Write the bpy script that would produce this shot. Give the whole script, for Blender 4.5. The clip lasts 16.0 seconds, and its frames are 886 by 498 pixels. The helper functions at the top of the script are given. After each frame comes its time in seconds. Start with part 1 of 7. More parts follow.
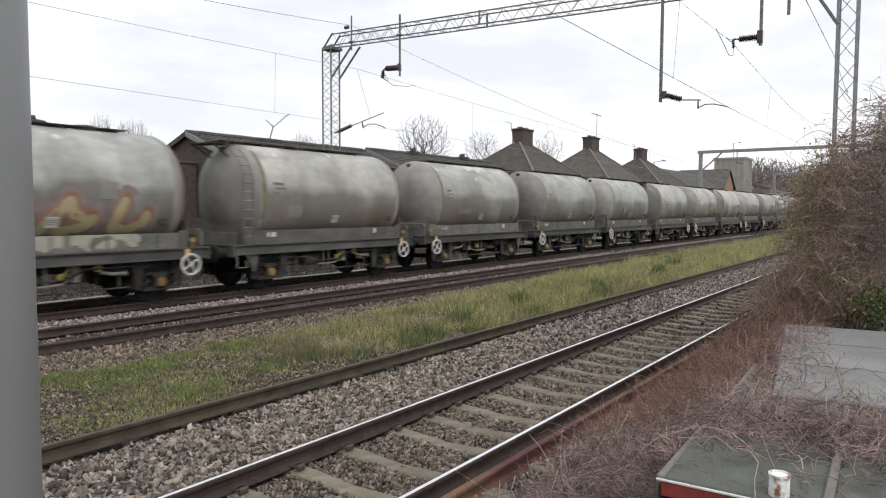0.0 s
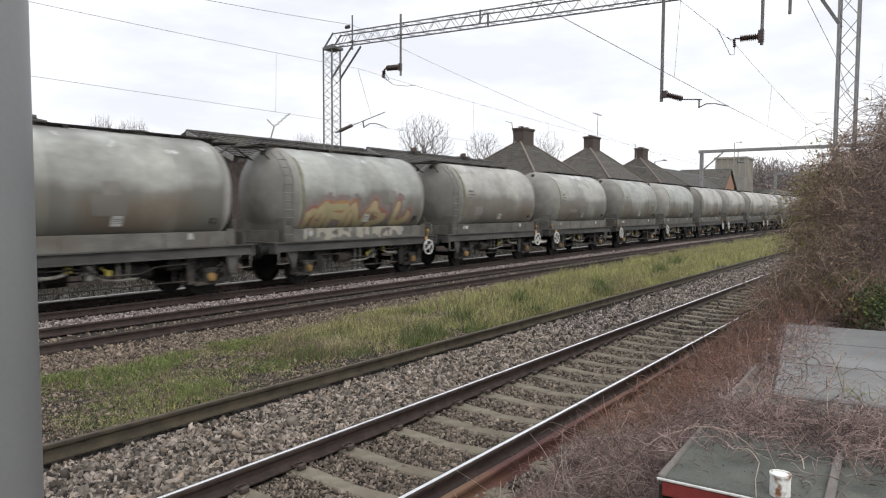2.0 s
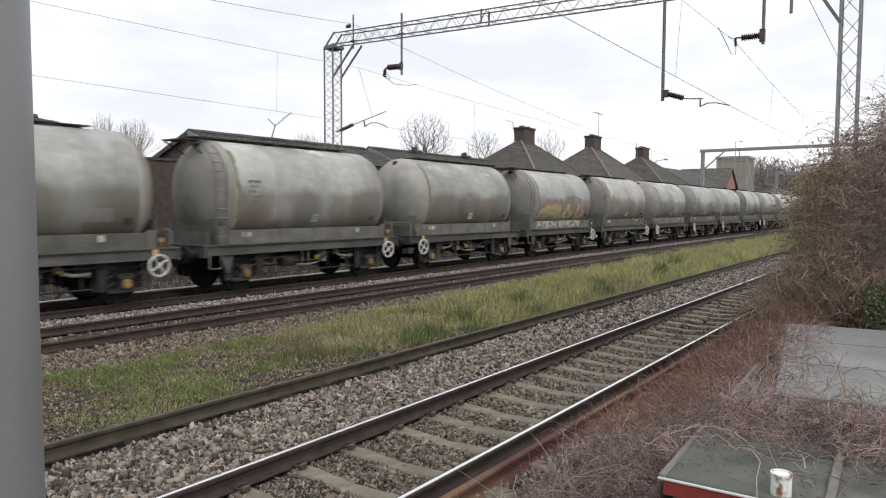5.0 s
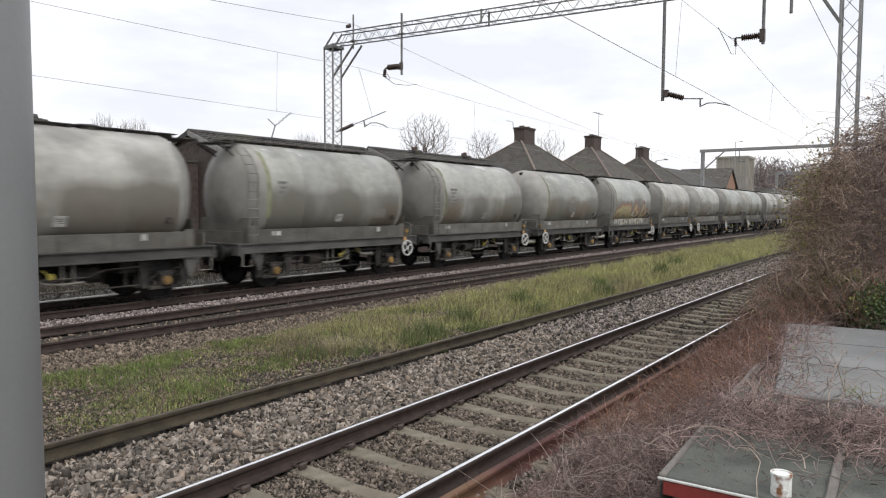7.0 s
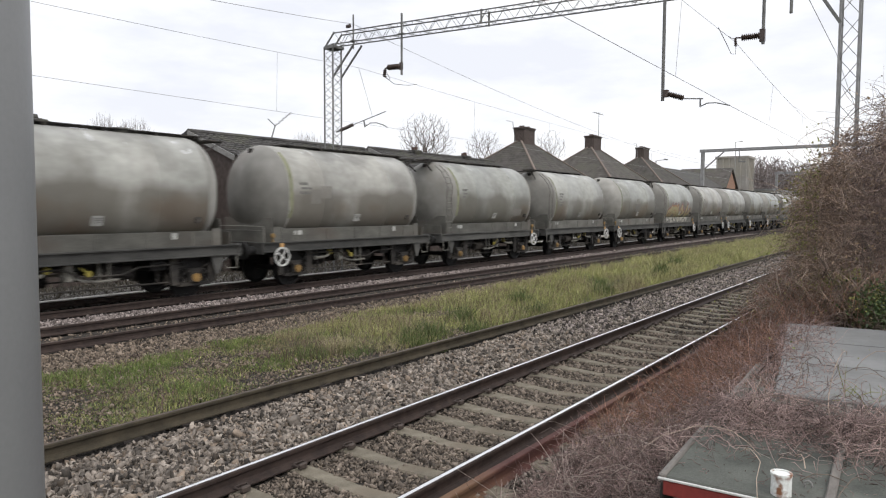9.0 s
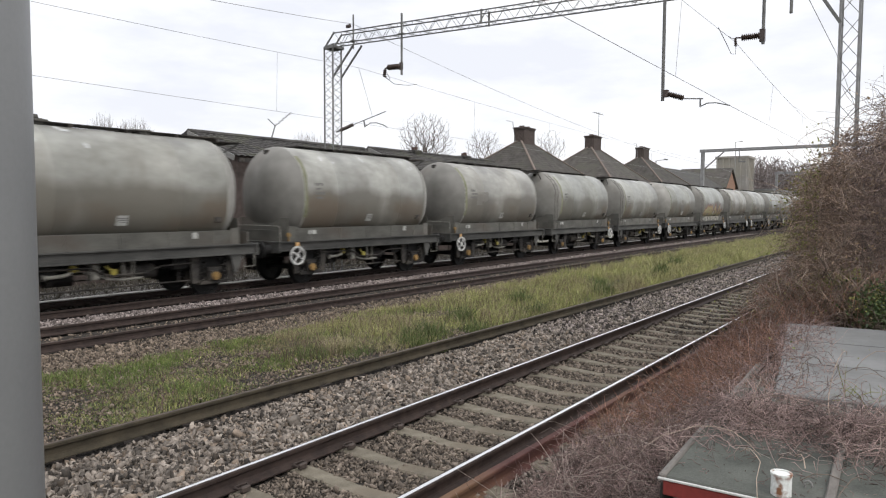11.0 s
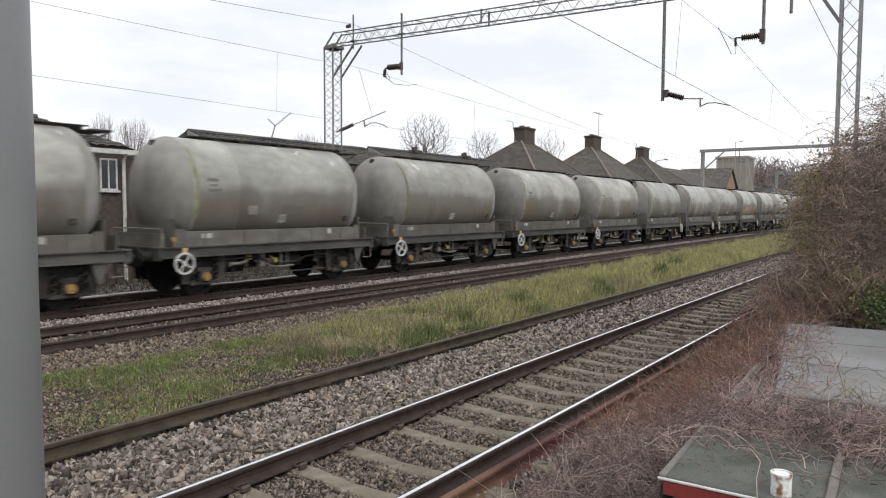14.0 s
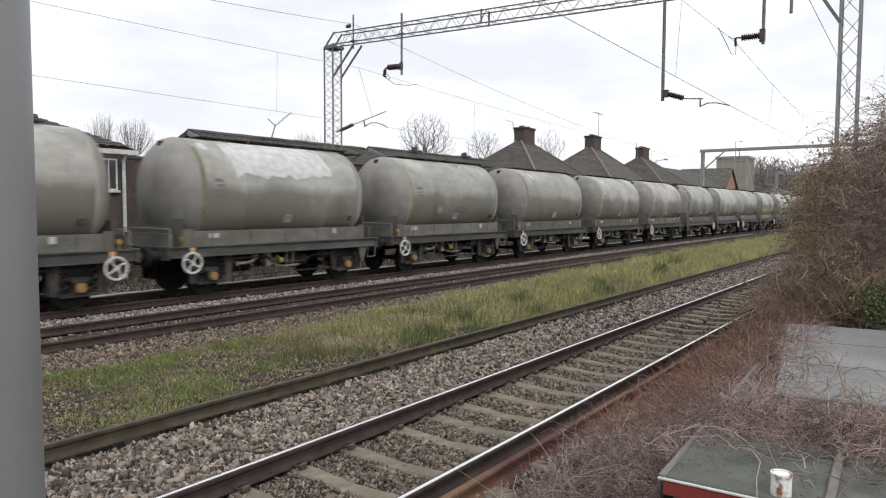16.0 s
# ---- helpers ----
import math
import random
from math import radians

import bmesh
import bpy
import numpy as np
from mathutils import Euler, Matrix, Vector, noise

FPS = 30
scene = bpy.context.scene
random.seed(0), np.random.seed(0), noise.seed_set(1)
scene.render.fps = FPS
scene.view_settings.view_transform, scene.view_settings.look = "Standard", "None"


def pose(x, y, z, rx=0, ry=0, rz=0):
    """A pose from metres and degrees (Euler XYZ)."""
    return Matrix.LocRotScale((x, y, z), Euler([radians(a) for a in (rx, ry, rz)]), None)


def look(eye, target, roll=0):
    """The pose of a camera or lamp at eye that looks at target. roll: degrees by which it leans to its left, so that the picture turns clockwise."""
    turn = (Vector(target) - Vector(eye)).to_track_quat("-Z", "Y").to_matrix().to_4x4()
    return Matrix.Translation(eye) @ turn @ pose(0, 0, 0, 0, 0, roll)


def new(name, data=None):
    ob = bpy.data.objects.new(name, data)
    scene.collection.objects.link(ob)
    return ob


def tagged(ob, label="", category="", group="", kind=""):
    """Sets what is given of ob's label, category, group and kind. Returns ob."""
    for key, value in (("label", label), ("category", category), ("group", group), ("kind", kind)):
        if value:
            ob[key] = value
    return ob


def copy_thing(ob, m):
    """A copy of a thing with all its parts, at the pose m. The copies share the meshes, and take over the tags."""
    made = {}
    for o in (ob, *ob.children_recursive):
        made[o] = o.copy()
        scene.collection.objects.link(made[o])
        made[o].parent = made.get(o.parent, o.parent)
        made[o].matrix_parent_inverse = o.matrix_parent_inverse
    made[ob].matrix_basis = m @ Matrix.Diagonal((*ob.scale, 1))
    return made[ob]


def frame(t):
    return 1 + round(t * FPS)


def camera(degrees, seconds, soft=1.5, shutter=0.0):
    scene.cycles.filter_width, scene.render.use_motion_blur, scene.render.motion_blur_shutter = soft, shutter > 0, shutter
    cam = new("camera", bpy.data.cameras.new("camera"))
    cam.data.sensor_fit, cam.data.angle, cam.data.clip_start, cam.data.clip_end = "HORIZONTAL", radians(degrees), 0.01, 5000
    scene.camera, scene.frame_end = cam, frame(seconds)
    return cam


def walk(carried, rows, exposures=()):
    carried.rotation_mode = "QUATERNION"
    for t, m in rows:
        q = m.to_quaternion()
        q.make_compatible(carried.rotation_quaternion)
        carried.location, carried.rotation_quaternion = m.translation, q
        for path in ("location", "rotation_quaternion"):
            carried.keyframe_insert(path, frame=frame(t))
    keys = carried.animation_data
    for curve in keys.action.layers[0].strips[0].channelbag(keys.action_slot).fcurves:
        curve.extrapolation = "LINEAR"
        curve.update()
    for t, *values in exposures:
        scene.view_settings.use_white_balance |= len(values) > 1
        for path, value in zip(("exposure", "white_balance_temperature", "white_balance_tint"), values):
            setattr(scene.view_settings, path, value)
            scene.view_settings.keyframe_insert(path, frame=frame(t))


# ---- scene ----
# A long train of cement tank wagons rolls away along the far track of a four-track line under a bright overcast sky.
# World: x runs along the tracks in the direction of travel, y away from the camera, z = 0 on the rail heads.
EYE = (0.0, 0.0, 2.259)


def aim(yaw, pitch, roll):
    d = (math.cos(radians(yaw)) * math.cos(radians(pitch)), math.sin(radians(yaw)) * math.cos(radians(pitch)), math.sin(radians(pitch)))
    return look(EYE, [EYE[i] + 10 * d[i] for i in range(3)], roll)


cam = camera(66.10, 16.0, soft=1.15, shutter=0.8)
YAW, PITCH, ROLL = 36.167, -3.494, 0.2525
walk(cam, [(t, aim(YAW + dy, PITCH + dp, ROLL)) for t, dy, dp in (
    (0.0, -0.150, 0.095), (0.6, -0.130, 0.080), (1.2, -0.085, 0.065), (2.4, -0.075, 0.055),
    (3.0, -0.012, 0.018), (3.6, 0.0, 0.004), (4.4, 0.0, 0.0), (10.0, 0.0, 0.0), (16.0, 0.0, 0.0))])

# ---- sky and sun: bright overcast ----
scene.view_settings.exposure = 0.42
world = bpy.data.worlds.new("overcast_sky")
scene.world = world
world.use_nodes = True
wn, wl = world.node_tree.nodes, world.node_tree.links
wn.clear()
sky = wn.new("ShaderNodeTexSky")
sky.sky_type, sky.sun_disc = "NISHITA", False
sky.sun_elevation, sky.sun_rotation, sky.dust_density, sky.air_density = radians(42), radians(200), 4.0, 1.0
coord = wn.new("ShaderNodeTexCoord")
squash = wn.new("ShaderNodeMapping")
squash.inputs["Scale"].default_value = (1.0, 1.0, 3.2)
clouds = wn.new("ShaderNodeTexNoise")
clouds.inputs["Scale"].default_value, clouds.inputs["Detail"].default_value, clouds.inputs["Roughness"].default_value = 2.6, 7.0, 0.55
ramp = wn.new("ShaderNodeValToRGB")
ramp.color_ramp.elements[0].position, ramp.color_ramp.elements[0].color = 0.36, (0.70, 0.715, 0.77, 1)
ramp.color_ramp.elements[1].position, ramp.color_ramp.elements[1].color = 0.60, (0.925, 0.93, 0.955, 1)
dim = wn.new("ShaderNodeMixRGB")
dim.blend_type, dim.inputs[0].default_value, dim.inputs[2].default_value = "MULTIPLY", 1.0, (0.10, 0.10, 0.10, 1)
blend = wn.new("ShaderNodeMixRGB")
blend.inputs[0].default_value = 0.93
back = wn.new("ShaderNodeBackground")
back.inputs["Strength"].default_value = 1.0
wout = wn.new("ShaderNodeOutputWorld")
for a, b in ((coord.outputs["Generated"], squash.inputs["Vector"]), (squash.outputs[0], clouds.inputs["Vector"]), (clouds.outputs["Fac"], ramp.inputs[0]),
             (sky.outputs[0], dim.inputs[1]), (dim.outputs[0], blend.inputs[1]), (ramp.outputs[0], blend.inputs[2]),
             (blend.outputs[0], back.inputs["Color"]), (back.outputs[0], wout.inputs["Surface"])):
    wl.new(a, b)
sun = new("sun", bpy.data.lights.new("sun", "SUN"))
sun.data.energy, sun.data.angle, sun.data.color = 1.0, radians(25), (1.0, 0.97, 0.93)
sun.matrix_world = look((-6, -16, 20), (0, 0, 0))


# ---- materials ----
def material(name, low, high, scale=6.0, rough=0.8, metal=0.0, bump=0.2, fine=60.0, third=None, per_object=0.0, per_island=0.0, stretch=(1, 1, 1), spec=0.4, depth=0.01):
    """Two colours mixed by large and fine noise, with an optional third colour in stains, relief, and a shift from piece to piece."""
    m = bpy.data.materials.new(name)
    m.use_nodes = True
    n, l = m.node_tree.nodes, m.node_tree.links
    b = n["Principled BSDF"]
    tc, mp = n.new("ShaderNodeTexCoord"), n.new("ShaderNodeMapping")
    mp.inputs["Scale"].default_value = stretch
    l.new(tc.outputs["Object"], mp.inputs["Vector"])

    def noise_node(s, detail):
        t = n.new("ShaderNodeTexNoise")
        t.inputs["Scale"].default_value, t.inputs["Detail"].default_value = s, detail
        l.new(mp.outputs[0], t.inputs["Vector"])
        return t

    big, small = noise_node(scale, 5), noise_node(fine, 4)
    mx = n.new("ShaderNodeMath")
    mx.operation = "MULTIPLY_ADD"
    l.new(small.outputs["Fac"], mx.inputs[0])
    mx.inputs[1].default_value = 0.5
    half = n.new("ShaderNodeMath")
    half.operation = "MULTIPLY_ADD"
    l.new(big.outputs["Fac"], half.inputs[0])
    half.inputs[1].default_value, half.inputs[2].default_value = 1.1, -0.30
    l.new(half.outputs[0], mx.inputs[2])
    rp = n.new("ShaderNodeValToRGB")
    rp.color_ramp.elements[0].position, rp.color_ramp.elements[0].color = 0.25, (*low, 1)
    rp.color_ramp.elements[1].position, rp.color_ramp.elements[1].color = 0.80, (*high, 1)
    l.new(mx.outputs[0], rp.inputs[0])
    col = rp.outputs[0]
    if third:
        st = noise_node(scale * 0.37, 6)
        r2 = n.new("ShaderNodeValToRGB")
        r2.color_ramp.elements[0].position, r2.color_ramp.elements[1].position = 0.50, 0.66
        l.new(st.outputs["Fac"], r2.inputs[0])
        mix = n.new("ShaderNodeMixRGB")
        l.new(r2.outputs[0], mix.inputs[0])
        l.new(col, mix.inputs[1])
        mix.inputs[2].default_value = (*third, 1)
        col = mix.outputs[0]
    for amount, node, out in ((per_object, "ShaderNodeObjectInfo", "Random"), (per_island, "ShaderNodeNewGeometry", "Random Per Island")):
        if amount:
            src = n.new(node)
            rng = n.new("ShaderNodeMapRange")
            rng.inputs["To Min"].default_value, rng.inputs["To Max"].default_value = 1 - amount, 1 + amount
            l.new(src.outputs[out], rng.inputs["Value"])
            hs = n.new("ShaderNodeHueSaturation")
            l.new(col, hs.inputs["Color"])
            l.new(rng.outputs[0], hs.inputs["Value"])
            col = hs.outputs[0]
    l.new(col, b.inputs["Base Color"])
    b.inputs["Roughness"].default_value, b.inputs["Metallic"].default_value = rough, metal
    b.inputs["Specular IOR Level"].default_value = spec
    if bump:
        bp = n.new("ShaderNodeBump")
        bp.inputs["Strength"].default_value, bp.inputs["Distance"].default_value = bump, depth
        l.new(mx.outputs[0], bp.inputs["Height"])
        l.new(bp.outputs[0], b.inputs["Normal"])
    return m


def nodes_of(m):
    return m.node_tree.nodes, m.node_tree.links, m.node_tree.nodes["Principled BSDF"]


STONE = material("ballast_stone", (0.075, 0.063, 0.053), (0.315, 0.274, 0.234), 9, 0.9, bump=0.12, fine=160, per_island=0.9)
STONE_BROWN = material("brown_ballast_stone", (0.10, 0.078, 0.059), (0.285, 0.228, 0.178), 9, 0.9, bump=0.12, fine=160, per_island=0.72)
STONE_DARK = material("dark_grey_ballast_stone", (0.075, 0.061, 0.049), (0.245, 0.202, 0.163), 9, 0.9, bump=0.12, fine=160, per_island=0.72)
STONE_PALE = material("pale_grey_chippings", (0.12, 0.112, 0.102), (0.25, 0.238, 0.222), 9, 0.9, bump=0.12, fine=160, per_island=0.22)
STONE_PINK = material("fresh_pink_ballast_stone", (0.17, 0.142, 0.132), (0.36, 0.31, 0.29), 9, 0.9, bump=0.12, fine=160, per_island=0.72)
# near-black ballast colour with the shade under the train painted in
SHADED_BALLAST = material("shade_blackened_ballast", (0.010, 0.009, 0.008), (0.05, 0.043, 0.036), 18, 0.9, bump=1.0, fine=40, per_island=0.5, depth=0.04)
WEED = material("dead_brown_weed", (0.10, 0.065, 0.055), (0.20, 0.14, 0.115), 3, 0.85, bump=0, per_island=0.4)
# bed colour kept very dark, painting the shade in gaps between loose stones
BED = material("ballast_bed", (0.015, 0.013, 0.011), (0.065, 0.055, 0.046), 18, 0.95, bump=1.0, fine=30, depth=0.04)
EARTH = material("earth", (0.06, 0.05, 0.035), (0.16, 0.14, 0.09), 1.3, 0.95, bump=0.8, fine=20, third=(0.09, 0.11, 0.035), depth=0.03)
RAIL_SIDE = material("rusty_rail_steel", (0.022, 0.015, 0.013), (0.062, 0.042, 0.035), 8, 0.75, bump=0.15, fine=80)
RAIL_TOP = material("polished_rail_head", (0.78, 0.78, 0.79), (0.90, 0.90, 0.91), 3, 0.42, metal=1.0, bump=0.02)
RAIL_DULL = material("dull_rail_head", (0.052, 0.038, 0.031), (0.115, 0.085, 0.068), 6, 0.6, bump=0.1)
RAIL_MOSS = material("old_rail_with_green_bloom", (0.03, 0.025, 0.016), (0.076, 0.062, 0.041), 5, 0.85, bump=0.2, fine=60)
RAIL_RED = material("red_rusted_steel", (0.055, 0.022, 0.02), (0.13, 0.055, 0.045), 4, 0.8, bump=0.2, fine=70, third=(0.15, 0.085, 0.05), stretch=(0.5, 1, 1))
CONCRETE = material("weathered_concrete", (0.105, 0.092, 0.068), (0.255, 0.228, 0.177), 5, 0.9, bump=0.4, fine=90, per_object=0.12, third=(0.15, 0.126, 0.094))
CONCRETE_PALE = material("pale_concrete", (0.34, 0.33, 0.30), (0.52, 0.51, 0.48), 5, 0.9, bump=0.3, fine=60, per_object=0.15)
TIMBER = material("dark_sleeper_timber", (0.05, 0.04, 0.035), (0.14, 0.115, 0.10), 6, 0.9, bump=0.4, fine=60)
CLIP = material("dark_iron_clip", (0.04, 0.03, 0.026), (0.09, 0.07, 0.06), 20, 0.7, bump=0.2)
GALV = material("galvanised_steel", (0.20, 0.20, 0.20), (0.34, 0.34, 0.335), 5, 0.6, metal=0.35, bump=0.1, fine=50)
DARK_GALV = material("weathered_gantry_steel", (0.12, 0.12, 0.12), (0.22, 0.22, 0.21), 5, 0.7, metal=0.2, bump=0.1, fine=50)
WIRE = material("grey_wire", (0.20, 0.20, 0.20), (0.32, 0.32, 0.32), 5, 0.6, bump=0)
PORCELAIN = material("brown_porcelain", (0.035, 0.025, 0.022), (0.085, 0.06, 0.05), 9, 0.35, bump=0)
POST = material("grey_painted_post", (0.20, 0.205, 0.21), (0.235, 0.24, 0.245), 2, 0.45, bump=0.05, fine=120)
UNDER = material("grimy_underframe", (0.012, 0.011, 0.010), (0.052, 0.047, 0.042), 5, 0.8, bump=0.3, fine=40, third=(0.085, 0.075, 0.064), per_object=0.4)
BLACK = material("black_grease", (0.006, 0.006, 0.006), (0.02, 0.019, 0.018), 6, 0.7, bump=0.2)
SOLEBAR = material("dusty_grey_solebar", (0.040, 0.040, 0.038), (0.108, 0.106, 0.098), 3, 0.75, bump=0.15, fine=40, per_object=0.15, stretch=(0.4, 1, 1))
SKIRT = material("grey_green_skirt_plate", (0.080, 0.078, 0.069), (0.16, 0.156, 0.138), 2.5, 0.7, bump=0.1, fine=30, per_object=0.2, third=(0.105, 0.092, 0.078), stretch=(0.6, 1, 1))
WHITE_PAINT = material("white_paint", (0.42, 0.42, 0.4), (0.66, 0.66, 0.64), 7, 0.6, bump=0.05)
PANEL = material("dirty_white_panel", (0.28, 0.28, 0.26), (0.48, 0.48, 0.46), 7, 0.7, bump=0.05, per_object=0.3)
INK_FADED = material("faded_grey_lettering", (0.11, 0.107, 0.10), (0.18, 0.176, 0.166), 5, 0.7, bump=0)
INK = material("faded_black_ink", (0.12, 0.12, 0.115), (0.2, 0.2, 0.19), 9, 0.8, bump=0)
VALVE = material("yellow_green_valve_paint", (0.20, 0.165, 0.03), (0.36, 0.31, 0.07), 9, 0.55, bump=0.1)
YELLOW = material("yellow_painted_cover", (0.17, 0.1, 0.035), (0.33, 0.21, 0.075), 9, 0.6, bump=0.1, per_object=0.3)
ORANGE = material("faded_orange_label", (0.48, 0.26, 0.09), (0.68, 0.44, 0.20), 9, 0.7, bump=0.1)
PALE = material("pale_dust_coated_steel", (0.13, 0.125, 0.11), (0.3, 0.29, 0.255), 7, 0.8, bump=0.15)
CEMENT = material("dried_cement_spill", (0.4, 0.405, 0.395), (0.62, 0.625, 0.615), 5, 0.85, bump=0.3, fine=40)
PAINT_RED = material("graffiti_rust_red", (0.19, 0.09, 0.065), (0.30, 0.165, 0.115), 4, 0.6, bump=0, third=(0.33, 0.19, 0.09))
PAINT_MAUVE = material("graffiti_mauve_haze", (0.165, 0.13, 0.125), (0.235, 0.195, 0.185), 3, 0.6, bump=0, third=(0.20, 0.135, 0.125))
PAINT_YELLOW = material("graffiti_ochre", (0.27, 0.235, 0.13), (0.40, 0.345, 0.205), 3, 0.6, bump=0, third=(0.29, 0.285, 0.16))
PAINT_CREAM = material("graffiti_cream", (0.27, 0.255, 0.21), (0.37, 0.355, 0.3), 4, 0.6, bump=0)
BRICK = material("red_brick_wall", (0.055, 0.043, 0.038), (0.105, 0.082, 0.073), 6, 0.9, bump=0.3, fine=30)
BRICK_ORANGE = material("orange_brick_gable", (0.22, 0.13, 0.09), (0.36, 0.22, 0.155), 6, 0.9, bump=0.2)
RENDER_WALL = material("pale_rendered_wall", (0.42, 0.41, 0.38), (0.60, 0.59, 0.56), 3, 0.9, bump=0.1)
TILE = material("grey_brown_roof_tiles", (0.05, 0.045, 0.04), (0.115, 0.105, 0.095), 2.0, 0.85, bump=0.3, fine=25, third=(0.085, 0.082, 0.066), per_object=0.15)
TILE_DARK = material("dark_pantiles", (0.035, 0.033, 0.032), (0.10, 0.095, 0.09), 3.0, 0.85, bump=0.3, fine=25, third=(0.085, 0.085, 0.065))
RIDGE = material("pale_ridge_tile", (0.16, 0.125, 0.105), (0.25, 0.205, 0.175), 4, 0.9, bump=0.2)
GLASS = material("dark_window_glass", (0.03, 0.035, 0.04), (0.05, 0.055, 0.06), 2, 0.08, bump=0, spec=0.6)
POT = material("terracotta_pot", (0.07, 0.045, 0.038), (0.12, 0.078, 0.066), 8, 0.85, bump=0.1)
BARK = material("grey_brown_bark", (0.085, 0.068, 0.058), (0.18, 0.155, 0.138), 6, 0.95, bump=0.3)
# distance haze is mixed into this paler bark; pollard shoots share it
BARK_HAZED = material("haze_paled_bark", (0.15, 0.125, 0.118), (0.26, 0.225, 0.215), 2, 0.95, bump=0.1)
CANE = material("dead_bramble_cane", (0.128, 0.091, 0.084), (0.425, 0.313, 0.284), 3, 0.85, bump=0.1, per_island=0.68)
CANE_RED = material("russet_bramble_cane", (0.17, 0.09, 0.062), (0.42, 0.245, 0.175), 3, 0.85, bump=0.1, per_island=0.65)
CANE_PALE = material("bleached_bramble_cane", (0.34, 0.28, 0.24), (0.52, 0.45, 0.40), 3, 0.85, bump=0.1, per_island=0.3)
CANE_STEM = material("arching_hedge_stem", (0.13, 0.10, 0.082), (0.42, 0.335, 0.27), 3, 0.85, bump=0.1, per_island=0.6)
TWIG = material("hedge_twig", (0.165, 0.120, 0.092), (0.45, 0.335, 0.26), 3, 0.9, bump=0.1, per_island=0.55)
TWIG_DARK = material("dark_twig_and_hedge_shade", (0.075, 0.054, 0.049), (0.265, 0.195, 0.175), 3, 0.9, bump=0.1, per_island=0.55)
LEAF_BROWN = material("withered_leaf", (0.16, 0.115, 0.075), (0.36, 0.26, 0.165), 9, 0.8, bump=0.1, per_island=0.4)
LEAF_GREEN = material("yellow_green_leaf", (0.1, 0.12, 0.03), (0.31, 0.3, 0.085), 9, 0.6, bump=0.1, per_island=0.45)
LEAF_DEEP = material("deep_green_leaf", (0.03, 0.055, 0.018), (0.085, 0.12, 0.04), 9, 0.55, bump=0.1, per_island=0.45)
GRASS = material("rough_grass", (0.145, 0.17, 0.053), (0.52, 0.515, 0.20), 1.2, 0.75, bump=0, per_island=0.4, third=(0.26, 0.235, 0.115))
TUFT = material("dark_green_tuft", (0.06, 0.085, 0.026), (0.16, 0.195, 0.07), 2, 0.75, bump=0, per_island=0.4)
FRESH = material("fresh_green_grass", (0.08, 0.12, 0.03), (0.20, 0.25, 0.072), 2, 0.75, bump=0, per_island=0.4)
SCRUB = material("dark_dead_scrub", (0.05, 0.045, 0.035), (0.13, 0.115, 0.088), 2, 0.9, bump=0, per_island=0.4)
STRAW = material("dry_straw_grass", (0.26, 0.22, 0.12), (0.44, 0.39, 0.24), 2, 0.8, bump=0, per_island=0.35)
MOSS = material("moss_and_low_weeds", (0.065, 0.088, 0.03), (0.175, 0.205, 0.082), 3, 0.85, bump=0, per_island=0.4)
FELT = material("grey_green_roofing_felt", (0.062, 0.067, 0.058), (0.135, 0.141, 0.124), 4, 0.85, bump=0.6, fine=90, third=(0.185, 0.195, 0.165))
FELT_PALE = material("pale_grey_roof_sheet", (0.17, 0.17, 0.165), (0.27, 0.272, 0.27), 1.3, 0.75, bump=0.1, fine=14, third=(0.145, 0.148, 0.148))
BATTEN = material("grey_weathered_wood", (0.10, 0.09, 0.082), (0.24, 0.222, 0.20), 4, 0.9, bump=0.4, fine=60, stretch=(0.3, 1, 1))
RED_BOARD = material("red_painted_fascia", (0.15, 0.022, 0.020), (0.26, 0.045, 0.038), 5, 0.55, bump=0.15, fine=60)
LEAD = material("pale_flashing", (0.17, 0.165, 0.155), (0.29, 0.285, 0.27), 8, 0.6, bump=0.1)
VENT = material("chipped_white_pipe", (0.62, 0.63, 0.60), (0.80, 0.82, 0.80), 60, 0.5, bump=0.1, third=(0.22, 0.10, 0.05))
LID = material("white_plastic_lid", (0.70, 0.71, 0.70), (0.80, 0.81, 0.80), 9, 0.5, bump=0.05)
TOWER = material("stained_concrete_tower", (0.25, 0.235, 0.215), (0.40, 0.385, 0.365), 0.25, 0.9, bump=0.1, third=(0.34, 0.32, 0.275))


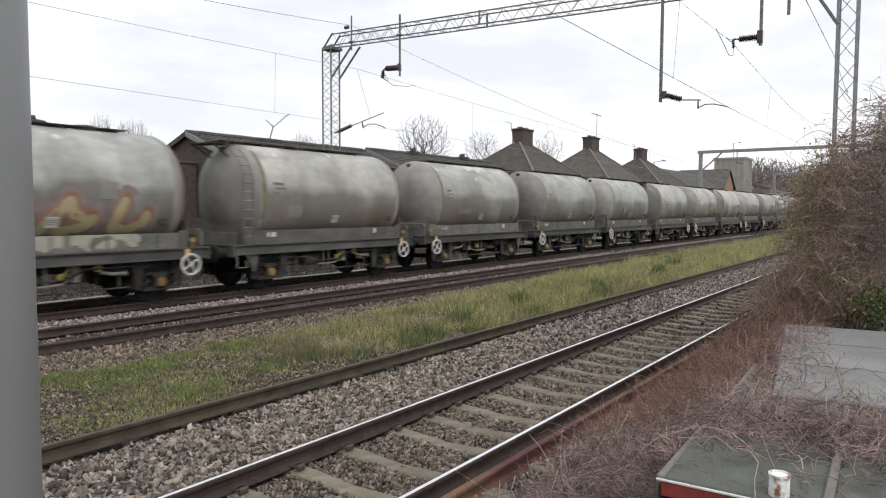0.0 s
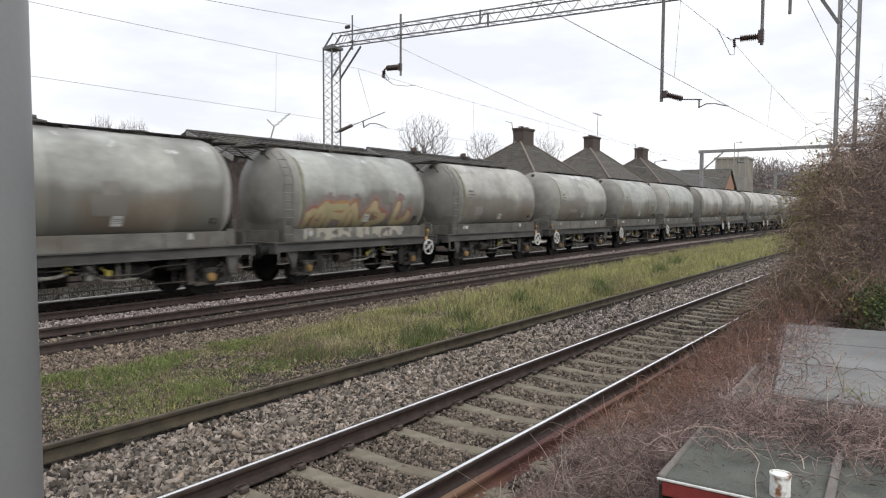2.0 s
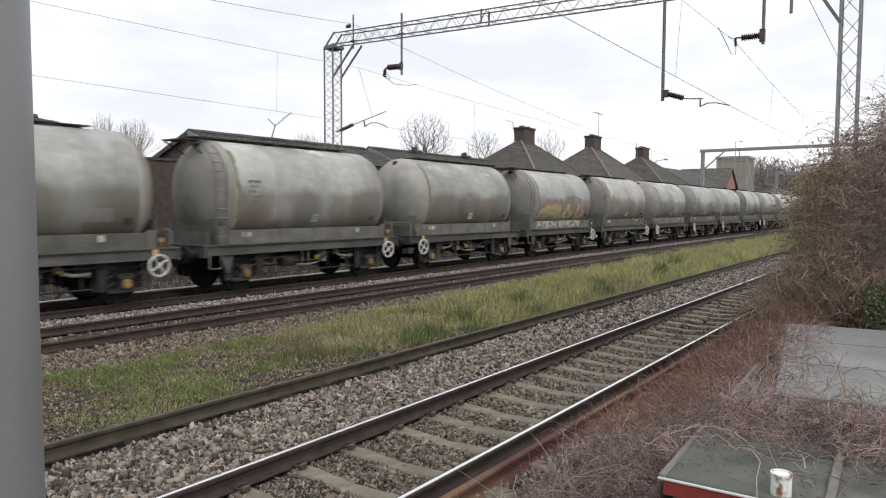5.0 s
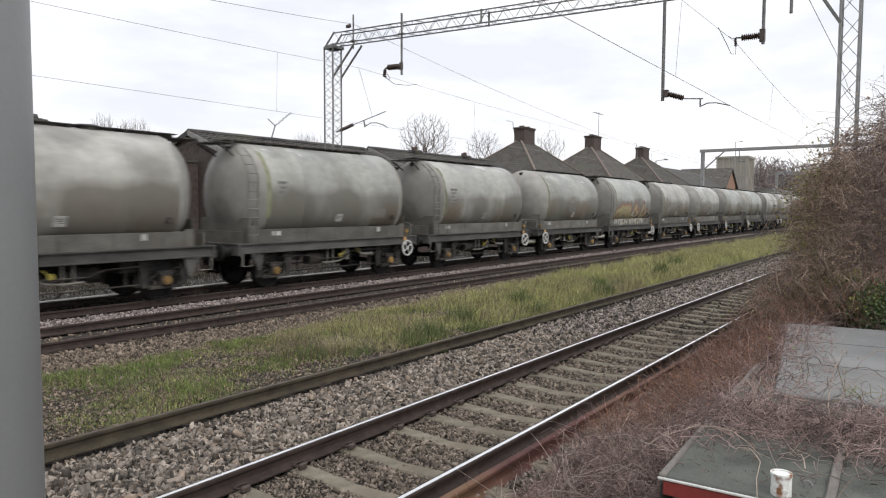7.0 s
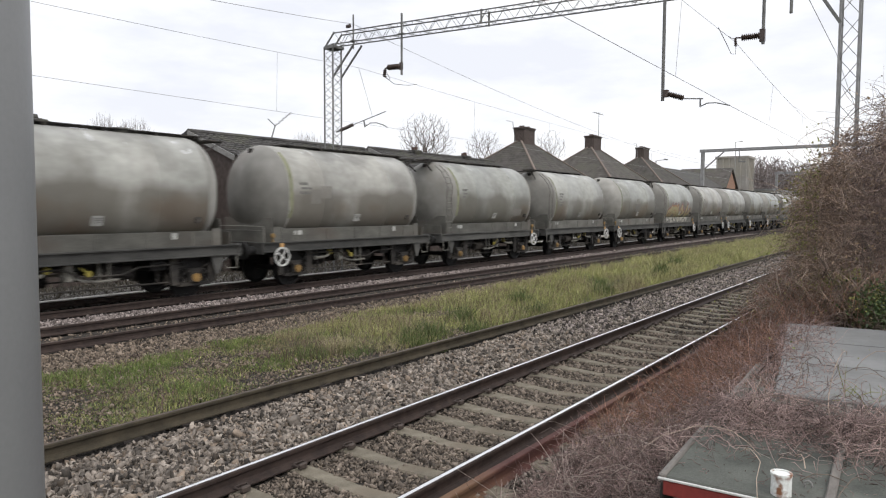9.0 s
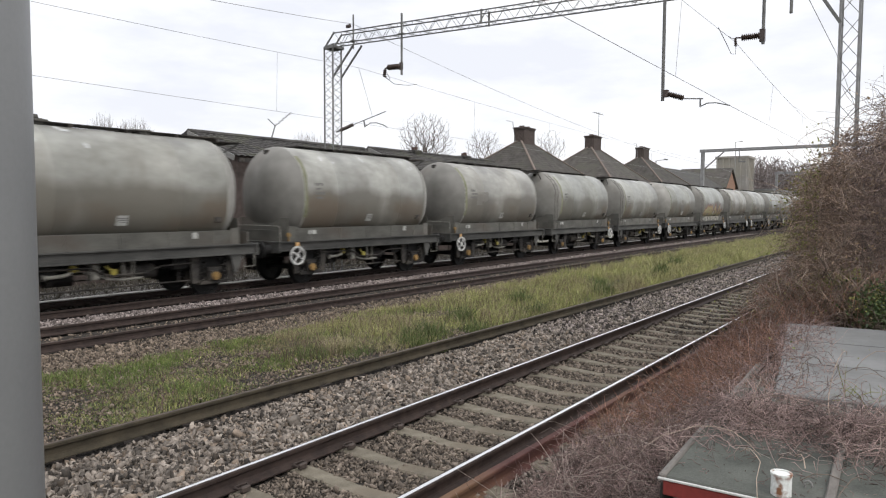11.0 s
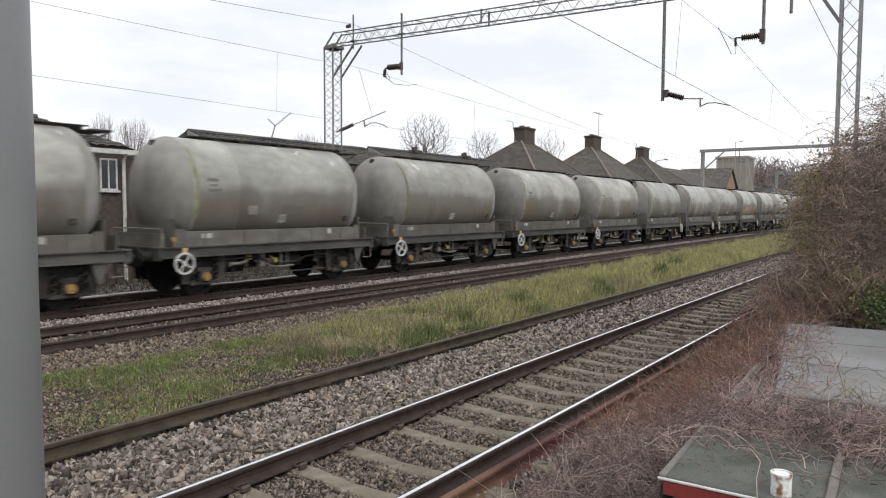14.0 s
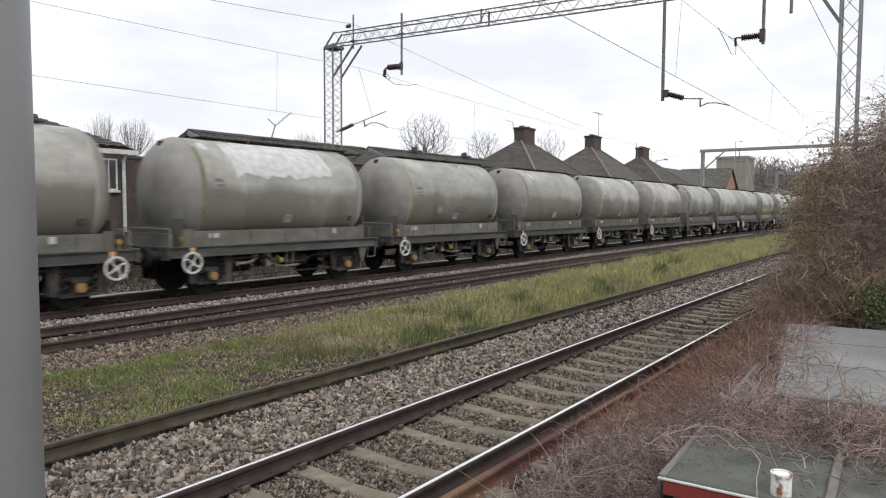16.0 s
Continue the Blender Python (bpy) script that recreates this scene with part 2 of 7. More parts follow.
def tank_paint():
    """Grey paint under cement dust: pale on the crown, darker and browner below mid-height, vertical streaks."""
    m = material("cement_dusted_tank_paint", (0.255, 0.253, 0.238), (0.465, 0.462, 0.444), 0.8, 0.42, bump=0.06, fine=5, per_object=0.13, stretch=(0.7, 1, 1))
    n, l, b = nodes_of(m)
    col = b.inputs["Base Color"].links[0].from_socket
    tc, sep, info = n.new("ShaderNodeTexCoord"), n.new("ShaderNodeSeparateXYZ"), n.new("ShaderNodeObjectInfo")
    l.new(tc.outputs["Object"], sep.inputs[0])
    shift = n.new("ShaderNodeVectorMath")
    shift.operation = "MULTIPLY_ADD"
    l.new(tc.outputs["Object"], shift.inputs[0])
    shift.inputs[1].default_value = (0.75, 0.5, 0.28)
    cmb = n.new("ShaderNodeCombineXYZ")
    mul = n.new("ShaderNodeMath")
    mul.operation = "MULTIPLY"
    l.new(info.outputs["Random"], mul.inputs[0])
    mul.inputs[1].default_value = 37.0
    for i in range(3):
        l.new(mul.outputs[0], cmb.inputs[i])
    l.new(cmb.outputs[0], shift.inputs[2])
    streak = n.new("ShaderNodeTexNoise")
    streak.inputs["Scale"].default_value, streak.inputs["Detail"].default_value, streak.inputs["Roughness"].default_value = 1.1, 4, 0.5
    l.new(shift.outputs[0], streak.inputs["Vector"])
    # the brown mix grows stronger below the barrel's mid-height
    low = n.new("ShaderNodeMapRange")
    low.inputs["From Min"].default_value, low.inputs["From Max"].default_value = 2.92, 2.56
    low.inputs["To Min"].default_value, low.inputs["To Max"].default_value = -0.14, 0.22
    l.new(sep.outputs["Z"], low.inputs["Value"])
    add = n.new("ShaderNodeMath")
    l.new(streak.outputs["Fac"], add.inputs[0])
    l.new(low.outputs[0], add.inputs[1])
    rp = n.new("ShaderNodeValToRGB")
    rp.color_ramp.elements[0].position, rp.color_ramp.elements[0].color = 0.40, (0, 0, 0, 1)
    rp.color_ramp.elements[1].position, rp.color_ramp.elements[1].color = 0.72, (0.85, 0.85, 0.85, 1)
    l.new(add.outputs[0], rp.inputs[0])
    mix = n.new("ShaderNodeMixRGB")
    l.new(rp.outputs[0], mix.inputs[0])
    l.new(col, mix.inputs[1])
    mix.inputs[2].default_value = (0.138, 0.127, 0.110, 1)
    # pale spills down from the filling hatches
    spill = n.new("ShaderNodeTexNoise")
    spill.inputs["Scale"].default_value, spill.inputs["Detail"].default_value = 0.9, 3
    sh2 = n.new("ShaderNodeVectorMath")
    sh2.operation = "MULTIPLY_ADD"
    l.new(tc.outputs["Object"], sh2.inputs[0])
    sh2.inputs[1].default_value = (1.0, 0.6, 0.55)
    l.new(cmb.outputs[0], sh2.inputs[2])
    l.new(sh2.outputs[0], spill.inputs["Vector"])
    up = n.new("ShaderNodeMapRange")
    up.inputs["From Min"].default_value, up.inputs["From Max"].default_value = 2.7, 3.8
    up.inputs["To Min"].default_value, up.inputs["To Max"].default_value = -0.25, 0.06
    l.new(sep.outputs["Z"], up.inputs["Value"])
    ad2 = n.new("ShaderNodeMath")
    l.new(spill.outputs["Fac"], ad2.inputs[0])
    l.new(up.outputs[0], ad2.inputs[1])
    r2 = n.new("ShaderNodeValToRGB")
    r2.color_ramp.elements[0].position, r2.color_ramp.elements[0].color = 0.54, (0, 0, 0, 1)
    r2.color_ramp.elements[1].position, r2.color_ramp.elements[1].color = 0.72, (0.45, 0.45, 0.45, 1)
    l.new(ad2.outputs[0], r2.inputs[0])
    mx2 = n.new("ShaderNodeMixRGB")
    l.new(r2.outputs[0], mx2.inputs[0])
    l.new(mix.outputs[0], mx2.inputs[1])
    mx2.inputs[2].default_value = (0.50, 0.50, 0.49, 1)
    col = mx2.outputs[0]
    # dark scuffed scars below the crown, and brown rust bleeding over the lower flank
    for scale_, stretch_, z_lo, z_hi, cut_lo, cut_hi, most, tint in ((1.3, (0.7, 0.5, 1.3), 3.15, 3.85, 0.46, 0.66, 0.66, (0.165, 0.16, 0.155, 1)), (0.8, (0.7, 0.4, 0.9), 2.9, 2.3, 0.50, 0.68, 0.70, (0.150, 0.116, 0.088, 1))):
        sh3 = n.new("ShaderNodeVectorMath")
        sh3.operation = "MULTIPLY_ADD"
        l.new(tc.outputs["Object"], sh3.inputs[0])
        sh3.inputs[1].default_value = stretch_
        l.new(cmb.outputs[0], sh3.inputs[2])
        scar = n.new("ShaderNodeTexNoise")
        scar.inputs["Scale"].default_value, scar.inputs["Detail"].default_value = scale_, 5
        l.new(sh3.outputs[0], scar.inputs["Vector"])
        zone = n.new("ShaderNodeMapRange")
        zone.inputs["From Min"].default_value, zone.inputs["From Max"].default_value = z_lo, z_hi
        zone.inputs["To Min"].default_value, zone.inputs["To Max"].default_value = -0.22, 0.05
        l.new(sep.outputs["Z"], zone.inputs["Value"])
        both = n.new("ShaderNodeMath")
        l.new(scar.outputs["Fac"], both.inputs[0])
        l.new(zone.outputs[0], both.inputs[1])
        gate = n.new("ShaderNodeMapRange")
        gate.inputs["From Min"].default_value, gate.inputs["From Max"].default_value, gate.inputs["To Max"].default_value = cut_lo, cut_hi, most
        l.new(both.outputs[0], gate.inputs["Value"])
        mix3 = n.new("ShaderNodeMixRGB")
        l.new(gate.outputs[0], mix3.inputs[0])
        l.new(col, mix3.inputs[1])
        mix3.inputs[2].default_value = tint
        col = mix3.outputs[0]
    # brake dust caked on the trailing end, beyond the seam
    ragged = n.new("ShaderNodeMath")
    ragged.operation = "MULTIPLY_ADD"
    l.new(streak.outputs["Fac"], ragged.inputs[0])
    ragged.inputs[1].default_value = -0.5
    l.new(sep.outputs["X"], ragged.inputs[2])
    caked = n.new("ShaderNodeMapRange")
    caked.inputs["From Min"].default_value, caked.inputs["From Max"].default_value, caked.inputs["To Max"].default_value = -2.92, -3.25, 0.75
    l.new(ragged.outputs[0], caked.inputs["Value"])
    dust = n.new("ShaderNodeMixRGB")
    l.new(caked.outputs[0], dust.inputs[0])
    l.new(col, dust.inputs[1])
    dust.inputs[2].default_value = (0.135, 0.122, 0.104, 1)
    col = dust.outputs[0]
    hue = n.new("ShaderNodeValToRGB")
    for e, c in zip((hue.color_ramp.elements[0], hue.color_ramp.elements[1]), ((0.985, 0.985, 0.93, 1), (1.0, 0.955, 0.905, 1))):
        e.color = c
    hue.color_ramp.elements.new(0.5).color = (0.94, 0.98, 0.955, 1)
    l.new(info.outputs["Random"], hue.inputs[0])
    tone = n.new("ShaderNodeMixRGB")
    tone.blend_type, tone.inputs[0].default_value = "MULTIPLY", 1.0
    l.new(col, tone.inputs[1])
    l.new(hue.outputs[0], tone.inputs[2])
    l.new(tone.outputs[0], b.inputs["Base Color"])
    return m


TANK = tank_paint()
PATCH = material("painted_out_grey", (0.16, 0.151, 0.134), (0.225, 0.215, 0.194), 1.5, 0.65, bump=0.05, per_object=0.3)
MOSS_STAIN = material("moss_stain_on_paint", (0.135, 0.142, 0.082), (0.25, 0.252, 0.165), 5, 0.8, bump=0, fine=30, per_object=0.25)
BAND = material("dusty_seam_band", (0.21, 0.208, 0.188), (0.37, 0.366, 0.34), 2.5, 0.7, bump=0.1, per_object=0.25)
TANK_END = material("grimy_tank_end", (0.155, 0.15, 0.134), (0.325, 0.317, 0.292), 0.7, 0.55, bump=0.0, fine=2.4, per_object=0.25, third=(0.175, 0.145, 0.112))


# ---- mesh helpers ----
def part(name, bm, mat, parent=None, label="", smooth=False):
    """Links a bmesh as one mesh object, under a thing or a part."""
    me = bpy.data.meshes.new(name)
    bm.to_mesh(me)
    bm.free()
    me.materials.append(mat)
    if smooth:
        me.polygons.foreach_set("use_smooth", [True] * len(me.polygons))
    ob = new(name, me)
    if parent:
        ob.parent = parent
    if label:
        ob["label"] = label
    return ob


def share(name, src, parent, m):
    """A further piece on the mesh of src."""
    ob = new(name, src.data)
    ob.parent = parent
    ob.matrix_basis = m
    return ob


def raw(name, verts, faces, mat, parent=None, smooth=False):
    me = bpy.data.meshes.new(name)
    me.from_pydata(verts, [], faces)
    me.materials.append(mat)
    if smooth:
        me.polygons.foreach_set("use_smooth", [True] * len(me.polygons))
    ob = new(name, me)
    if parent:
        ob.parent = parent
    return ob


def thing(name, label, category, group="", kind="", at=(0, 0, 0)):
    ob = new(name)
    ob.empty_display_size = 0.2
    ob.location = at
    return tagged(ob, label, category, group, kind)


def box(bm, x0, x1, y0, y1, z0, z1, bevel=0.0):
    v = [bm.verts.new(p) for p in ((x0, y0, z0), (x1, y0, z0), (x1, y1, z0), (x0, y1, z0), (x0, y0, z1), (x1, y0, z1), (x1, y1, z1), (x0, y1, z1))]
    fs = [bm.faces.new([v[i] for i in q]) for q in ((0, 3, 2, 1), (4, 5, 6, 7), (0, 1, 5, 4), (1, 2, 6, 5), (2, 3, 7, 6), (3, 0, 4, 7))]
    if bevel:
        es = {e for f in fs for e in f.edges}
        bmesh.ops.bevel(bm, geom=list(es), offset=bevel, segments=1, affect="EDGES")
    return bm


def made(*boxes, bevel=0.0):
    bm = bmesh.new()
    for b in boxes:
        box(bm, *b, bevel=bevel)
    return bm


def strut(bm, a, b, w, d=None, sides=4):
    """A straight bar from a to b, w wide and d deep; round for more than four sides."""
    a, b = Vector(a), Vector(b)
    t = (b - a).normalized()
    up = Vector((0, 0, 1)) if abs(t.z) < 0.95 else Vector((1, 0, 0))
    r = t.cross(up).normalized()
    u = r.cross(t)
    d = d or w
    ring = []
    for k in range(sides):
        ang = 2 * math.pi * (k + 0.5) / sides
        q = 0.7071 if sides == 4 else 0.5
        ring.append(r * (math.cos(ang) * w * q) + u * (math.sin(ang) * d * q))
    va, vb = [bm.verts.new(a + o) for o in ring], [bm.verts.new(b + o) for o in ring]
    for k in range(sides):
        bm.faces.new((va[k], va[(k + 1) % sides], vb[(k + 1) % sides], vb[k]))
    bm.faces.new(va[::-1])
    bm.faces.new(vb)
    return bm


def tube(bm, pts, radius, sides=6):
    """A bent tube through the points; radius a number or one for each point."""
    pts = [Vector(p) for p in pts]
    rad = radius if isinstance(radius, (list, tuple)) else [radius] * len(pts)
    rings = []
    for i, p in enumerate(pts):
        t = (pts[min(i + 1, len(pts) - 1)] - pts[max(i - 1, 0)]).normalized()
        ref = Vector((0, 0, 1)) if abs(t.z) < 0.9 else Vector((1, 0, 0))
        r = t.cross(ref).normalized()
        u = r.cross(t)
        rings.append([bm.verts.new(p + (r * math.cos(2 * math.pi * k / sides) + u * math.sin(2 * math.pi * k / sides)) * rad[i]) for k in range(sides)])
    for q, s in zip(rings, rings[1:]):
        for k in range(sides):
            bm.faces.new((q[k], q[(k + 1) % sides], s[(k + 1) % sides], s[k]))
    bm.faces.new(rings[0][::-1])
    bm.faces.new(rings[-1])
    return bm


def disc(bm, c, axis, r, length, sides=16, inner=0.0):
    """A cylinder, or a ring where inner is given, from c along axis ('x', 'y' or 'z')."""
    ax = {"x": Vector((1, 0, 0)), "y": Vector((0, 1, 0)), "z": Vector((0, 0, 1))}[axis]
    e1 = Vector((0, 0, 1)) if axis != "z" else Vector((1, 0, 0))
    e2 = ax.cross(e1)
    c = Vector(c)

    def ring(rr, off):
        return [bm.verts.new(c + ax * off + (e1 * math.cos(2 * math.pi * k / sides) + e2 * math.sin(2 * math.pi * k / sides)) * rr) for k in range(sides)]

    a, b = ring(r, 0), ring(r, length)
    for k in range(sides):
        j = (k + 1) % sides
        bm.faces.new((a[k], a[j], b[j], b[k]))
    if inner:
        ai, bi = ring(inner, 0), ring(inner, length)
        for k in range(sides):
            j = (k + 1) % sides
            bm.faces.new((ai[j], ai[k], bi[k], bi[j]))
            bm.faces.new((a[j], a[k], ai[k], ai[j]))
            bm.faces.new((b[k], b[j], bi[j], bi[k]))
    else:
        bm.faces.new(a[::-1])
        bm.faces.new(b)
    return bm


def flank(a):
    """The tank's section at the angle a from the crown: round above, fuller below. Sideways and upward parts for a unit radius."""
    y, z = math.sin(a), math.cos(a)
    if z < 0:
        k = (abs(y) ** 2.9 + abs(z) ** 2.9) ** (-1 / 2.9)
        y, z = y * k, z * k * 1.04
    return y, z


def lathe(bm, profile, axis_y, axis_z, sides=48):
    """Sweeps the tank's section along a profile of (x, radius)."""
    rings = []
    for x, r in profile:
        if r < 1e-4:
            rings.append([bm.verts.new((x, axis_y, axis_z))])
        else:
            rings.append([bm.verts.new((x, axis_y + r * flank(2 * math.pi * k / sides)[0], axis_z + r * flank(2 * math.pi * k / sides)[1])) for k in range(sides)])
    for a, b in zip(rings, rings[1:]):
        for k in range(sides):
            j = (k + 1) % sides
            if len(a) == 1:
                bm.faces.new((a[0], b[j], b[k]))
            elif len(b) == 1:
                bm.faces.new((a[k], a[j], b[0]))
            else:
                bm.faces.new((a[k], a[j], b[j], b[k]))
    bmesh.ops.recalc_face_normals(bm, faces=bm.faces)
    return bm


# ---- ground and tracks ----
NEAR_RAILS, OLD_RAILS, SLOW_RAILS, TRAIN_RAILS = (3.316, 4.821), (6.773, 8.278), (11.832, 13.337), (15.28, 16.785)
TRAIN_Y = 16.032

ground = raw("ground", [(-900, -900, -0.55), (1800, -900, -0.55), (1800, 1500, -0.55), (-900, 1500, -0.55)], [(0, 1, 2, 3)], EARTH)
tagged(ground, "bare earth and rough grass beyond the railway", "ground", kind="structure")

# the ballast bed: one long cross-section with the shoulders between the tracks
section = [(1.2, -0.56), (2.2, -0.24), (3.0, -0.20), (3.4, -0.20), (4.05, -0.215), (4.75, -0.20), (5.4, -0.17), (6.1, -0.205), (6.72, -0.235), (6.83, -0.235), (7.0, -0.14), (8.3, -0.12), (10.0, -0.14),
           (11.3, -0.20), (11.9, -0.20), (13.3, -0.20), (13.8, -0.17), (14.3, -0.15), (14.8, -0.17), (15.3, -0.20), (16.8, -0.20), (17.6, -0.22), (18.6, -0.32), (22.9, -0.36), (23.3, -0.56)]
xs = [-60, -20, 0, 20, 40, 70, 110, 180, 300, 600]
ballast_bed = raw("ballast_bed", [(x, y, z) for x in xs for y, z in section],
                  [(i * len(section) + j, (i + 1) * len(section) + j, (i + 1) * len(section) + j + 1, i * len(section) + j + 1) for i in range(len(xs) - 1) for j in range(len(section) - 1)], BED)
tagged(ballast_bed, "stone ballast bed under four railway tracks, darkened as shaded gaps", "ballast", kind="structure")

# a dark sheet between the far rails stands in for the wagons' shade
strip = raw("oily_track_bed", [(x, y, z) for x in (-60, 420) for y, z in ((15.36, -0.20), (15.40, -0.172), (16.66, -0.172), (16.70, -0.20))], [(0, 4, 5, 1), (1, 5, 6, 2), (2, 6, 7, 3)], SHADED_BALLAST)
tagged(strip, "ballast strip painted dark as the shade under the wagons", "ballast", kind="structure")
# made-up row of pale slabs, added to give the bright line below the wagons
trough = thing("cable_trough", "added pale concrete strip beyond the far track", "cable trough")
lid = None
for i in range(90):
    if lid is None:
        lid = raw("trough_lid", [(x, y, z) for x in (-0.49, 0.49) for y, z in ((-0.11, -0.40), (-0.11, -0.17), (-0.10, -0.16), (0.10, -0.16), (0.11, -0.17), (0.11, -0.40))],
                  [(0, 1, 7, 6), (1, 2, 8, 7), (2, 3, 9, 8), (3, 4, 10, 9), (4, 5, 11, 10), (5, 4, 3, 2, 1, 0), (6, 7, 8, 9, 10, 11)], CONCRETE_PALE, trough)
        lid.matrix_basis = pose(1.0, 18.3, 0)
    else:
        share("trough_lid", lid, trough, pose(1.0 + i * 1.0, 18.3, random.uniform(-0.008, 0.008), 0, 0, random.uniform(-0.5, 0.5)))

RAIL_SECTION = [(-0.070, -0.159), (0.070, -0.159), (0.070, -0.148), (0.016, -0.125), (0.009, -0.110), (0.009, -0.050), (0.035, -0.036), (0.036, -0.010), (0.030, -0.001), (0.019, 0.0), (-0.019, 0.0), (-0.030, -0.001),
                (-0.036, -0.010), (-0.035, -0.036), (-0.009, -0.050), (-0.009, -0.110), (-0.016, -0.125), (-0.070, -0.148)]


def rail(name, parent, y, z, x0, x1, side, top, label="", roll=0.0):
    ca, sa = math.cos(roll), math.sin(roll)
    sec = [(a * ca - b * sa, a * sa + b * ca) for a, b in RAIL_SECTION]
    n = len(sec)
    v = [(x, y + a, z + b) for x in (x0, x1) for a, b in sec]
    f = [(k, (k + 1) % n, n + (k + 1) % n, n + k) for k in range(n)] + [tuple(range(n))[::-1], tuple(range(n, 2 * n))]
    ob = raw(name, v, f, side, parent)
    ob.data.materials.append(top)
    ob.data.polygons[9].material_index = 1
    if label:
        ob["label"] = label
    return ob


def sleeper_mesh(half, w, h):
    """A concrete sleeper with its dished middle, along y."""
    bm = bmesh.new()
    prof = [(-half, 0), (-half + 0.05, 0.0), (-0.45, -0.01), (0, -0.035), (0.45, -0.01), (half - 0.05, 0.0), (half, 0)]
    rows = []
    for y, dz in prof:
        edge = 0.02 if abs(y) > half - 0.01 else 0.0
        rows.append([bm.verts.new(p) for p in ((-w / 2 - 0.02, y, -h), (-w / 2, y, dz - 0.015 - edge), (-w / 2 + 0.02, y, dz - edge), (w / 2 - 0.02, y, dz - edge), (w / 2, y, dz - 0.015 - edge), (w / 2 + 0.02, y, -h))])
    for a, b in zip(rows, rows[1:]):
        for k in range(5):
            bm.faces.new((a[k], b[k], b[k + 1], a[k + 1]))
    bm.faces.new(rows[0])
    bm.faces.new(rows[-1][::-1])
    bmesh.ops.recalc_face_normals(bm, faces=bm.faces)
    return bm


NEAR_SLEEPERS = [4.24 + 0.645 * (i - 26) + {28: 0.12, 29: 0.07}.get(i, 0.0) for i in range(82)]


def track(label, rails, x0, x1, side, top, sleeper_mat, spacing, first, count, clips=0, sink=0.0, drop=(0, 0), centres=None, wide=0.23):
    t = thing("railway_track", label, "railway track", kind="structure")
    mid = sum(rails) / 2
    for y, z in zip(rails, drop):
        rail("rail", t, y, z, x0, x1, side, top)
    proto = None
    for i in range(count):
        at = centres[i] if centres else first + i * spacing
        m = pose(at, mid, -0.160 - sink, 0, 0, random.uniform(-0.9, 0.9))
        if proto is None:
            proto = part("sleeper", sleeper_mesh(1.26, wide, 0.20), sleeper_mat, t)
            proto.matrix_basis = m
        else:
            share("sleeper", proto, t, m)
    clip = None
    for i in range(clips):
        for y in rails:
            for s in (-1, 1):
                m = pose((centres[i] if centres else first + i * spacing) + 0.02 * s, y + s * 0.085, -0.155, 0, 0, 0 if s > 0 else 180)
                if clip is None:
                    bm = bmesh.new()
                    box(bm, -0.045, 0.045, 0.03, 0.075, -0.005, 0.045, bevel=0.008)
                    tube(bm, [(-0.05, 0.05, 0.03), (-0.06, -0.01, 0.035), (0.0, -0.03, 0.03), (0.06, -0.01, 0.035), (0.05, 0.05, 0.03)], 0.010, 5)
                    clip = part("rail_clip", bm, CLIP, t)
                    clip.matrix_basis = m
                else:
                    share("rail_clip", clip, t, m)
    return t


track("running track with bright rails on concrete sleepers", NEAR_RAILS, -40, 420, RAIL_SIDE, RAIL_TOP, CONCRETE, 0.645, 0, 80, clips=46, centres=NEAR_SLEEPERS, wide=0.20)
track("disused track with brown rails overgrown by grass", OLD_RAILS, -40, 420, RAIL_MOSS, RAIL_DULL, TIMBER, 0.7, 0.3, 12, sink=0.05, drop=(0, -0.135))
track("unused track with dull brown rails in ballast", SLOW_RAILS, -40, 420, RAIL_SIDE, RAIL_DULL, TIMBER, 0.7, 2.0, 50, sink=0.035)
track("far track with dark rails carrying the wagon train", TRAIN_RAILS, -60, 420, RAIL_SIDE, RAIL_DULL, CONCRETE, 0.66, 3.0, 50, sink=0.04)
spare = thing("spare_rail", "red-rusted spare rail lying along the near track", "rail")
rail("rail", spare, 3.085, -0.03, 2.2, 13.5, RAIL_RED, RAIL_RED)


# ---- the wagons ----
PITCH_M = 8.162
TANK_R, TANK_Z = 1.29, 2.735
WHEEL_R = 0.46
SEAM, END_DEPTH = 2.80, 0.62
WHEELBASE = 4.86


def dished(x, s):
    """The profile of a dished tank end that starts at x and bulges in the direction s."""
    return [(x + s * END_DEPTH * math.sin(a), TANK_R * math.cos(a)) for a in [k * math.pi / 32 for k in range(16)]] + [(x + s * END_DEPTH, 0.0)]


def side_at(h):
    """Half the tank's width at the height h."""
    d = (h - TANK_Z) / TANK_R
    return TANK_R * (math.sqrt(max(0, 1 - d * d)) if d > 0 else max(0, 1 - (-d / 1.04) ** 2.9) ** (1 / 2.9))


def shell_patch(inside, x0, x1, z0, z1, lift, step=0.03):
    """Cells of a sheet on the near flank of the tank for which inside(x, height) holds."""
    verts, faces, index = [], [], {}

    def vert(i, j):
        if (i, j) not in index:
            h = z0 + j * step
            index[i, j] = len(verts)
            verts.append((x0 + i * step, -side_at(h) - lift, h))
        return index[i, j]

    for i in range(int((x1 - x0) / step)):
        for j in range(int((z1 - z0) / step)):
            if inside(x0 + (i + 0.5) * step, z0 + (j + 0.5) * step):
                faces.append((vert(i, j), vert(i + 1, j), vert(i + 1, j + 1), vert(i, j + 1)))
    return verts, faces


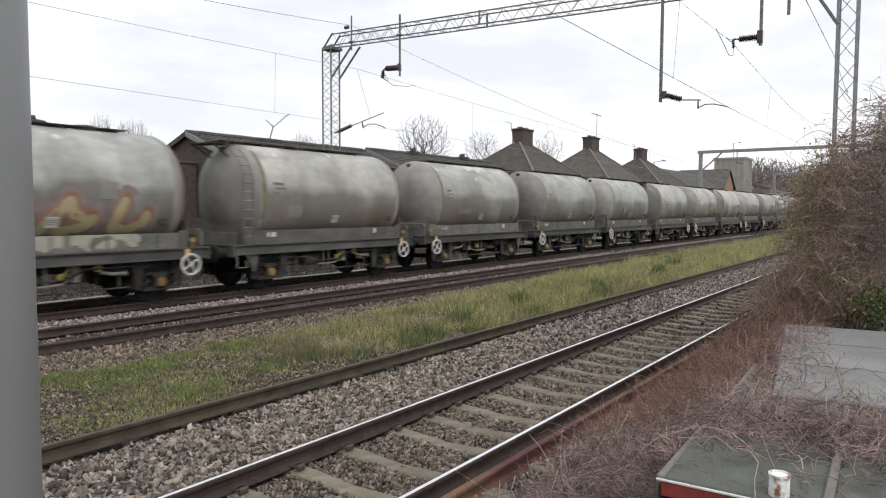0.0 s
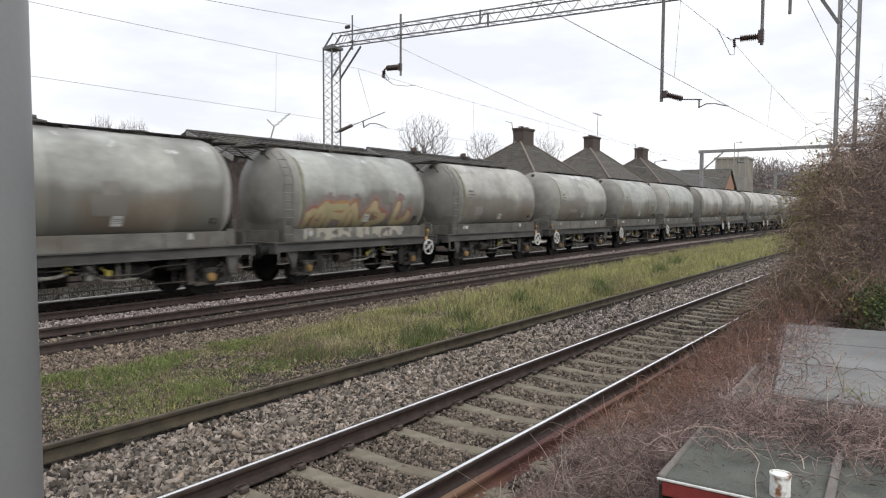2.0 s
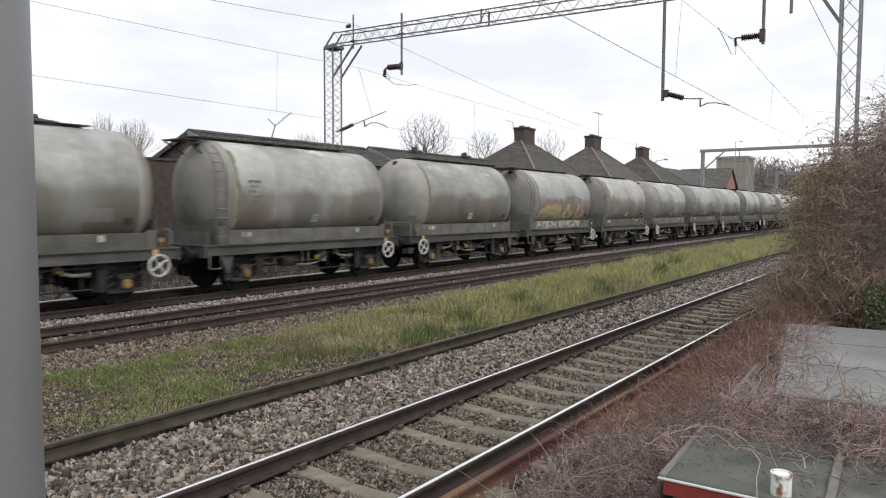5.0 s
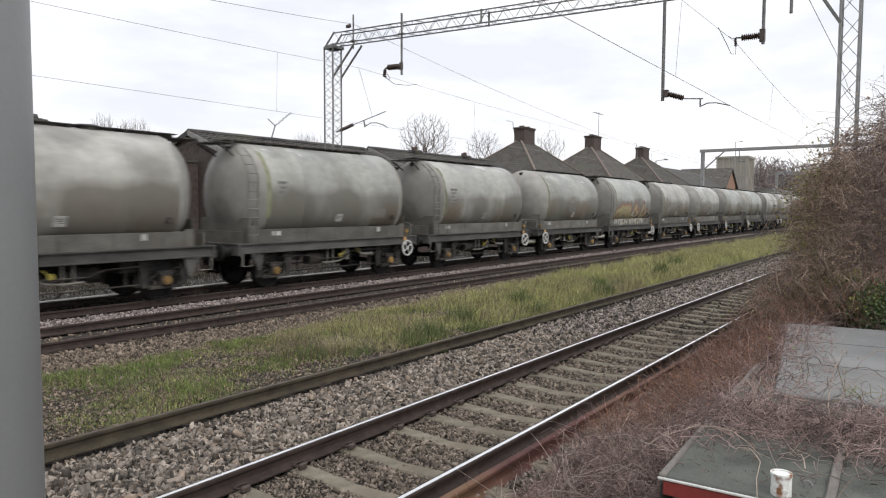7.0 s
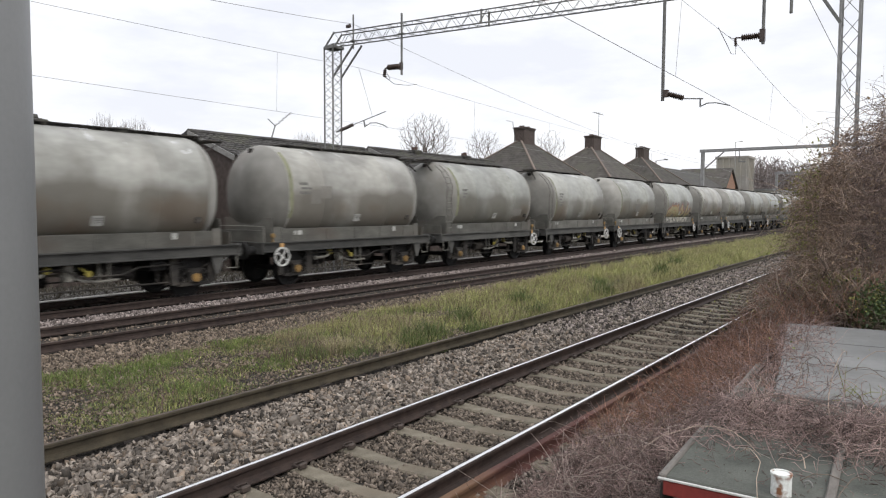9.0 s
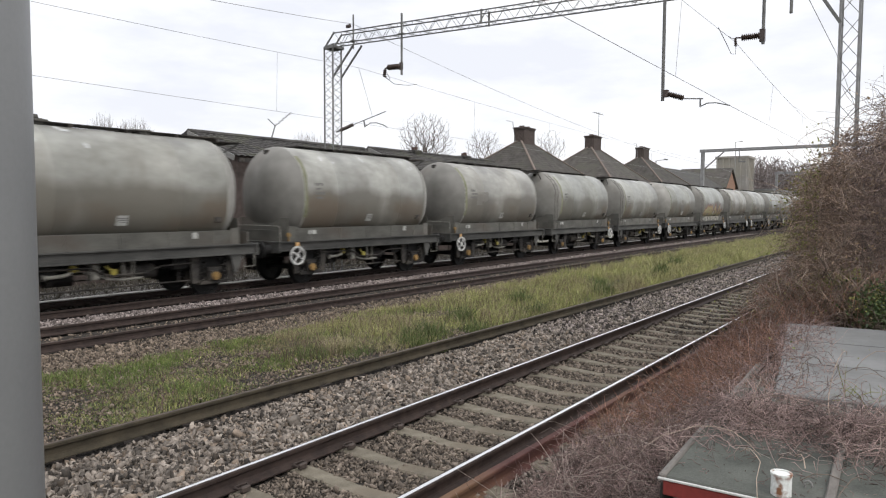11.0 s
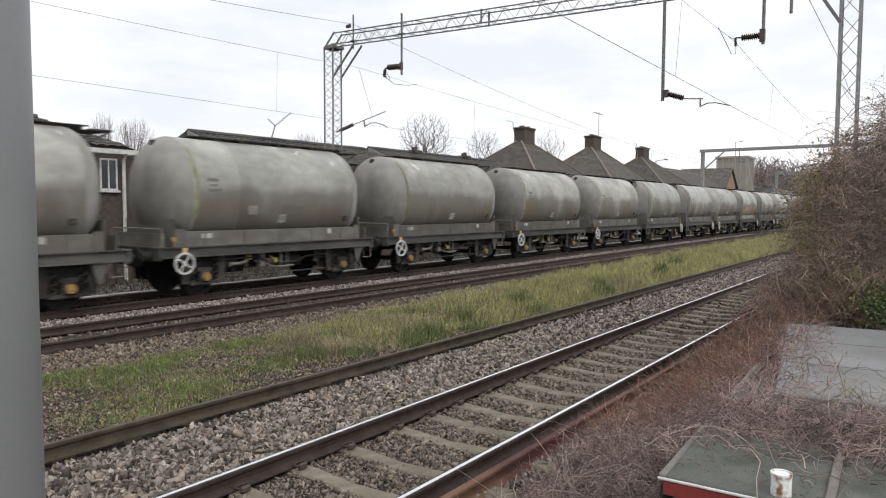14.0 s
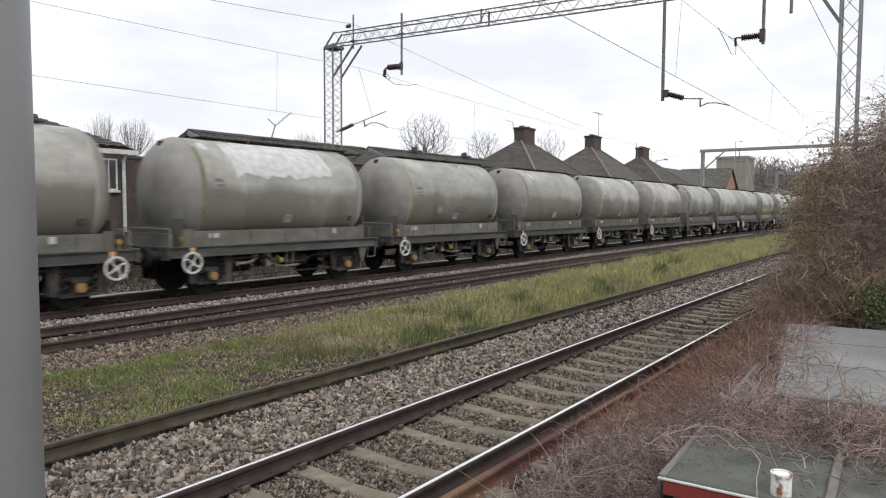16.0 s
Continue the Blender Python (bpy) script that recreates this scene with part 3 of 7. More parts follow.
def build_wagon():
    w = thing("tank_wagon", "grey cement tank wagon with two axles, coated in dust", "tank wagon", "wagons of the train")
    bm = bmesh.new()
    lathe(bm, [(-SEAM - 0.003, TANK_R), (-SEAM + 0.01, TANK_R + 0.006), (-1.48, TANK_R + 0.006), (-1.47, TANK_R + 0.012), (-1.45, TANK_R + 0.012), (-1.44, TANK_R), (1.44, TANK_R), (1.45, TANK_R + 0.012), (1.47, TANK_R + 0.012), (1.48, TANK_R + 0.006), (SEAM - 0.01, TANK_R + 0.006), (SEAM + 0.003, TANK_R)], 0, TANK_Z, 64)
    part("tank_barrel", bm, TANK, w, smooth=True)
    for s in (-1, 1):
        part("tank_end", lathe(bmesh.new(), dished(SEAM * s, s), 0, TANK_Z, 64), TANK_END, w, "darker grimy dished tank end", smooth=True)
        bm = lathe(bmesh.new(), [((SEAM - 0.02) * s - 0.035, TANK_R - 0.02), ((SEAM - 0.02) * s - 0.03, TANK_R + 0.0075), ((SEAM - 0.02) * s + 0.03, TANK_R + 0.0075), ((SEAM - 0.02) * s + 0.035, TANK_R - 0.02)], 0, TANK_Z, 64)
        part("end_weld_band", bm, BAND, w, "dusty end seam band", smooth=True)
    # walkway and hatches on the crown
    top = TANK_Z + TANK_R
    bm = bmesh.new()
    for y in (-0.20, 0.0, 0.20):
        box(bm, -3.35, 2.2, y - 0.08, y + 0.08, top + 0.045, top + 0.065)
    for x in (-3.2, -2.0, -0.7, 0.6, 1.9):
        box(bm, x, x + 0.05, -0.3, 0.3, top - 0.06, top + 0.045)
    part("roof_walkway", bm, UNDER, w)
    for x in (-1.2, 1.3):
        bm = bmesh.new()
        disc(bm, (x, 0, top - 0.03), "z", 0.22, 0.10, 20)
        disc(bm, (x, 0, top + 0.07), "z", 0.25, 0.03, 20)
        part("hatch", bm, SKIRT, w)
    bm = bmesh.new()
    box(bm, -3.78, -3.30, -0.50, 0.50, top - 0.06, top - 0.025)
    for y in (-0.46, 0.46):
        strut(bm, (-3.74, y, top - 0.06), (-3.14, y * 0.8, top - 0.42), 0.035)
    part("end_platform", bm, UNDER, w)
    # ladder up the flank beside the end
    def ladder_y(z):
        return -(1.24 if z < 3.0 else max(0.55, side_at(min(z, 3.98)) + 0.02))

    bm = bmesh.new()
    for x in (-3.40, -3.08):
        tube(bm, [(x, ladder_y(z), z) for z in (1.28, 2.0, 2.7, 3.0, 3.3, 3.6, 3.85)], 0.014, 6)
    ladder = part("ladder", bm, SKIRT, w)
    for k in range(10):
        z = 1.50 + 0.235 * k
        part("rung", strut(bmesh.new(), (-3.40, ladder_y(z), z), (-3.08, ladder_y(z), z), 0.026, sides=6), PALE, ladder)
    # skirt, saddles and frame
    for s in (-1, 1):
        y = 1.10 * s
        bm = made((-2.95, 2.95, y - 0.012, y + 0.012, 1.26, 1.63), bevel=0.004)
        box(bm, -2.95, 2.95, y - 0.03 * s - 0.03, y - 0.03 * s + 0.03, 1.625, 1.645)
        skirt = part("skirt", bm, SKIRT, w)
        for x in (-2.4, -1.2, 0.0, 1.2, 2.4):
            part("stiffener", made((x - 0.025, x + 0.025, y + 0.012 * s - 0.012, y + 0.012 * s + 0.012, 1.29, 1.62)), SKIRT, skirt)
        y = 1.19 * s
        bm = made((-3.74, 3.74, y - 0.01, y + 0.01, 1.01, 1.28), (-3.74, 3.74, min(y, y + 0.07 * s), max(y, y + 0.07 * s), 1.25, 1.282), (-3.74, 3.74, min(y, y + 0.07 * s), max(y, y + 0.07 * s), 1.008, 1.035))
        part("solebar", bm, SOLEBAR, w)
        # saddle gussets in the corner under the barrel ends
        for x in (-2.9, 2.72):
            part("saddle", made((x, x + 0.18, 0.62 * s - 0.38, 0.62 * s + 0.38, 1.26, 1.80), bevel=0.02), SKIRT, w)
    part("floor_plate", made((-3.74, 3.74, -1.18, 1.18, 1.23, 1.255)), UNDER, w)
    part("centre_sill", made((-3.7, 3.7, -0.34, 0.34, 0.78, 1.228), bevel=0.01), BLACK, w)
    for x in (-1.75, 1.35):
        part("cross_member", made((x, x + 0.4, -1.0, 1.0, 0.72, 1.226), bevel=0.02), BLACK, w)
    part("brake_cylinder", disc(bmesh.new(), (0.75, 0.3, 0.66), "x", 0.2, 0.6, 16), BLACK, w)
    for s in (-1, 1):
        part("headstock", made((3.70 * s - 0.03, 3.70 * s + 0.03, -1.26, 1.26, 0.96, 1.29), bevel=0.008), SOLEBAR, w)
        for y in (-0.87, 0.87):
            bm = bmesh.new()
            disc(bm, (3.73 * s if s > 0 else 3.73 * s - 0.22, y, 1.06), "x", 0.12, 0.22, 16)
            disc(bm, (3.93 * s if s > 0 else 3.93 * s - 0.10, y, 1.06), "x", 0.08, 0.10, 14)
            disc(bm, (4.03 * s if s > 0 else 4.03 * s - 0.035, y, 1.06), "x", 0.23, 0.035, 22)
            part("buffer", bm, BLACK, w, "black round buffer")
        part("end_plate", made((3.22 * s - 0.012, 3.22 * s + 0.012, -1.08, 1.08, 1.255, 1.95), bevel=0.004), SKIRT, w)
        bm = bmesh.new()
        tube(bm, [(3.73 * s, 0, 1.03), (3.95 * s, 0, 1.0), (4.05 * s, 0, 0.95)], 0.05, 8)
        disc(bm, (3.98 * s, -0.03, 0.93), "y", 0.09, 0.06, 12, 0.045)
        part("coupling", bm, BLACK, w)
        bm = bmesh.new()
        tube(bm, [(3.74 * s, -0.38, 1.0), (3.92 * s, -0.38, 0.9), (3.97 * s, -0.34, 0.62), (3.99 * s, -0.2, 0.45)], 0.025, 6)
        part("brake_hose", bm, BLACK, w)
    # running gear
    for ax in (-WHEELBASE / 2, WHEELBASE / 2):
        ws = thing("wheelset", "", "")
        del_keys = [k for k in ("label", "category") if k in ws]
        for k in del_keys:
            del ws[k]
        ws.parent, ws.location = w, (ax, 0, WHEEL_R)
        bm = bmesh.new()
        disc(bm, (0, -1.05, 0), "y", 0.075, 2.10, 12)
        part("axle", bm, BLACK, ws)
        for s in (-1, 1):
            bm = bmesh.new()
            y = 0.72 * s
            disc(bm, (0, y - 0.065, 0), "y", WHEEL_R, 0.13, 32, WHEEL_R - 0.07)
            disc(bm, (0, y - (0.065 if s > 0 else -0.035), 0), "y", WHEEL_R + 0.028, 0.03, 32, WHEEL_R - 0.05)
            disc(bm, (0, y - 0.02, 0), "y", WHEEL_R - 0.06, 0.04, 32)
            disc(bm, (0, y - 0.09, 0), "y", 0.14, 0.18, 16)
            for k in range(4):
                a = k * math.pi / 2
                disc(bm, (0.25 * math.cos(a), y - 0.03, 0.25 * math.sin(a)), "y", 0.05, 0.06, 8)
            part("wheel", bm, BLACK, ws)
        for s in (-1, 1):
            y = 1.07 * s
            bm = made((ax - 0.15, ax + 0.15, y - 0.11, y + 0.09, 0.36, 0.66), bevel=0.03)
            box(bm, ax - 0.42, ax + 0.42, y - 0.07, y + 0.06, 0.30, 0.38)
            box(bm, ax - 0.20, ax + 0.20, y - 0.08, y + 0.07, 0.64, 0.72)
            gear = part("axlebox", bm, UNDER, w)
            v = []
            for yy in (y - 0.13 * s, y - 0.16 * s):
                v += [(ax - 0.46, yy, 0.34), (ax + 0.46, yy, 0.34), (ax + 0.66, yy, 1.01), (ax - 0.66, yy, 1.01)]
            raw("back_plate", v, [(0, 1, 2, 3), (7, 6, 5, 4), (0, 4, 5, 1), (1, 5, 6, 2), (2, 6, 7, 3), (3, 7, 4, 0)], BLACK, gear)
            bm = bmesh.new()
            disc(bm, (ax, y + (0.09 if s > 0 else -0.16), 0.50), "y", 0.105, 0.07, 18)
            disc(bm, (ax, y + (0.15 if s > 0 else -0.18), 0.50), "y", 0.06, 0.03, 12)
            part("bearing_cover", bm, YELLOW, gear, "round yellow bearing cover")
            for dx in (-0.31, 0.31):
                bm = bmesh.new()
                turns = [(ax + dx + 0.075 * math.cos(a), y + 0.075 * math.sin(a), 0.38 + 0.030 * a / 1.0472) for a in [k * 1.0472 for k in range(20)]]
                tube(bm, turns, 0.016, 5)
                part("coil_spring", bm, UNDER, gear)
            # guide plates that flare up to the solebar
            for dx in (-0.52, 0.52):
                v, h = [], 0.014
                for yy in (y - h, y + h):
                    v += [(ax + dx - 0.09, yy, 0.34), (ax + dx + 0.09, yy, 0.34), (ax + dx + 0.13, yy, 1.01), (ax + dx - 0.13, yy, 1.01)]
                raw("guide_plate", v, [(0, 1, 2, 3), (7, 6, 5, 4), (0, 4, 5, 1), (1, 5, 6, 2), (2, 6, 7, 3), (3, 7, 4, 0)], UNDER, gear)
            # brake block and hanger on the inner side of the wheel
            q = -1 if ax > 0 else 1
            bm = made((ax + q * 0.52 - 0.05, ax + q * 0.52 + 0.05, 0.72 * s - 0.05, 0.72 * s + 0.05, 0.32, 0.62), bevel=0.01)
            strut(bm, (ax + q * 0.54, 0.72 * s, 0.6), (ax + q * 0.60, 0.72 * s, 1.1), 0.05)
            part("brake_block", bm, UNDER, w)
    for s in (-1, 1):
        # safety loop, pipes and lever along the lower frame
        bm = bmesh.new()
        strut(bm, (-1.8, 1.0 * s, 0.42), (1.8, 1.0 * s, 0.42), 0.04, sides=6)
        for x in (-1.5, -0.4, 0.7, 1.5):
            strut(bm, (x, 1.0 * s, 0.42), (x, 1.0 * s, 1.02), 0.03)
        part("lower_tie_bar", bm, UNDER, w)
        bm = bmesh.new()
        tube(bm, [(-2.0, 1.08 * s, 0.86), (-1.0, 1.08 * s, 0.84), (-0.6, 1.08 * s, 0.70), (0.3, 1.08 * s, 0.70), (0.7, 1.08 * s, 0.9), (1.9, 1.08 * s, 0.9)], 0.022, 6)
        part("air_pipe", bm, UNDER, w)
        bm = bmesh.new()
        disc(bm, (-0.95, 0.78 * s, 0.72), "x", 0.17, 0.75, 16)
        for x in (-0.8, -0.4):
            box(bm, x, x + 0.05, 0.78 * s - 0.03, 0.78 * s + 0.03, 0.85, 1.24)
        part("air_reservoir", bm, UNDER, w)
        bm = made((0.45, 0.62, 0.93 * s - 0.10, 0.93 * s + 0.10, 0.62, 0.98), (0.35, 0.72, 0.93 * s - 0.04, 0.93 * s + 0.04, 0.74, 0.82), bevel=0.015)
        part("discharge_valve", bm, PALE, w, "pale dust-coated discharge valve")
        bm = bmesh.new()
        disc(bm, (0.18, 1.10 * s, 0.78), "y", 0.07, 0.05, 12)
        strut(bm, (0.18, 1.12 * s, 0.78), (0.36, 1.12 * s, 0.93), 0.03)
        part("valve_handle", bm, VALVE, w, "yellow-green valve handle")
        bm = bmesh.new()
        tube(bm, [(1.02, 0.98 * s, 0.90), (1.10, 1.04 * s, 0.80), (1.30, 1.06 * s, 0.76), (1.62, 1.05 * s, 0.75)], 0.042, 10)
        disc(bm, (1.60, 1.05 * s, 0.75), "x", 0.065, 0.04, 14)
        elbow = part("discharge_pipe", bm, PALE, w, "pale dust-coated discharge pipe")
        part("pipe_valve", made((0.94, 1.08, min(0.95 * s, 1.09 * s), max(0.95 * s, 1.09 * s), 0.82, 0.98), bevel=0.03), VALVE, elbow, "yellow-green valve body")
        for x in (-0.35, -0.12):
            part("pipe_bracket", made((x, x + 0.05, 1.02 * s - 0.02, 1.02 * s + 0.02, 0.55, 1.0)), PALE, w)
        bm = bmesh.new()
        tube(bm, [(-0.55, 1.02 * s, 0.60), (-0.1, 1.02 * s, 0.58), (0.25, 1.02 * s, 0.62), (0.42, 1.0 * s, 0.70)], 0.030, 8)
        part("air_line", bm, PALE, w)
        # flank plates and writing bars
        y = -1.10 * s
        for x, z, ww, hh in ((0.0, 1.93, 0.26, 0.24),):
            lean = math.degrees(math.atan2(side_at(z + 0.1) - side_at(z - 0.1), 0.2))
            pn = part("data_panel", made((-ww / 2, ww / 2, -0.006, 0.006, -hh / 2, hh / 2)), PANEL, w, "dirty white data panel")
            pn.matrix_basis = pose(x, -(side_at(z) + 0.018) * s, z) @ pose(0, 0, 0, lean * s, 0, 0)
            for k in range(3):
                part("writing_bar", made((-ww * 0.38, ww * (0.36 - 0.12 * k), -0.0085 * s - 0.001, -0.0085 * s + 0.001, hh * (0.20 - 0.2 * k), hh * (0.27 - 0.2 * k))), INK, pn)
        for x, ww, hh in ((-2.35, 0.30, 0.12), (1.9, 0.15, 0.15)):
            part("stencil_panel", made((x * s - ww / 2, x * s + ww / 2, y - 0.016 * s - 0.002, y - 0.016 * s + 0.002, 1.46, 1.46 + hh)), PANEL, w)
        z = 1.92
        lug = part("flank_bracket", made((-0.09, 0.09, -0.03, 0.03, -0.07, 0.07), (-0.05, 0.05, -0.05, -0.03, -0.04, 0.04), bevel=0.008), UNDER, w, "small dark bracket on the flank")
        lug.matrix_basis = pose(2.5 * s, -(side_at(z) + 0.012) * s, z, 0, 0, 0 if s > 0 else 180)
        # parking-brake wheel at the +x end
        hw = bmesh.new()
        disc(hw, (3.13, -1.34 * s - 0.02, 0.88), "y", 0.27, 0.04, 28, 0.225)
        disc(hw, (3.13, -1.34 * s - 0.03, 0.88), "y", 0.05, 0.06, 12)
        for k in range(4):
            a0 = k * math.pi / 2 + 0.4
            pts = [(3.13 + r * math.cos(a0 + b), -1.34 * s, 0.88 + r * math.sin(a0 + b)) for r, b in ((0.04, 0), (0.11, 0.22), (0.17, 0.22), (0.235, 0.0))]
            tube(hw, pts, 0.021, 6)
        part("handbrake_wheel", hw, WHITE_PAINT, w, "white spoked handbrake wheel")
        bm = bmesh.new()
        strut(bm, (3.13, -1.32 * s, 0.88), (3.13, -0.9 * s, 0.88), 0.05, sides=8)
        box(bm, 3.02, 3.14, min(-1.2 * s, -1.10 * s), max(-1.2 * s, -1.10 * s), 0.80, 1.0)
        part("handbrake_shaft", bm, UNDER, w)
        part("brake_label", made((3.02, 3.14, -1.275 * s - 0.006, -1.275 * s + 0.006, 1.13, 1.25)), ORANGE, w)
        bm = bmesh.new()
        disc(bm, (3.30, -1.16 * s - 0.03, 1.46), "y", 0.065, 0.06, 12)
        strut(bm, (3.30, -1.16 * s, 1.40), (3.30, -1.16 * s, 1.28), 0.03)
        part("release_knob", bm, YELLOW, w, "yellow release knob")
        part("side_plate", made((2.96, 3.22, -1.10 * s - 0.008, -1.10 * s + 0.008, 1.26, 1.70)), SKIRT, w)
        part("side_plate", made((-3.22, -2.96, -1.10 * s - 0.008, -1.10 * s + 0.008, 1.26, 1.70)), SKIRT, w)
        # stirrup step and bracket at the ladder end
        bm = bmesh.new()
        tube(bm, [(-3.60, -1.24 * s, 1.02), (-3.60, -1.24 * s, 0.68), (-3.27, -1.24 * s, 0.68), (-3.27, -1.24 * s, 1.02)], 0.017, 6)
        part("stirrup_step", bm, PALE, w)
        v = []
        for yy in (-1.2 * s - 0.012, -1.2 * s + 0.012):
            v += [(-3.08, yy, 0.55), (-2.98, yy, 0.55), (-2.86, yy, 1.01), (-3.26, yy, 1.01)]
        raw("frame_bracket", v, [(0, 1, 2, 3), (7, 6, 5, 4), (0, 4, 5, 1), (1, 5, 6, 2), (2, 6, 7, 3), (3, 7, 4, 0)], SOLEBAR, w)
    # railing and boards across the ends
    bm = bmesh.new()
    tube(bm, [(3.58, -1.12, 1.28), (3.58, -1.12, 1.66), (3.58, -1.07, 1.71), (3.58, 0.0, 1.72), (3.58, 1.07, 1.71), (3.58, 1.12, 1.66), (3.58, 1.12, 1.28)], 0.016, 6)
    part("end_handrail", bm, PALE, w, "thin pale handrail across the wagon end")
    for x in (-3.52, 3.52):
        part("end_board", made((x - 0.012, x + 0.012, -1.08, 1.08, 1.255, 1.60), bevel=0.004), SKIRT, w)
    for s in (-1, 1):
        part("lifting_lug", made((3.10 * s - 0.06, 3.10 * s + 0.06, -0.08, 0.08, 3.70, 3.92), bevel=0.02), UNDER, w)
    # the discharge cone below the middle of the barrel
    bm = bmesh.new()
    for z0, r0, z1, r1 in ((1.55, 0.75, 0.75, 0.20), (0.75, 0.20, 0.55, 0.20)):
        a = [bm.verts.new((r0 * math.cos(k * math.pi / 8), r0 * 0.8 * math.sin(k * math.pi / 8), z0)) for k in range(16)]
        b = [bm.verts.new((r1 * math.cos(k * math.pi / 8), r1 * 0.8 * math.sin(k * math.pi / 8), z1)) for k in range(16)]
        for k in range(16):
            bm.faces.new((a[k], b[k], b[(k + 1) % 16], a[(k + 1) % 16]))
    part("discharge_cone", bm, UNDER, w)
    return w


LETTERS = (((-2.60, 1.74), (-2.52, 2.03), (-2.30, 2.15)), ((-2.22, 1.75), (-2.10, 2.13), (-1.80, 2.33), (-1.94, 1.75)), ((-1.67, 1.74), (-1.60, 2.23)), ((-1.60, 2.26), (-0.96, 2.30), (-1.06, 1.74)), ((-1.61, 2.02), (-1.06, 2.0)),
           ((-0.78, 1.71), (-0.74, 2.22), (-0.60, 2.36), (-0.41, 1.73)), ((-0.25, 1.72), (-0.08, 1.95), (0.35, 2.40), (0.43, 2.11), (0.83, 1.99), (0.63, 1.82), (0.15, 1.72)), ((1.53, 2.38), (1.37, 2.05), (1.29, 1.78), (1.72, 1.77), (1.99, 1.91), (2.06, 2.09)))


def from_letters(x, z):
    """Distance to the nearest stroke of the graffiti."""
    best = 9.0
    for line in LETTERS:
        for (ax, az), (bx, bz) in zip(line, line[1:]):
            dx, dz = bx - ax, bz - az
            u = min(1.0, max(0.0, ((x - ax) * dx + (z - az) * dz) / (dx * dx + dz * dz)))
            best = min(best, math.hypot(x - ax - u * dx, z - az - u * dz))
    return best


def add_graffiti(w):
    """Faded lettering shapes in ochre with a rust-red rim and a maroon haze behind, over the lower flank."""
    def ragged(x, z, k):
        return k * noise.noise((x * 4.0, z * 4.0, 1.0)) + 0.6 * k * noise.noise((x * 11.0, z * 9.0, 7.0))

    def fill(x, z):
        return from_letters(x, z) < 0.105 + ragged(x, z, 0.03) and noise.noise((x * 7.0, z * 5.0, 3.0)) < 0.42

    def rim(x, z):
        return 0.03 < from_letters(x - 0.02, z - 0.03) < 0.165 + ragged(x, z, 0.04) and z > 1.80 + 0.1 * math.sin(3 * x)

    def haze(x, z):
        return z > 1.70 and from_letters(x - 0.05, z - 0.07) < 0.27 + ragged(x, z, 0.10) and noise.noise((x * 2.3, z * 3.1, 6.0)) > -0.30

    for name, f, lift, m, lab in (("graffiti_haze", haze, 0.010, PAINT_MAUVE, "mauve-grey haze of old spray paint"), ("graffiti_outline", rim, 0.013, PAINT_RED, "rust-red graffiti rim"), ("graffiti_fill", fill, 0.016, PAINT_YELLOW, "faded ochre graffiti letters")):
        v, q = shell_patch(f, -2.76, 2.6, 1.62, 2.85, lift, 0.02)
        raw(name, v, q, m, w)["label"] = lab
    step = 0.03
    for a, b in ((-2.55, -2.2), (-2.05, -0.55), (-0.35, 0.25), (0.4, 1.9)):
        v, q = [], []
        for i in range(int((b - a) / step)):
            for j in range(12):
                x, z = a + i * step, 1.29 + j * step
                if z > 1.34 + 0.05 * math.sin(5 * x) + 0.03 * math.sin(13 * x + 1) and noise.noise((x * 3.0, z * 5.0, 4.0)) < 0.22:
                    n = len(v)
                    v += [(x, -1.1165, z), (x + step, -1.1165, z), (x + step, -1.1165, z + step), (x, -1.1165, z + step)]
                    q.append((n, n + 1, n + 2, n + 3))
        raw("graffiti_base", v, q, PAINT_CREAM, w)["kind"] = "stuff"
    tagged(w, "grey cement tank wagon with faded ochre and maroon graffiti")


def add_spill(w, x0, x1, top, seed, far=False):
    """A pale cement spill with ragged lower edge on the upper flank."""
    def inside(x, z):
        q = noise.noise((x * 1.1 + seed, z * 1.4, seed)) + 0.5 * noise.noise((x * 3.1, z * 3.0 + seed, 2.0))
        e = min(x - x0, x1 - x) * 0.8
        return z > top - 0.25 * q - 0.10 and e > 0.12 * q + 0.05

    v, q = shell_patch(inside, x0, x1, 2.75, TANK_Z + TANK_R - 0.03, 0.012)
    if far:
        v = [(-a, -b, c) for a, b, c in v]
    raw("cement_spill", v, q, CEMENT, w)["label"] = "white dried cement spill"


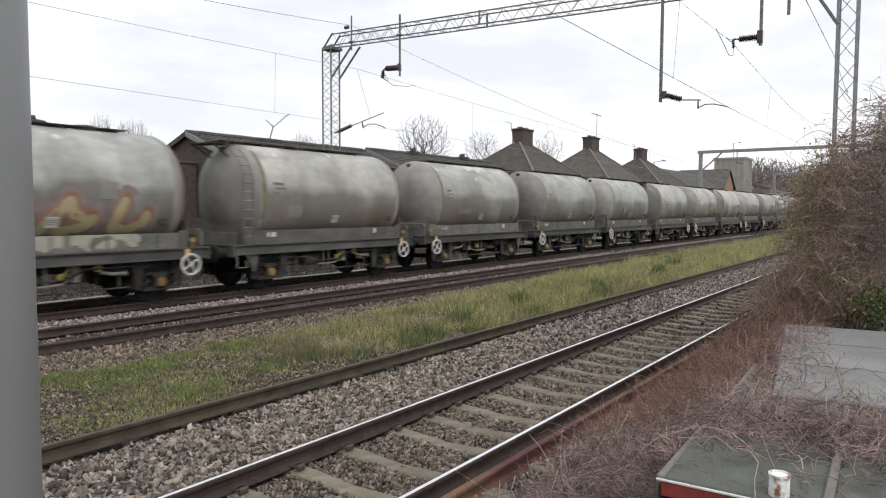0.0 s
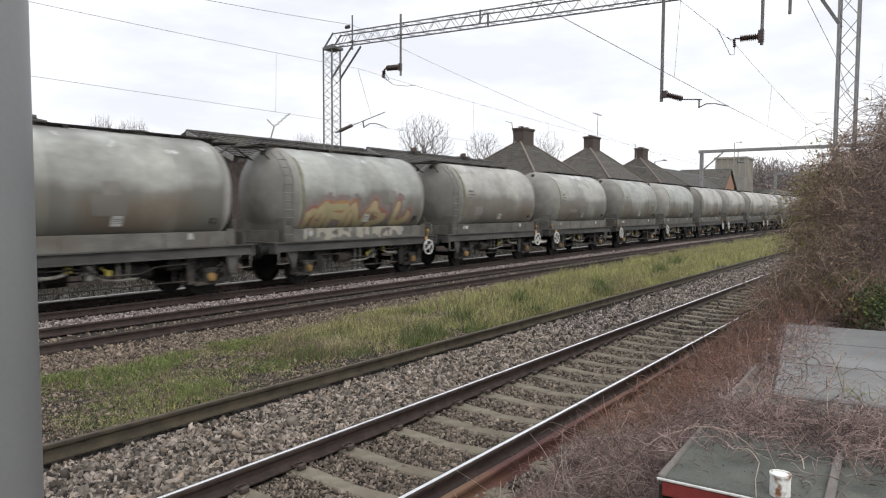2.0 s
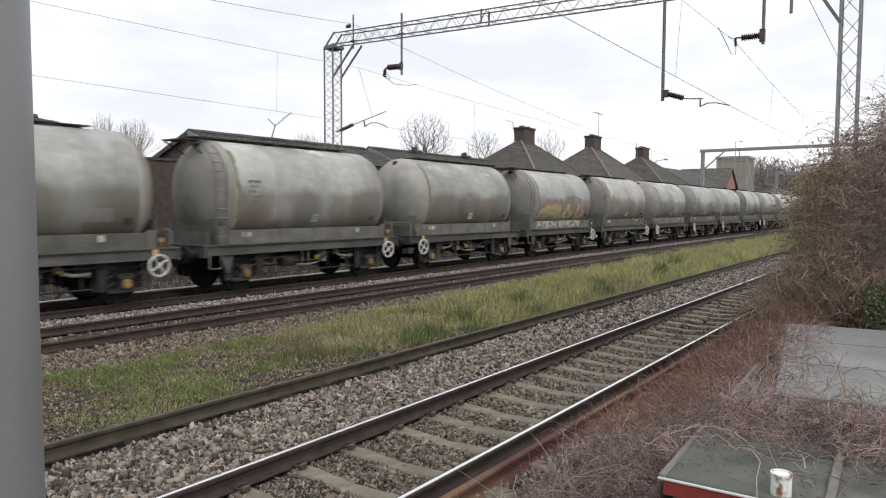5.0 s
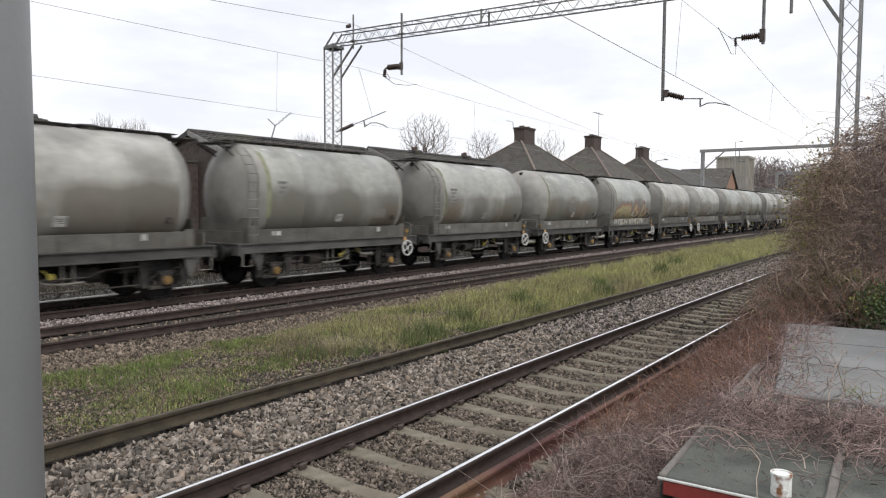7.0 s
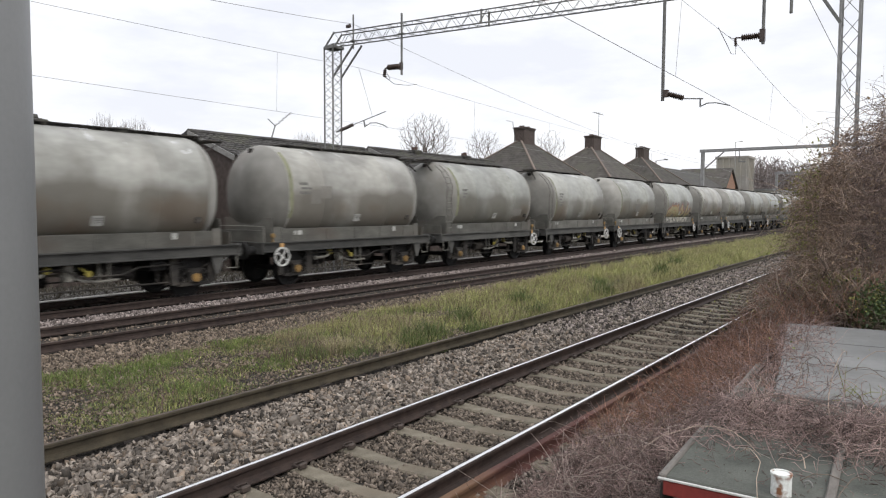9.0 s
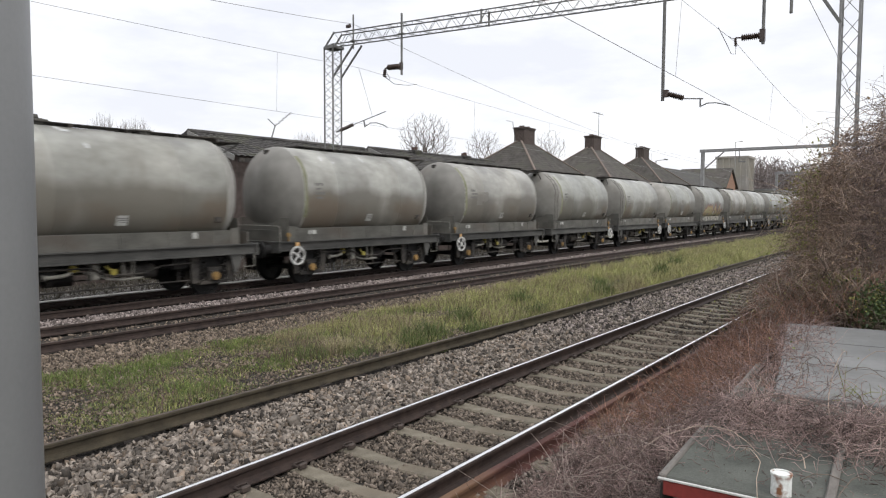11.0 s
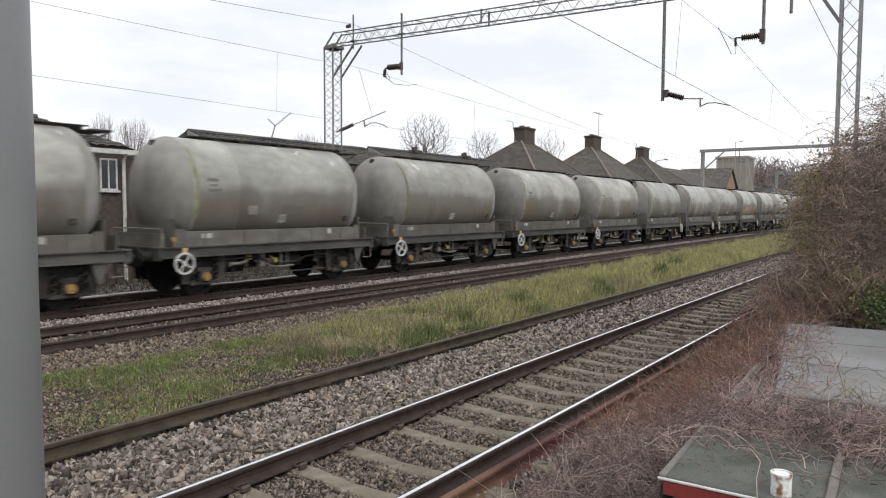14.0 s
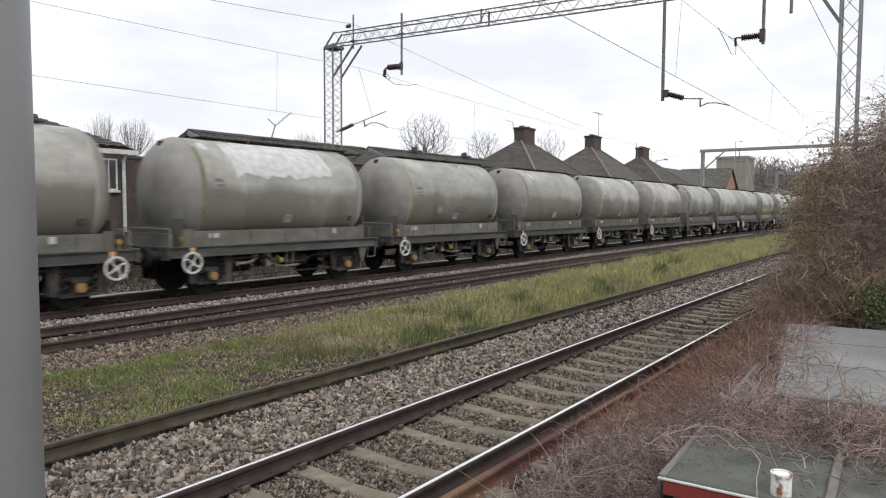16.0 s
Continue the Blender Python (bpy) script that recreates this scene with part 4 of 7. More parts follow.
def add_marks(w, seed, far):
    """Small chips of dried cement along the crown and painted-out patches on the flank."""
    r = random.Random(seed)
    cut = r.uniform(0.30, 0.55)

    def chips(x, z):
        q = noise.noise((x * 1.7 + seed * 7.1, z * 3.2, seed)) + 0.5 * noise.noise((x * 5.3, z * 6.0 + seed, 2.0))
        return q > cut + 0.9 * max(0, 3.80 - z)

    sheets = [("chipped_cement_crust", shell_patch(chips, -2.55, 2.55, 3.3, TANK_Z + TANK_R - 0.02, 0.011), CEMENT)]
    for i in range(r.randint(0, 2)):
        x0, z0, ww, hh = r.uniform(-2.4, 1.9), r.uniform(1.85, 2.5), r.uniform(0.3, 0.9), r.uniform(0.15, 0.5)
        sheets.append(("painted_out_patch", shell_patch(lambda x, z: x0 < x < x0 + ww and z0 < z < z0 + hh, x0 - 0.05, x0 + ww + 0.05, z0 - 0.05, z0 + hh + 0.05, 0.009), PATCH))
    strength = r.uniform(-0.25, 0.45)
    sheets.append(("moss_streak", shell_patch(lambda x, z: noise.noise((x * 9.0, z * 1.6 + seed, seed)) + 2.2 * (abs(x + 2.735) / 0.075 - 1.0) * 0.35 < strength and 1.95 < z < 3.75 + 0.2 * strength, -2.80, -2.66, 1.9, 3.9, 0.0105, 0.015), MOSS_STAIN))
    if seed % 5 != 1 and seed != 20:
        # faded writing beside the seam, too worn to read
        rows = [(-2.42 + 0.05 * (k % 2), 2.92 - 0.13 * k, r.uniform(0.22, 0.42)) for k in range(r.randint(3, 5))]
        sheets.append(("worn_writing", shell_patch(lambda x, z: any(a < x < a + b and abs(z - c) < 0.035 for a, c, b in rows) and noise.noise((x * 14.0, z * 14.0, seed)) < 0.35, -2.5, -1.9, 2.2, 3.0, 0.009, 0.02), INK_FADED))
    for name, (v, q), m in sheets:
        if q:
            if far:
                v = [(-a, -b, c) for a, b, c in v]
            raw(name, v, q, m, w)["kind"] = "stuff"


# R: ladder at the trailing end; L: turned round
ORDER = {10: "R", 9: "R", 8: "L", 7: "L", 6: "L", 5: "L", 4: "L", 3: "R", 2: "R", 1: "L", 0: "R", -1: "R", -2: "L", -3: "L", -4: "L", -5: "R", -6: "L", -7: "R", -8: "L", -9: "L", -10: "R", -11: "L", -12: "R"}
FIRST_MIDDLE = 6.64
wagons = {}
proto_wagon = build_wagon()
for k in sorted(ORDER):
    if k != min(ORDER):
        wagons[k] = copy_thing(proto_wagon, pose(FIRST_MIDDLE - PITCH_M * k, TRAIN_Y, 0, 0, 0, 0 if ORDER[k] == "R" else 180))
wagons[min(ORDER)] = proto_wagon
proto_wagon.matrix_basis = pose(FIRST_MIDDLE - PITCH_M * min(ORDER), TRAIN_Y, 0)
for k in wagons:
    if k > -9:
        add_marks(wagons[k], k + 20, ORDER[k] == "L")
add_graffiti(wagons[0])
add_spill(wagons[8], -1.9, 1.75, 3.20, 3.0, far=True)
tagged(wagons[8], "grey cement tank wagon with a white cement spill on its flank")


def travelled(t):
    u = t / 16
    return 76.243 * u + 0.26 * u ** 2 - 9.963 * u ** 3 + 5.004 * u ** 4


def motions():
    """The train rolls along the far track and its wheels turn."""
    coarse = [0.5 * i for i in range(33)]
    fine = [0.1 * i for i in range(161)]
    for k, w in wagons.items():
        turned = ORDER[k] == "L"
        walk(w, [(t, pose(FIRST_MIDDLE - PITCH_M * k + travelled(t), TRAIN_Y, 0, 0, 0, 180 if turned else 0)) for t in coarse])
        for ws in [o for o in w.children if o.name.startswith("wheelset")]:
            x = ws.location.x
            walk(ws, [(t, Matrix.Translation((x, 0, WHEEL_R)) @ Matrix.Rotation((-1 if turned else 1) * travelled(t) / WHEEL_R, 4, "Y")) for t in fine])


# ---- overhead line ----
def lattice(bars, a, b, size_u, size_v, u, v, bays, w, lace):
    """Corner bars and zigzag lacing of a square lattice column from a to b; returns four corner lines."""
    a, b, u, v = Vector(a), Vector(b), Vector(u), Vector(v)
    cs = [(-1, -1), (1, -1), (1, 1), (-1, 1)]
    for f in range(4):
        p, q = cs[f], cs[(f + 1) % 4]
        for i in range(bays):
            s, e = (p, q) if i % 2 == 0 else (q, p)
            t0, t1 = i / bays, (i + 1) / bays
            bars.append((a + (b - a) * t0 + u * (s[0] * size_u / 2) + v * (s[1] * size_v / 2), a + (b - a) * t1 + u * (e[0] * size_u / 2) + v * (e[1] * size_v / 2)))
    return [(a + u * (c[0] * size_u / 2) + v * (c[1] * size_v / 2), b + u * (c[0] * size_u / 2) + v * (c[1] * size_v / 2)) for c in cs]


def lattice_part(name, parent, a, b, su, sv, u, v, bays, w, lace, mat):
    bars = []
    corners = lattice(bars, a, b, su, sv, u, v, bays, w, lace)
    col = part(name, strut(bmesh.new(), *corners[0], w), mat, parent)
    for p, q in corners[1:]:
        part("corner_angle", strut(bmesh.new(), p, q, w), mat, col)
    for p, q in bars:
        part("lacing_bar", strut(bmesh.new(), p, q, lace), mat, col)
    return col


def insulator(bm, a, b, r=0.088, discs=13):
    a, b = Vector(a), Vector(b)
    pts, rad = [], []
    for i in range(discs * 2 + 1):
        pts.append(a + (b - a) * (i / (discs * 2)))
        rad.append(r if i % 2 else r * 0.45)
    return tube(bm, pts, rad, 10)


def beam_x(y):
    return 19.3 + 0.04 * (19.4 - y)


def beam_z(y):
    return 8.15 + 0.40 * (y - 2.0) / 17.4


gantry = thing("overhead_line_gantry", "grey lattice steel portal gantry over the tracks", "gantry")
lattice_part("mast", gantry, (19.3, 19.50, -0.5), (19.3, 19.50, 8.5), 0.46, 0.46, (1, 0, 0), (0, 1, 0), 30, 0.045, 0.016, DARK_GALV)
lattice_part("mast", gantry, (20.0, 2.02, -0.5), (20.0, 2.02, 8.2), 0.42, 0.42, (1, 0, 0), (0, 1, 0), 16, 0.055, 0.016, GALV)
A0, A1 = Vector((beam_x(19.0), 19.2, beam_z(19.2) + 0.21)), Vector((beam_x(1.5), 1.5, beam_z(1.5) + 0.21))
lattice_part("beam", gantry, A0, A1, 0.42, 0.42, (1, 0, 0), (0, 0.02, 1), 52, 0.038, 0.013, DARK_GALV)
for sx in (-0.21, 0.21):
    for p, q, wd in (((19.3, 19.69, 8.5), (19.3, 19.2, 9.0), 0.05), ((19.3, 19.69, 8.5), (19.3, 19.2, 8.56), 0.05), ((19.3, 19.27, 7.30), (19.3, 18.15, 8.42), 0.055), ((20.0, 2.22, 6.9), (20.0, 3.0, 8.2), 0.07)):
        part("knee_brace", strut(bmesh.new(), (p[0] + sx, p[1], p[2]), (q[0] + sx, q[1], q[2]), wd), DARK_GALV, gantry)
part("mast_cap", made((19.02, 19.58, 19.15, 19.72, 8.40, 8.50)), DARK_GALV, gantry)


for sx in (-0.24, 0.24):
    part("splice_post", strut(bmesh.new(), (beam_x(12.6) + sx, 12.6, beam_z(12.6) - 0.02), (beam_x(12.6) + sx, 12.6, beam_z(12.6) + 0.45), 0.05), DARK_GALV, gantry)


def drop_tube(y, z0, z1, r=0.045, dx=0.0):
    bm = bmesh.new()
    x = beam_x(y) + dx
    strut(bm, (x, y, z0), (x, y, z1), 2 * r, sides=10)
    box(bm, x - 0.07, x + 0.07, y - 0.10, y + 0.10, beam_z(y) - 0.02, beam_z(y) + 0.03)
    return part("drop_tube", bm, DARK_GALV, gantry)


drop_tube(15.91, 7.02, 9.20, 0.04, dx=-0.25)
drop_tube(18.20, 8.22, 9.50, 0.03, dx=-0.25)
drop_tube(6.56, 5.32, 8.75, 0.046, dx=-0.25)
drop_tube(3.975, 6.59, 8.75, 0.042, dx=-0.25)
drop_tube(3.33, 7.29, 8.75, 0.040, dx=-0.25)
bm = bmesh.new()
insulator(bm, (19.19, 15.96, 7.33), (19.19, 16.56, 7.36), 0.105, 9)
box(bm, 19.14, 19.24, 15.88, 15.98, 7.20, 7.46)
insulator(bm, (19.19, 16.70, 7.30), (19.19, 16.73, 7.03), 0.085, 4)
strut(bm, (19.19, 16.56, 7.36), (19.19, 16.70, 7.32), 0.05)
part("insulator", bm, PORCELAIN, gantry, "ribbed brown insulator")
bm = bmesh.new()
insulator(bm, (19.68, 4.06, 6.82), (19.68, 4.52, 6.83), 0.095, 9)
box(bm, 19.62, 19.74, 3.93, 4.06, 6.66, 6.98)
strut(bm, (19.68, 4.52, 6.83), (19.68, 4.66, 6.85), 0.035)
insulator(bm, (19.68, 4.67, 6.83), (19.68, 4.65, 6.62), 0.045, 4)
part("insulator", bm, PORCELAIN, gantry, "ribbed brown insulator")
bm = bmesh.new()
insulator(bm, (19.57, 6.40, 5.50), (19.57, 5.97, 5.35), 0.085, 9)
box(bm, 19.51, 19.63, 6.40, 6.54, 5.42, 5.62)
part("insulator", bm, PORCELAIN, gantry, "ribbed brown insulator")
bm = bmesh.new()
insulator(bm, (19.2, 19.02, 5.23), (19.2, 18.32, 5.41), 0.075, 10)
part("insulator", bm, PORCELAIN, gantry, "ribbed brown insulator")
bm = bmesh.new()
strut(bm, (19.3, 19.3, 5.20), (19.2, 19.0, 5.23), 0.06)
strut(bm, (19.2, 18.34, 5.40), (19.2, 16.67, 5.78), 0.035, sides=6)
strut(bm, (19.2, 17.77, 5.54), (19.2, 17.71, 5.27), 0.04)
tube(bm, [(19.2, 17.71, 5.29), (19.2, 17.45, 5.41), (19.2, 17.1, 5.39), (19.2, 16.75, 5.28), (19.2, 16.6, 5.20)], 0.018, 5)
part("registration_arm", bm, DARK_GALV, gantry)
bm = bmesh.new()
strut(bm, (19.6, 5.98, 5.34), (19.6, 5.45, 5.29), 0.035, sides=6)
strut(bm, (19.6, 5.52, 5.31), (19.6, 5.52, 5.06), 0.035)
tube(bm, [(19.6, 5.52, 5.08), (19.6, 5.33, 5.16), (19.6, 5.1, 5.15), (19.6, 4.73, 5.045)], 0.016, 5)
part("registration_arm", bm, DARK_GALV, gantry)
# jumper loops under the suspension insulators
bm = bmesh.new()
tube(bm, [(18.5, 16.1, 6.93), (18.9, 16.3, 6.86), (19.19, 16.45, 6.93), (19.19, 16.6, 7.14), (19.19, 16.71, 7.28)], 0.010, 5)
tube(bm, [(19.19, 16.72, 7.03), (19.5, 16.5, 6.80), (20.0, 16.25, 6.80), (20.3, 16.1, 6.87)], 0.010, 5)
part("jumper_wire", bm, DARK_GALV, gantry)
bm = bmesh.new()
tube(bm, [(17.9, 4.65, 6.74), (18.8, 4.70, 6.58), (19.5, 4.72, 6.40), (19.7, 4.66, 6.42), (19.68, 4.65, 6.62)], 0.008, 5)
tube(bm, [(18.9, 4.65, 6.73), (19.4, 4.69, 6.78), (19.68, 4.67, 6.84)], 0.008, 5)
part("jumper_wire", bm, DARK_GALV, gantry)
part("stay_wire", strut(bmesh.new(), (17.16, 16.1, 6.94), (19.2, 17.33, 5.63), 0.009), WIRE, gantry)
part("wire_clamp", disc(bmesh.new(), (19.05, 18.32, 9.09), "y", 0.07, 0.16, 10), PORCELAIN, gantry)


def portal(x, top, depth, label):
    """A plain far portal: tubular masts and a box girder with braces."""
    g = thing("overhead_line_gantry", label, "gantry", "far gantries")
    for y in (19.4, 1.6):
        part("mast", made((x - 0.16, x + 0.16, y - 0.16, y + 0.16, -0.5, top), bevel=0.02), GALV, g)
    part("beam", made((x - 0.14, x + 0.14, 1.2, 19.7, top - depth, top), bevel=0.02), GALV, g)
    part("knee_brace", strut(bmesh.new(), (x, 19.2, top - 1.9), (x, 17.4, top - depth), 0.12), GALV, g)
    part("knee_brace", strut(bmesh.new(), (x, 1.8, top - 1.9), (x, 3.6, top - depth), 0.12), GALV, g)
    for y in (16.0, 4.4):
        bm = bmesh.new()
        strut(bm, (x, y, top - depth), (x, y, top - depth - 1.1), 0.08, sides=8)
        insulator(bm, (x, y, top - depth - 1.0), (x, y - 0.6, top - depth - 1.05), 0.09, 5)
        part("drop_tube", bm, DARK_GALV, g)
    return g


portal(70.3, 8.12, 0.30, "plain grey steel portal gantry farther along the line")
portal(108.0, 7.6, 0.36, "plain grey steel portal gantry far along the line")
portal(150.0, 7.6, 0.36, "plain grey steel portal gantry far along the line")


def wire(name, label, spans, y, r, step=2.0):
    """A wire over spans of (x0, z0, x1, z1, sag)."""
    pts = []
    for x0, z0, x1, z1, sag in spans:
        n = max(2, int((x1 - x0) / step))
        for i in range(n):
            u = i / n
            pts.append((x0 + (x1 - x0) * u, y + 0.0, z0 + (z1 - z0) * u - 4 * sag * u * (1 - u)))
    pts.append((spans[-1][2], y, spans[-1][3]))
    ob = part(name, tube(bmesh.new(), pts, r, 4), WIRE)
    return tagged(ob, label, "wire", "overhead wires")


def height(spans, x):
    for x0, z0, x1, z1, sag in spans:
        if x0 <= x <= x1:
            u = (x - x0) / (x1 - x0)
            return z0 + (z1 - z0) * u - 4 * sag * u * (1 - u)
    return spans[0][1]


FAR_CAT = [(-31, 7.6, 17.2, 6.96, 0.62), (17.2, 6.96, 70.3, 6.4, 0.38), (70.3, 6.4, 108, 6.3, 0.6), (108, 6.3, 150, 6.3, 0.6)]
FAR_CON = [(-31, 5.12, 19.2, 5.10, 0.02), (19.2, 5.10, 70.3, 5.0, 0.02), (70.3, 5.0, 150, 5.0, 0.02)]
NEAR_CAT = [(-31, 7.4, 19.65, 6.72, 0.25), (19.65, 6.72, 70.3, 6.2, 0.93), (70.3, 6.2, 108, 6.2, 0.6)]
NEAR_CON = [(-31, 5.60, 19.6, 5.035, 0.0), (19.6, 5.035, 70.3, 4.95, 0.05), (70.3, 4.95, 150, 4.9, 0.02)]
wire("catenary_wire", "thin grey catenary wire above the train", FAR_CAT, 16.1, 0.0055)
wire("contact_wire", "thin grey contact wire above the train", FAR_CON, 16.1, 0.005, 6)
wire("catenary_wire", "thin grey catenary wire above the near track", NEAR_CAT, 4.65, 0.0055)
wire("contact_wire", "thin grey contact wire above the near track", NEAR_CON, 4.73, 0.0065, 6)
wire("earth_wire", "thin grey earth wire on top of the gantry", [(-31, 9.3, 19.05, 9.13, 1.47), (19.05, 9.13, 70.3, 6.45, 0.81), (70.3, 6.45, 108, 6.5, 0.6)], 18.15, 0.008)
wire("return_wire", "thin grey return wire by the near mast", [(-20, 9.6, 19.45, 6.09, 0.35), (19.45, 6.09, 60.0, 4.2, 1.2)], 2.25, 0.0065)
for cat, con, y, yc, xs_ in ((FAR_CAT, FAR_CON, 16.1, 16.1, (4.6, 13.6, 24.2, 31, 38, 46)), (NEAR_CAT, NEAR_CON, 4.65, 4.73, (14.9, 24.7, 30.8))):
    for x in xs_:
        ob = part("dropper", strut(bmesh.new(), (x, yc, height(con, x)), (x + 0.05, y, height(cat, x)), 0.006, sides=4), WIRE)
        tagged(ob, "thin dropper wire between catenary and contact wire", "wire", "droppers")


# ---- buildings behind the line ----
def pantile_slope(x0, x1, ridge, eave, wave=0.30, course=0.32, columns=6):
    """A tiled slope from the ridge line (y, z) down to the eave line, with rolls and stepped courses."""
    (yr, zr), (ye, ze) = ridge, eave
    length = math.hypot(ye - yr, ze - zr)
    ny, nz = (zr - ze) / length * (1 if ye > yr else -1), abs(ye - yr) / length
    nu = max(2, int((x1 - x0) / wave * columns))
    rows = []
    count = int(length / course)
    for i in range(count):
        rows += [(i * course, 0.0), ((i + 1) * course - 0.004, 0.035)]
    verts, faces = [], []
    for d, lift in rows:
        for k in range(nu + 1):
            u = k / nu
            h = lift + 0.045 * abs(math.sin(math.pi * (x1 - x0) * u / wave))
            f = d / length
            verts.append((x0 + (x1 - x0) * u, yr + (ye - yr) * f + ny * h, zr + (ze - zr) * f + nz * h))
    for r in range(len(rows) - 1):
        for k in range(nu):
            a = r * (nu + 1) + k
            faces.append((a, a + 1, a + nu + 2, a + nu + 1))
    return verts, faces


def wall_prism(x0, x1, y0, y1, z0, eave, ridge, yr):
    """Walls with two gables, one closed form."""
    v = [(x, y, z) for x in (x0, x1) for y, z in ((y0, z0), (y1, z0), (y1, eave), (yr, ridge), (y0, eave))]
    f = [(4, 3, 2, 1, 0), (5, 6, 7, 8, 9), (0, 1, 6, 5), (1, 2, 7, 6), (2, 3, 8, 7), (3, 4, 9, 8), (4, 0, 5, 9)]
    return v, f


def window(parent, x, y, z, w, h, name="window"):
    """A white framed window on a wall that faces the line."""
    bm = made((x - w / 2, x + w / 2, y - 0.06, y, z, z + 0.06), (x - w / 2, x + w / 2, y - 0.06, y, z + h - 0.06, z + h), (x - w / 2, x - w / 2 + 0.06, y - 0.06, y, z + 0.06, z + h - 0.06),
              (x + w / 2 - 0.06, x + w / 2, y - 0.06, y, z + 0.06, z + h - 0.06), (x - 0.025, x + 0.025, y - 0.05, y, z + 0.06, z + h - 0.06))
    win = part(name, bm, WHITE_PAINT, parent)
    part("pane", made((x - w / 2 + 0.05, x + w / 2 - 0.05, y - 0.02, y - 0.008, z + 0.05, z + h - 0.05)), GLASS, win)
    part("sill", made((x - w / 2 - 0.06, x + w / 2 + 0.06, y - 0.12, y, z - 0.07, z)), WHITE_PAINT, win)


def low_building(label, x0, x1, yf, yb, eave, ridge, windows=(), hip_right=False, pipe=None):
    b = thing("low_building", label, "building", "low buildings behind the train")
    yr = (yf + yb) / 2
    if hip_right:
        v = [(x0, yf, -0.55), (x1, yf, -0.55), (x1, yb, -0.55), (x0, yb, -0.55), (x0, yf, eave), (x1, yf, eave), (x1, yb, eave), (x0, yb, eave)]
        raw("wall", v, [(0, 3, 2, 1), (0, 1, 5, 4), (1, 2, 6, 5), (2, 3, 7, 6), (3, 0, 4, 7), (4, 5, 6, 7)], BRICK, b)
    else:
        v, f = wall_prism(x0, x1, yf, yb, -0.55, eave, ridge - 0.08, yr)
        raw("wall", v, f, BRICK, b)
    over = 0.35
    slope = (ridge - eave) / (yr - yf)
    hx = x1 - (1.9 if hip_right else -0.15)
    for ye in (yf - over, yb + over):
        v, f = pantile_slope(x0 - 0.15, hx, (yr, ridge), (ye, eave - over * slope))
        if hip_right and ye < yr:
            # taper the slope to the hip
            v = [(x0 - 0.15 + (p[0] - x0 + 0.15) * (1 + (x1 + 0.2 - hx) * (yr - p[1]) / (yr - ye) / (hx - x0 + 0.15)), p[1], p[2]) for p in v]
        roof = raw("roof", v, f, TILE_DARK, b)
    if hip_right:
        raw("roof_hip", [(hx, yr, ridge + 0.03), (x1 + 0.2, yf - over, eave - over * slope), (x1 + 0.2, yb + over, eave - over * slope), (hx - 0.1, yr, ridge - 0.1)], [(0, 1, 2), (0, 3, 1), (0, 2, 3), (1, 3, 2)], TILE_DARK, b)
    part("ridge_tiles", tube(bmesh.new(), [(x0 - 0.15 + (hx - x0 + 0.15) * k / 12, yr, ridge + 0.05 + (0.012 if k % 2 else 0)) for k in range(13)], 0.11, 8), TILE_DARK, b)
    for s, ye in ((-1, yf - over), (1, yb + over)):
        bm = bmesh.new()
        strut(bm, (x0 - 0.17, yr, ridge - 0.02), (x0 - 0.17, ye, eave - over * slope - 0.02), 0.05, 0.20)
        part("verge_board", bm, LEAD if s < 0 else TILE_DARK, b)
    part("gutter", made((x0, x1 + 0.15, yf - over - 0.12, yf - over, eave - over * slope - 0.17, eave - over * slope - 0.01)), WHITE_PAINT if hip_right else UNDER, b)
    if pipe:
        bm = bmesh.new()
        tube(bm, [(pipe, yf - over - 0.06, eave - over * slope - 0.1), (pipe, yf - 0.25, eave - 0.32), (pipe, yf - 0.10, eave - 0.5), (pipe, yf - 0.10, -0.5)], 0.065, 8)
        part("downpipe", bm, WHITE_PAINT, b, "white plastic downpipe")
    for x, z, w, h in windows:
        window(b, x, yf, z, w, h)
    return b


low_building("low brick building with dark pantile roof and white gutter", 1.5, 13.0, 23.35, 28.4, 4.35, 5.32, [(12.27, 2.80, 0.62, 1.10), (9.95, 2.66, 0.85, 1.2), (6.6, 2.66, 1.3, 1.2)], True, 12.78)
link = thing("yard_wall", "dark brick yard wall between two low buildings", "wall")
part("wall", made((13.25, 17.2, 25.4, 25.7, -0.55, 4.1)), BRICK, link)
part("coping", made((13.22, 17.2, 25.35, 25.75, 4.1, 4.2)), TILE_DARK, link)
b1 = low_building("low brick building with a long dark pantile roof", 17.3, 28.0, 23.2, 28.8, 4.35, 5.40)
b2 = low_building("low brick building with dark tiled roof and pale verge", 28.6, 41.5, 23.2, 28.8, 4.35, 5.50)


def stack(parent, x, y, z0, z1, w, d, pots, mat=BRICK):
    bm = made((x - w / 2, x + w / 2, y - d / 2, y + d / 2, z0, z1 - 0.22), (x - w / 2 - 0.06, x + w / 2 + 0.06, y - d / 2 - 0.06, y + d / 2 + 0.06, z1 - 0.22, z1 - 0.12), (x - w / 2 - 0.1, x + w / 2 + 0.1, y - d / 2 - 0.1, y + d / 2 + 0.1, z1 - 0.12, z1), bevel=0.01)
    c = part("chimney", bm, mat, parent, "dark brick chimney stack")
    for k in range(pots):
        bm = bmesh.new()
        disc(bm, (x - w / 2 + w * (k + 0.5) / pots, y, z1), "z", 0.12, 0.16 + 0.06 * (k % 2), 10, 0.085)
        part("chimney_pot", bm, POT, c)
    return c


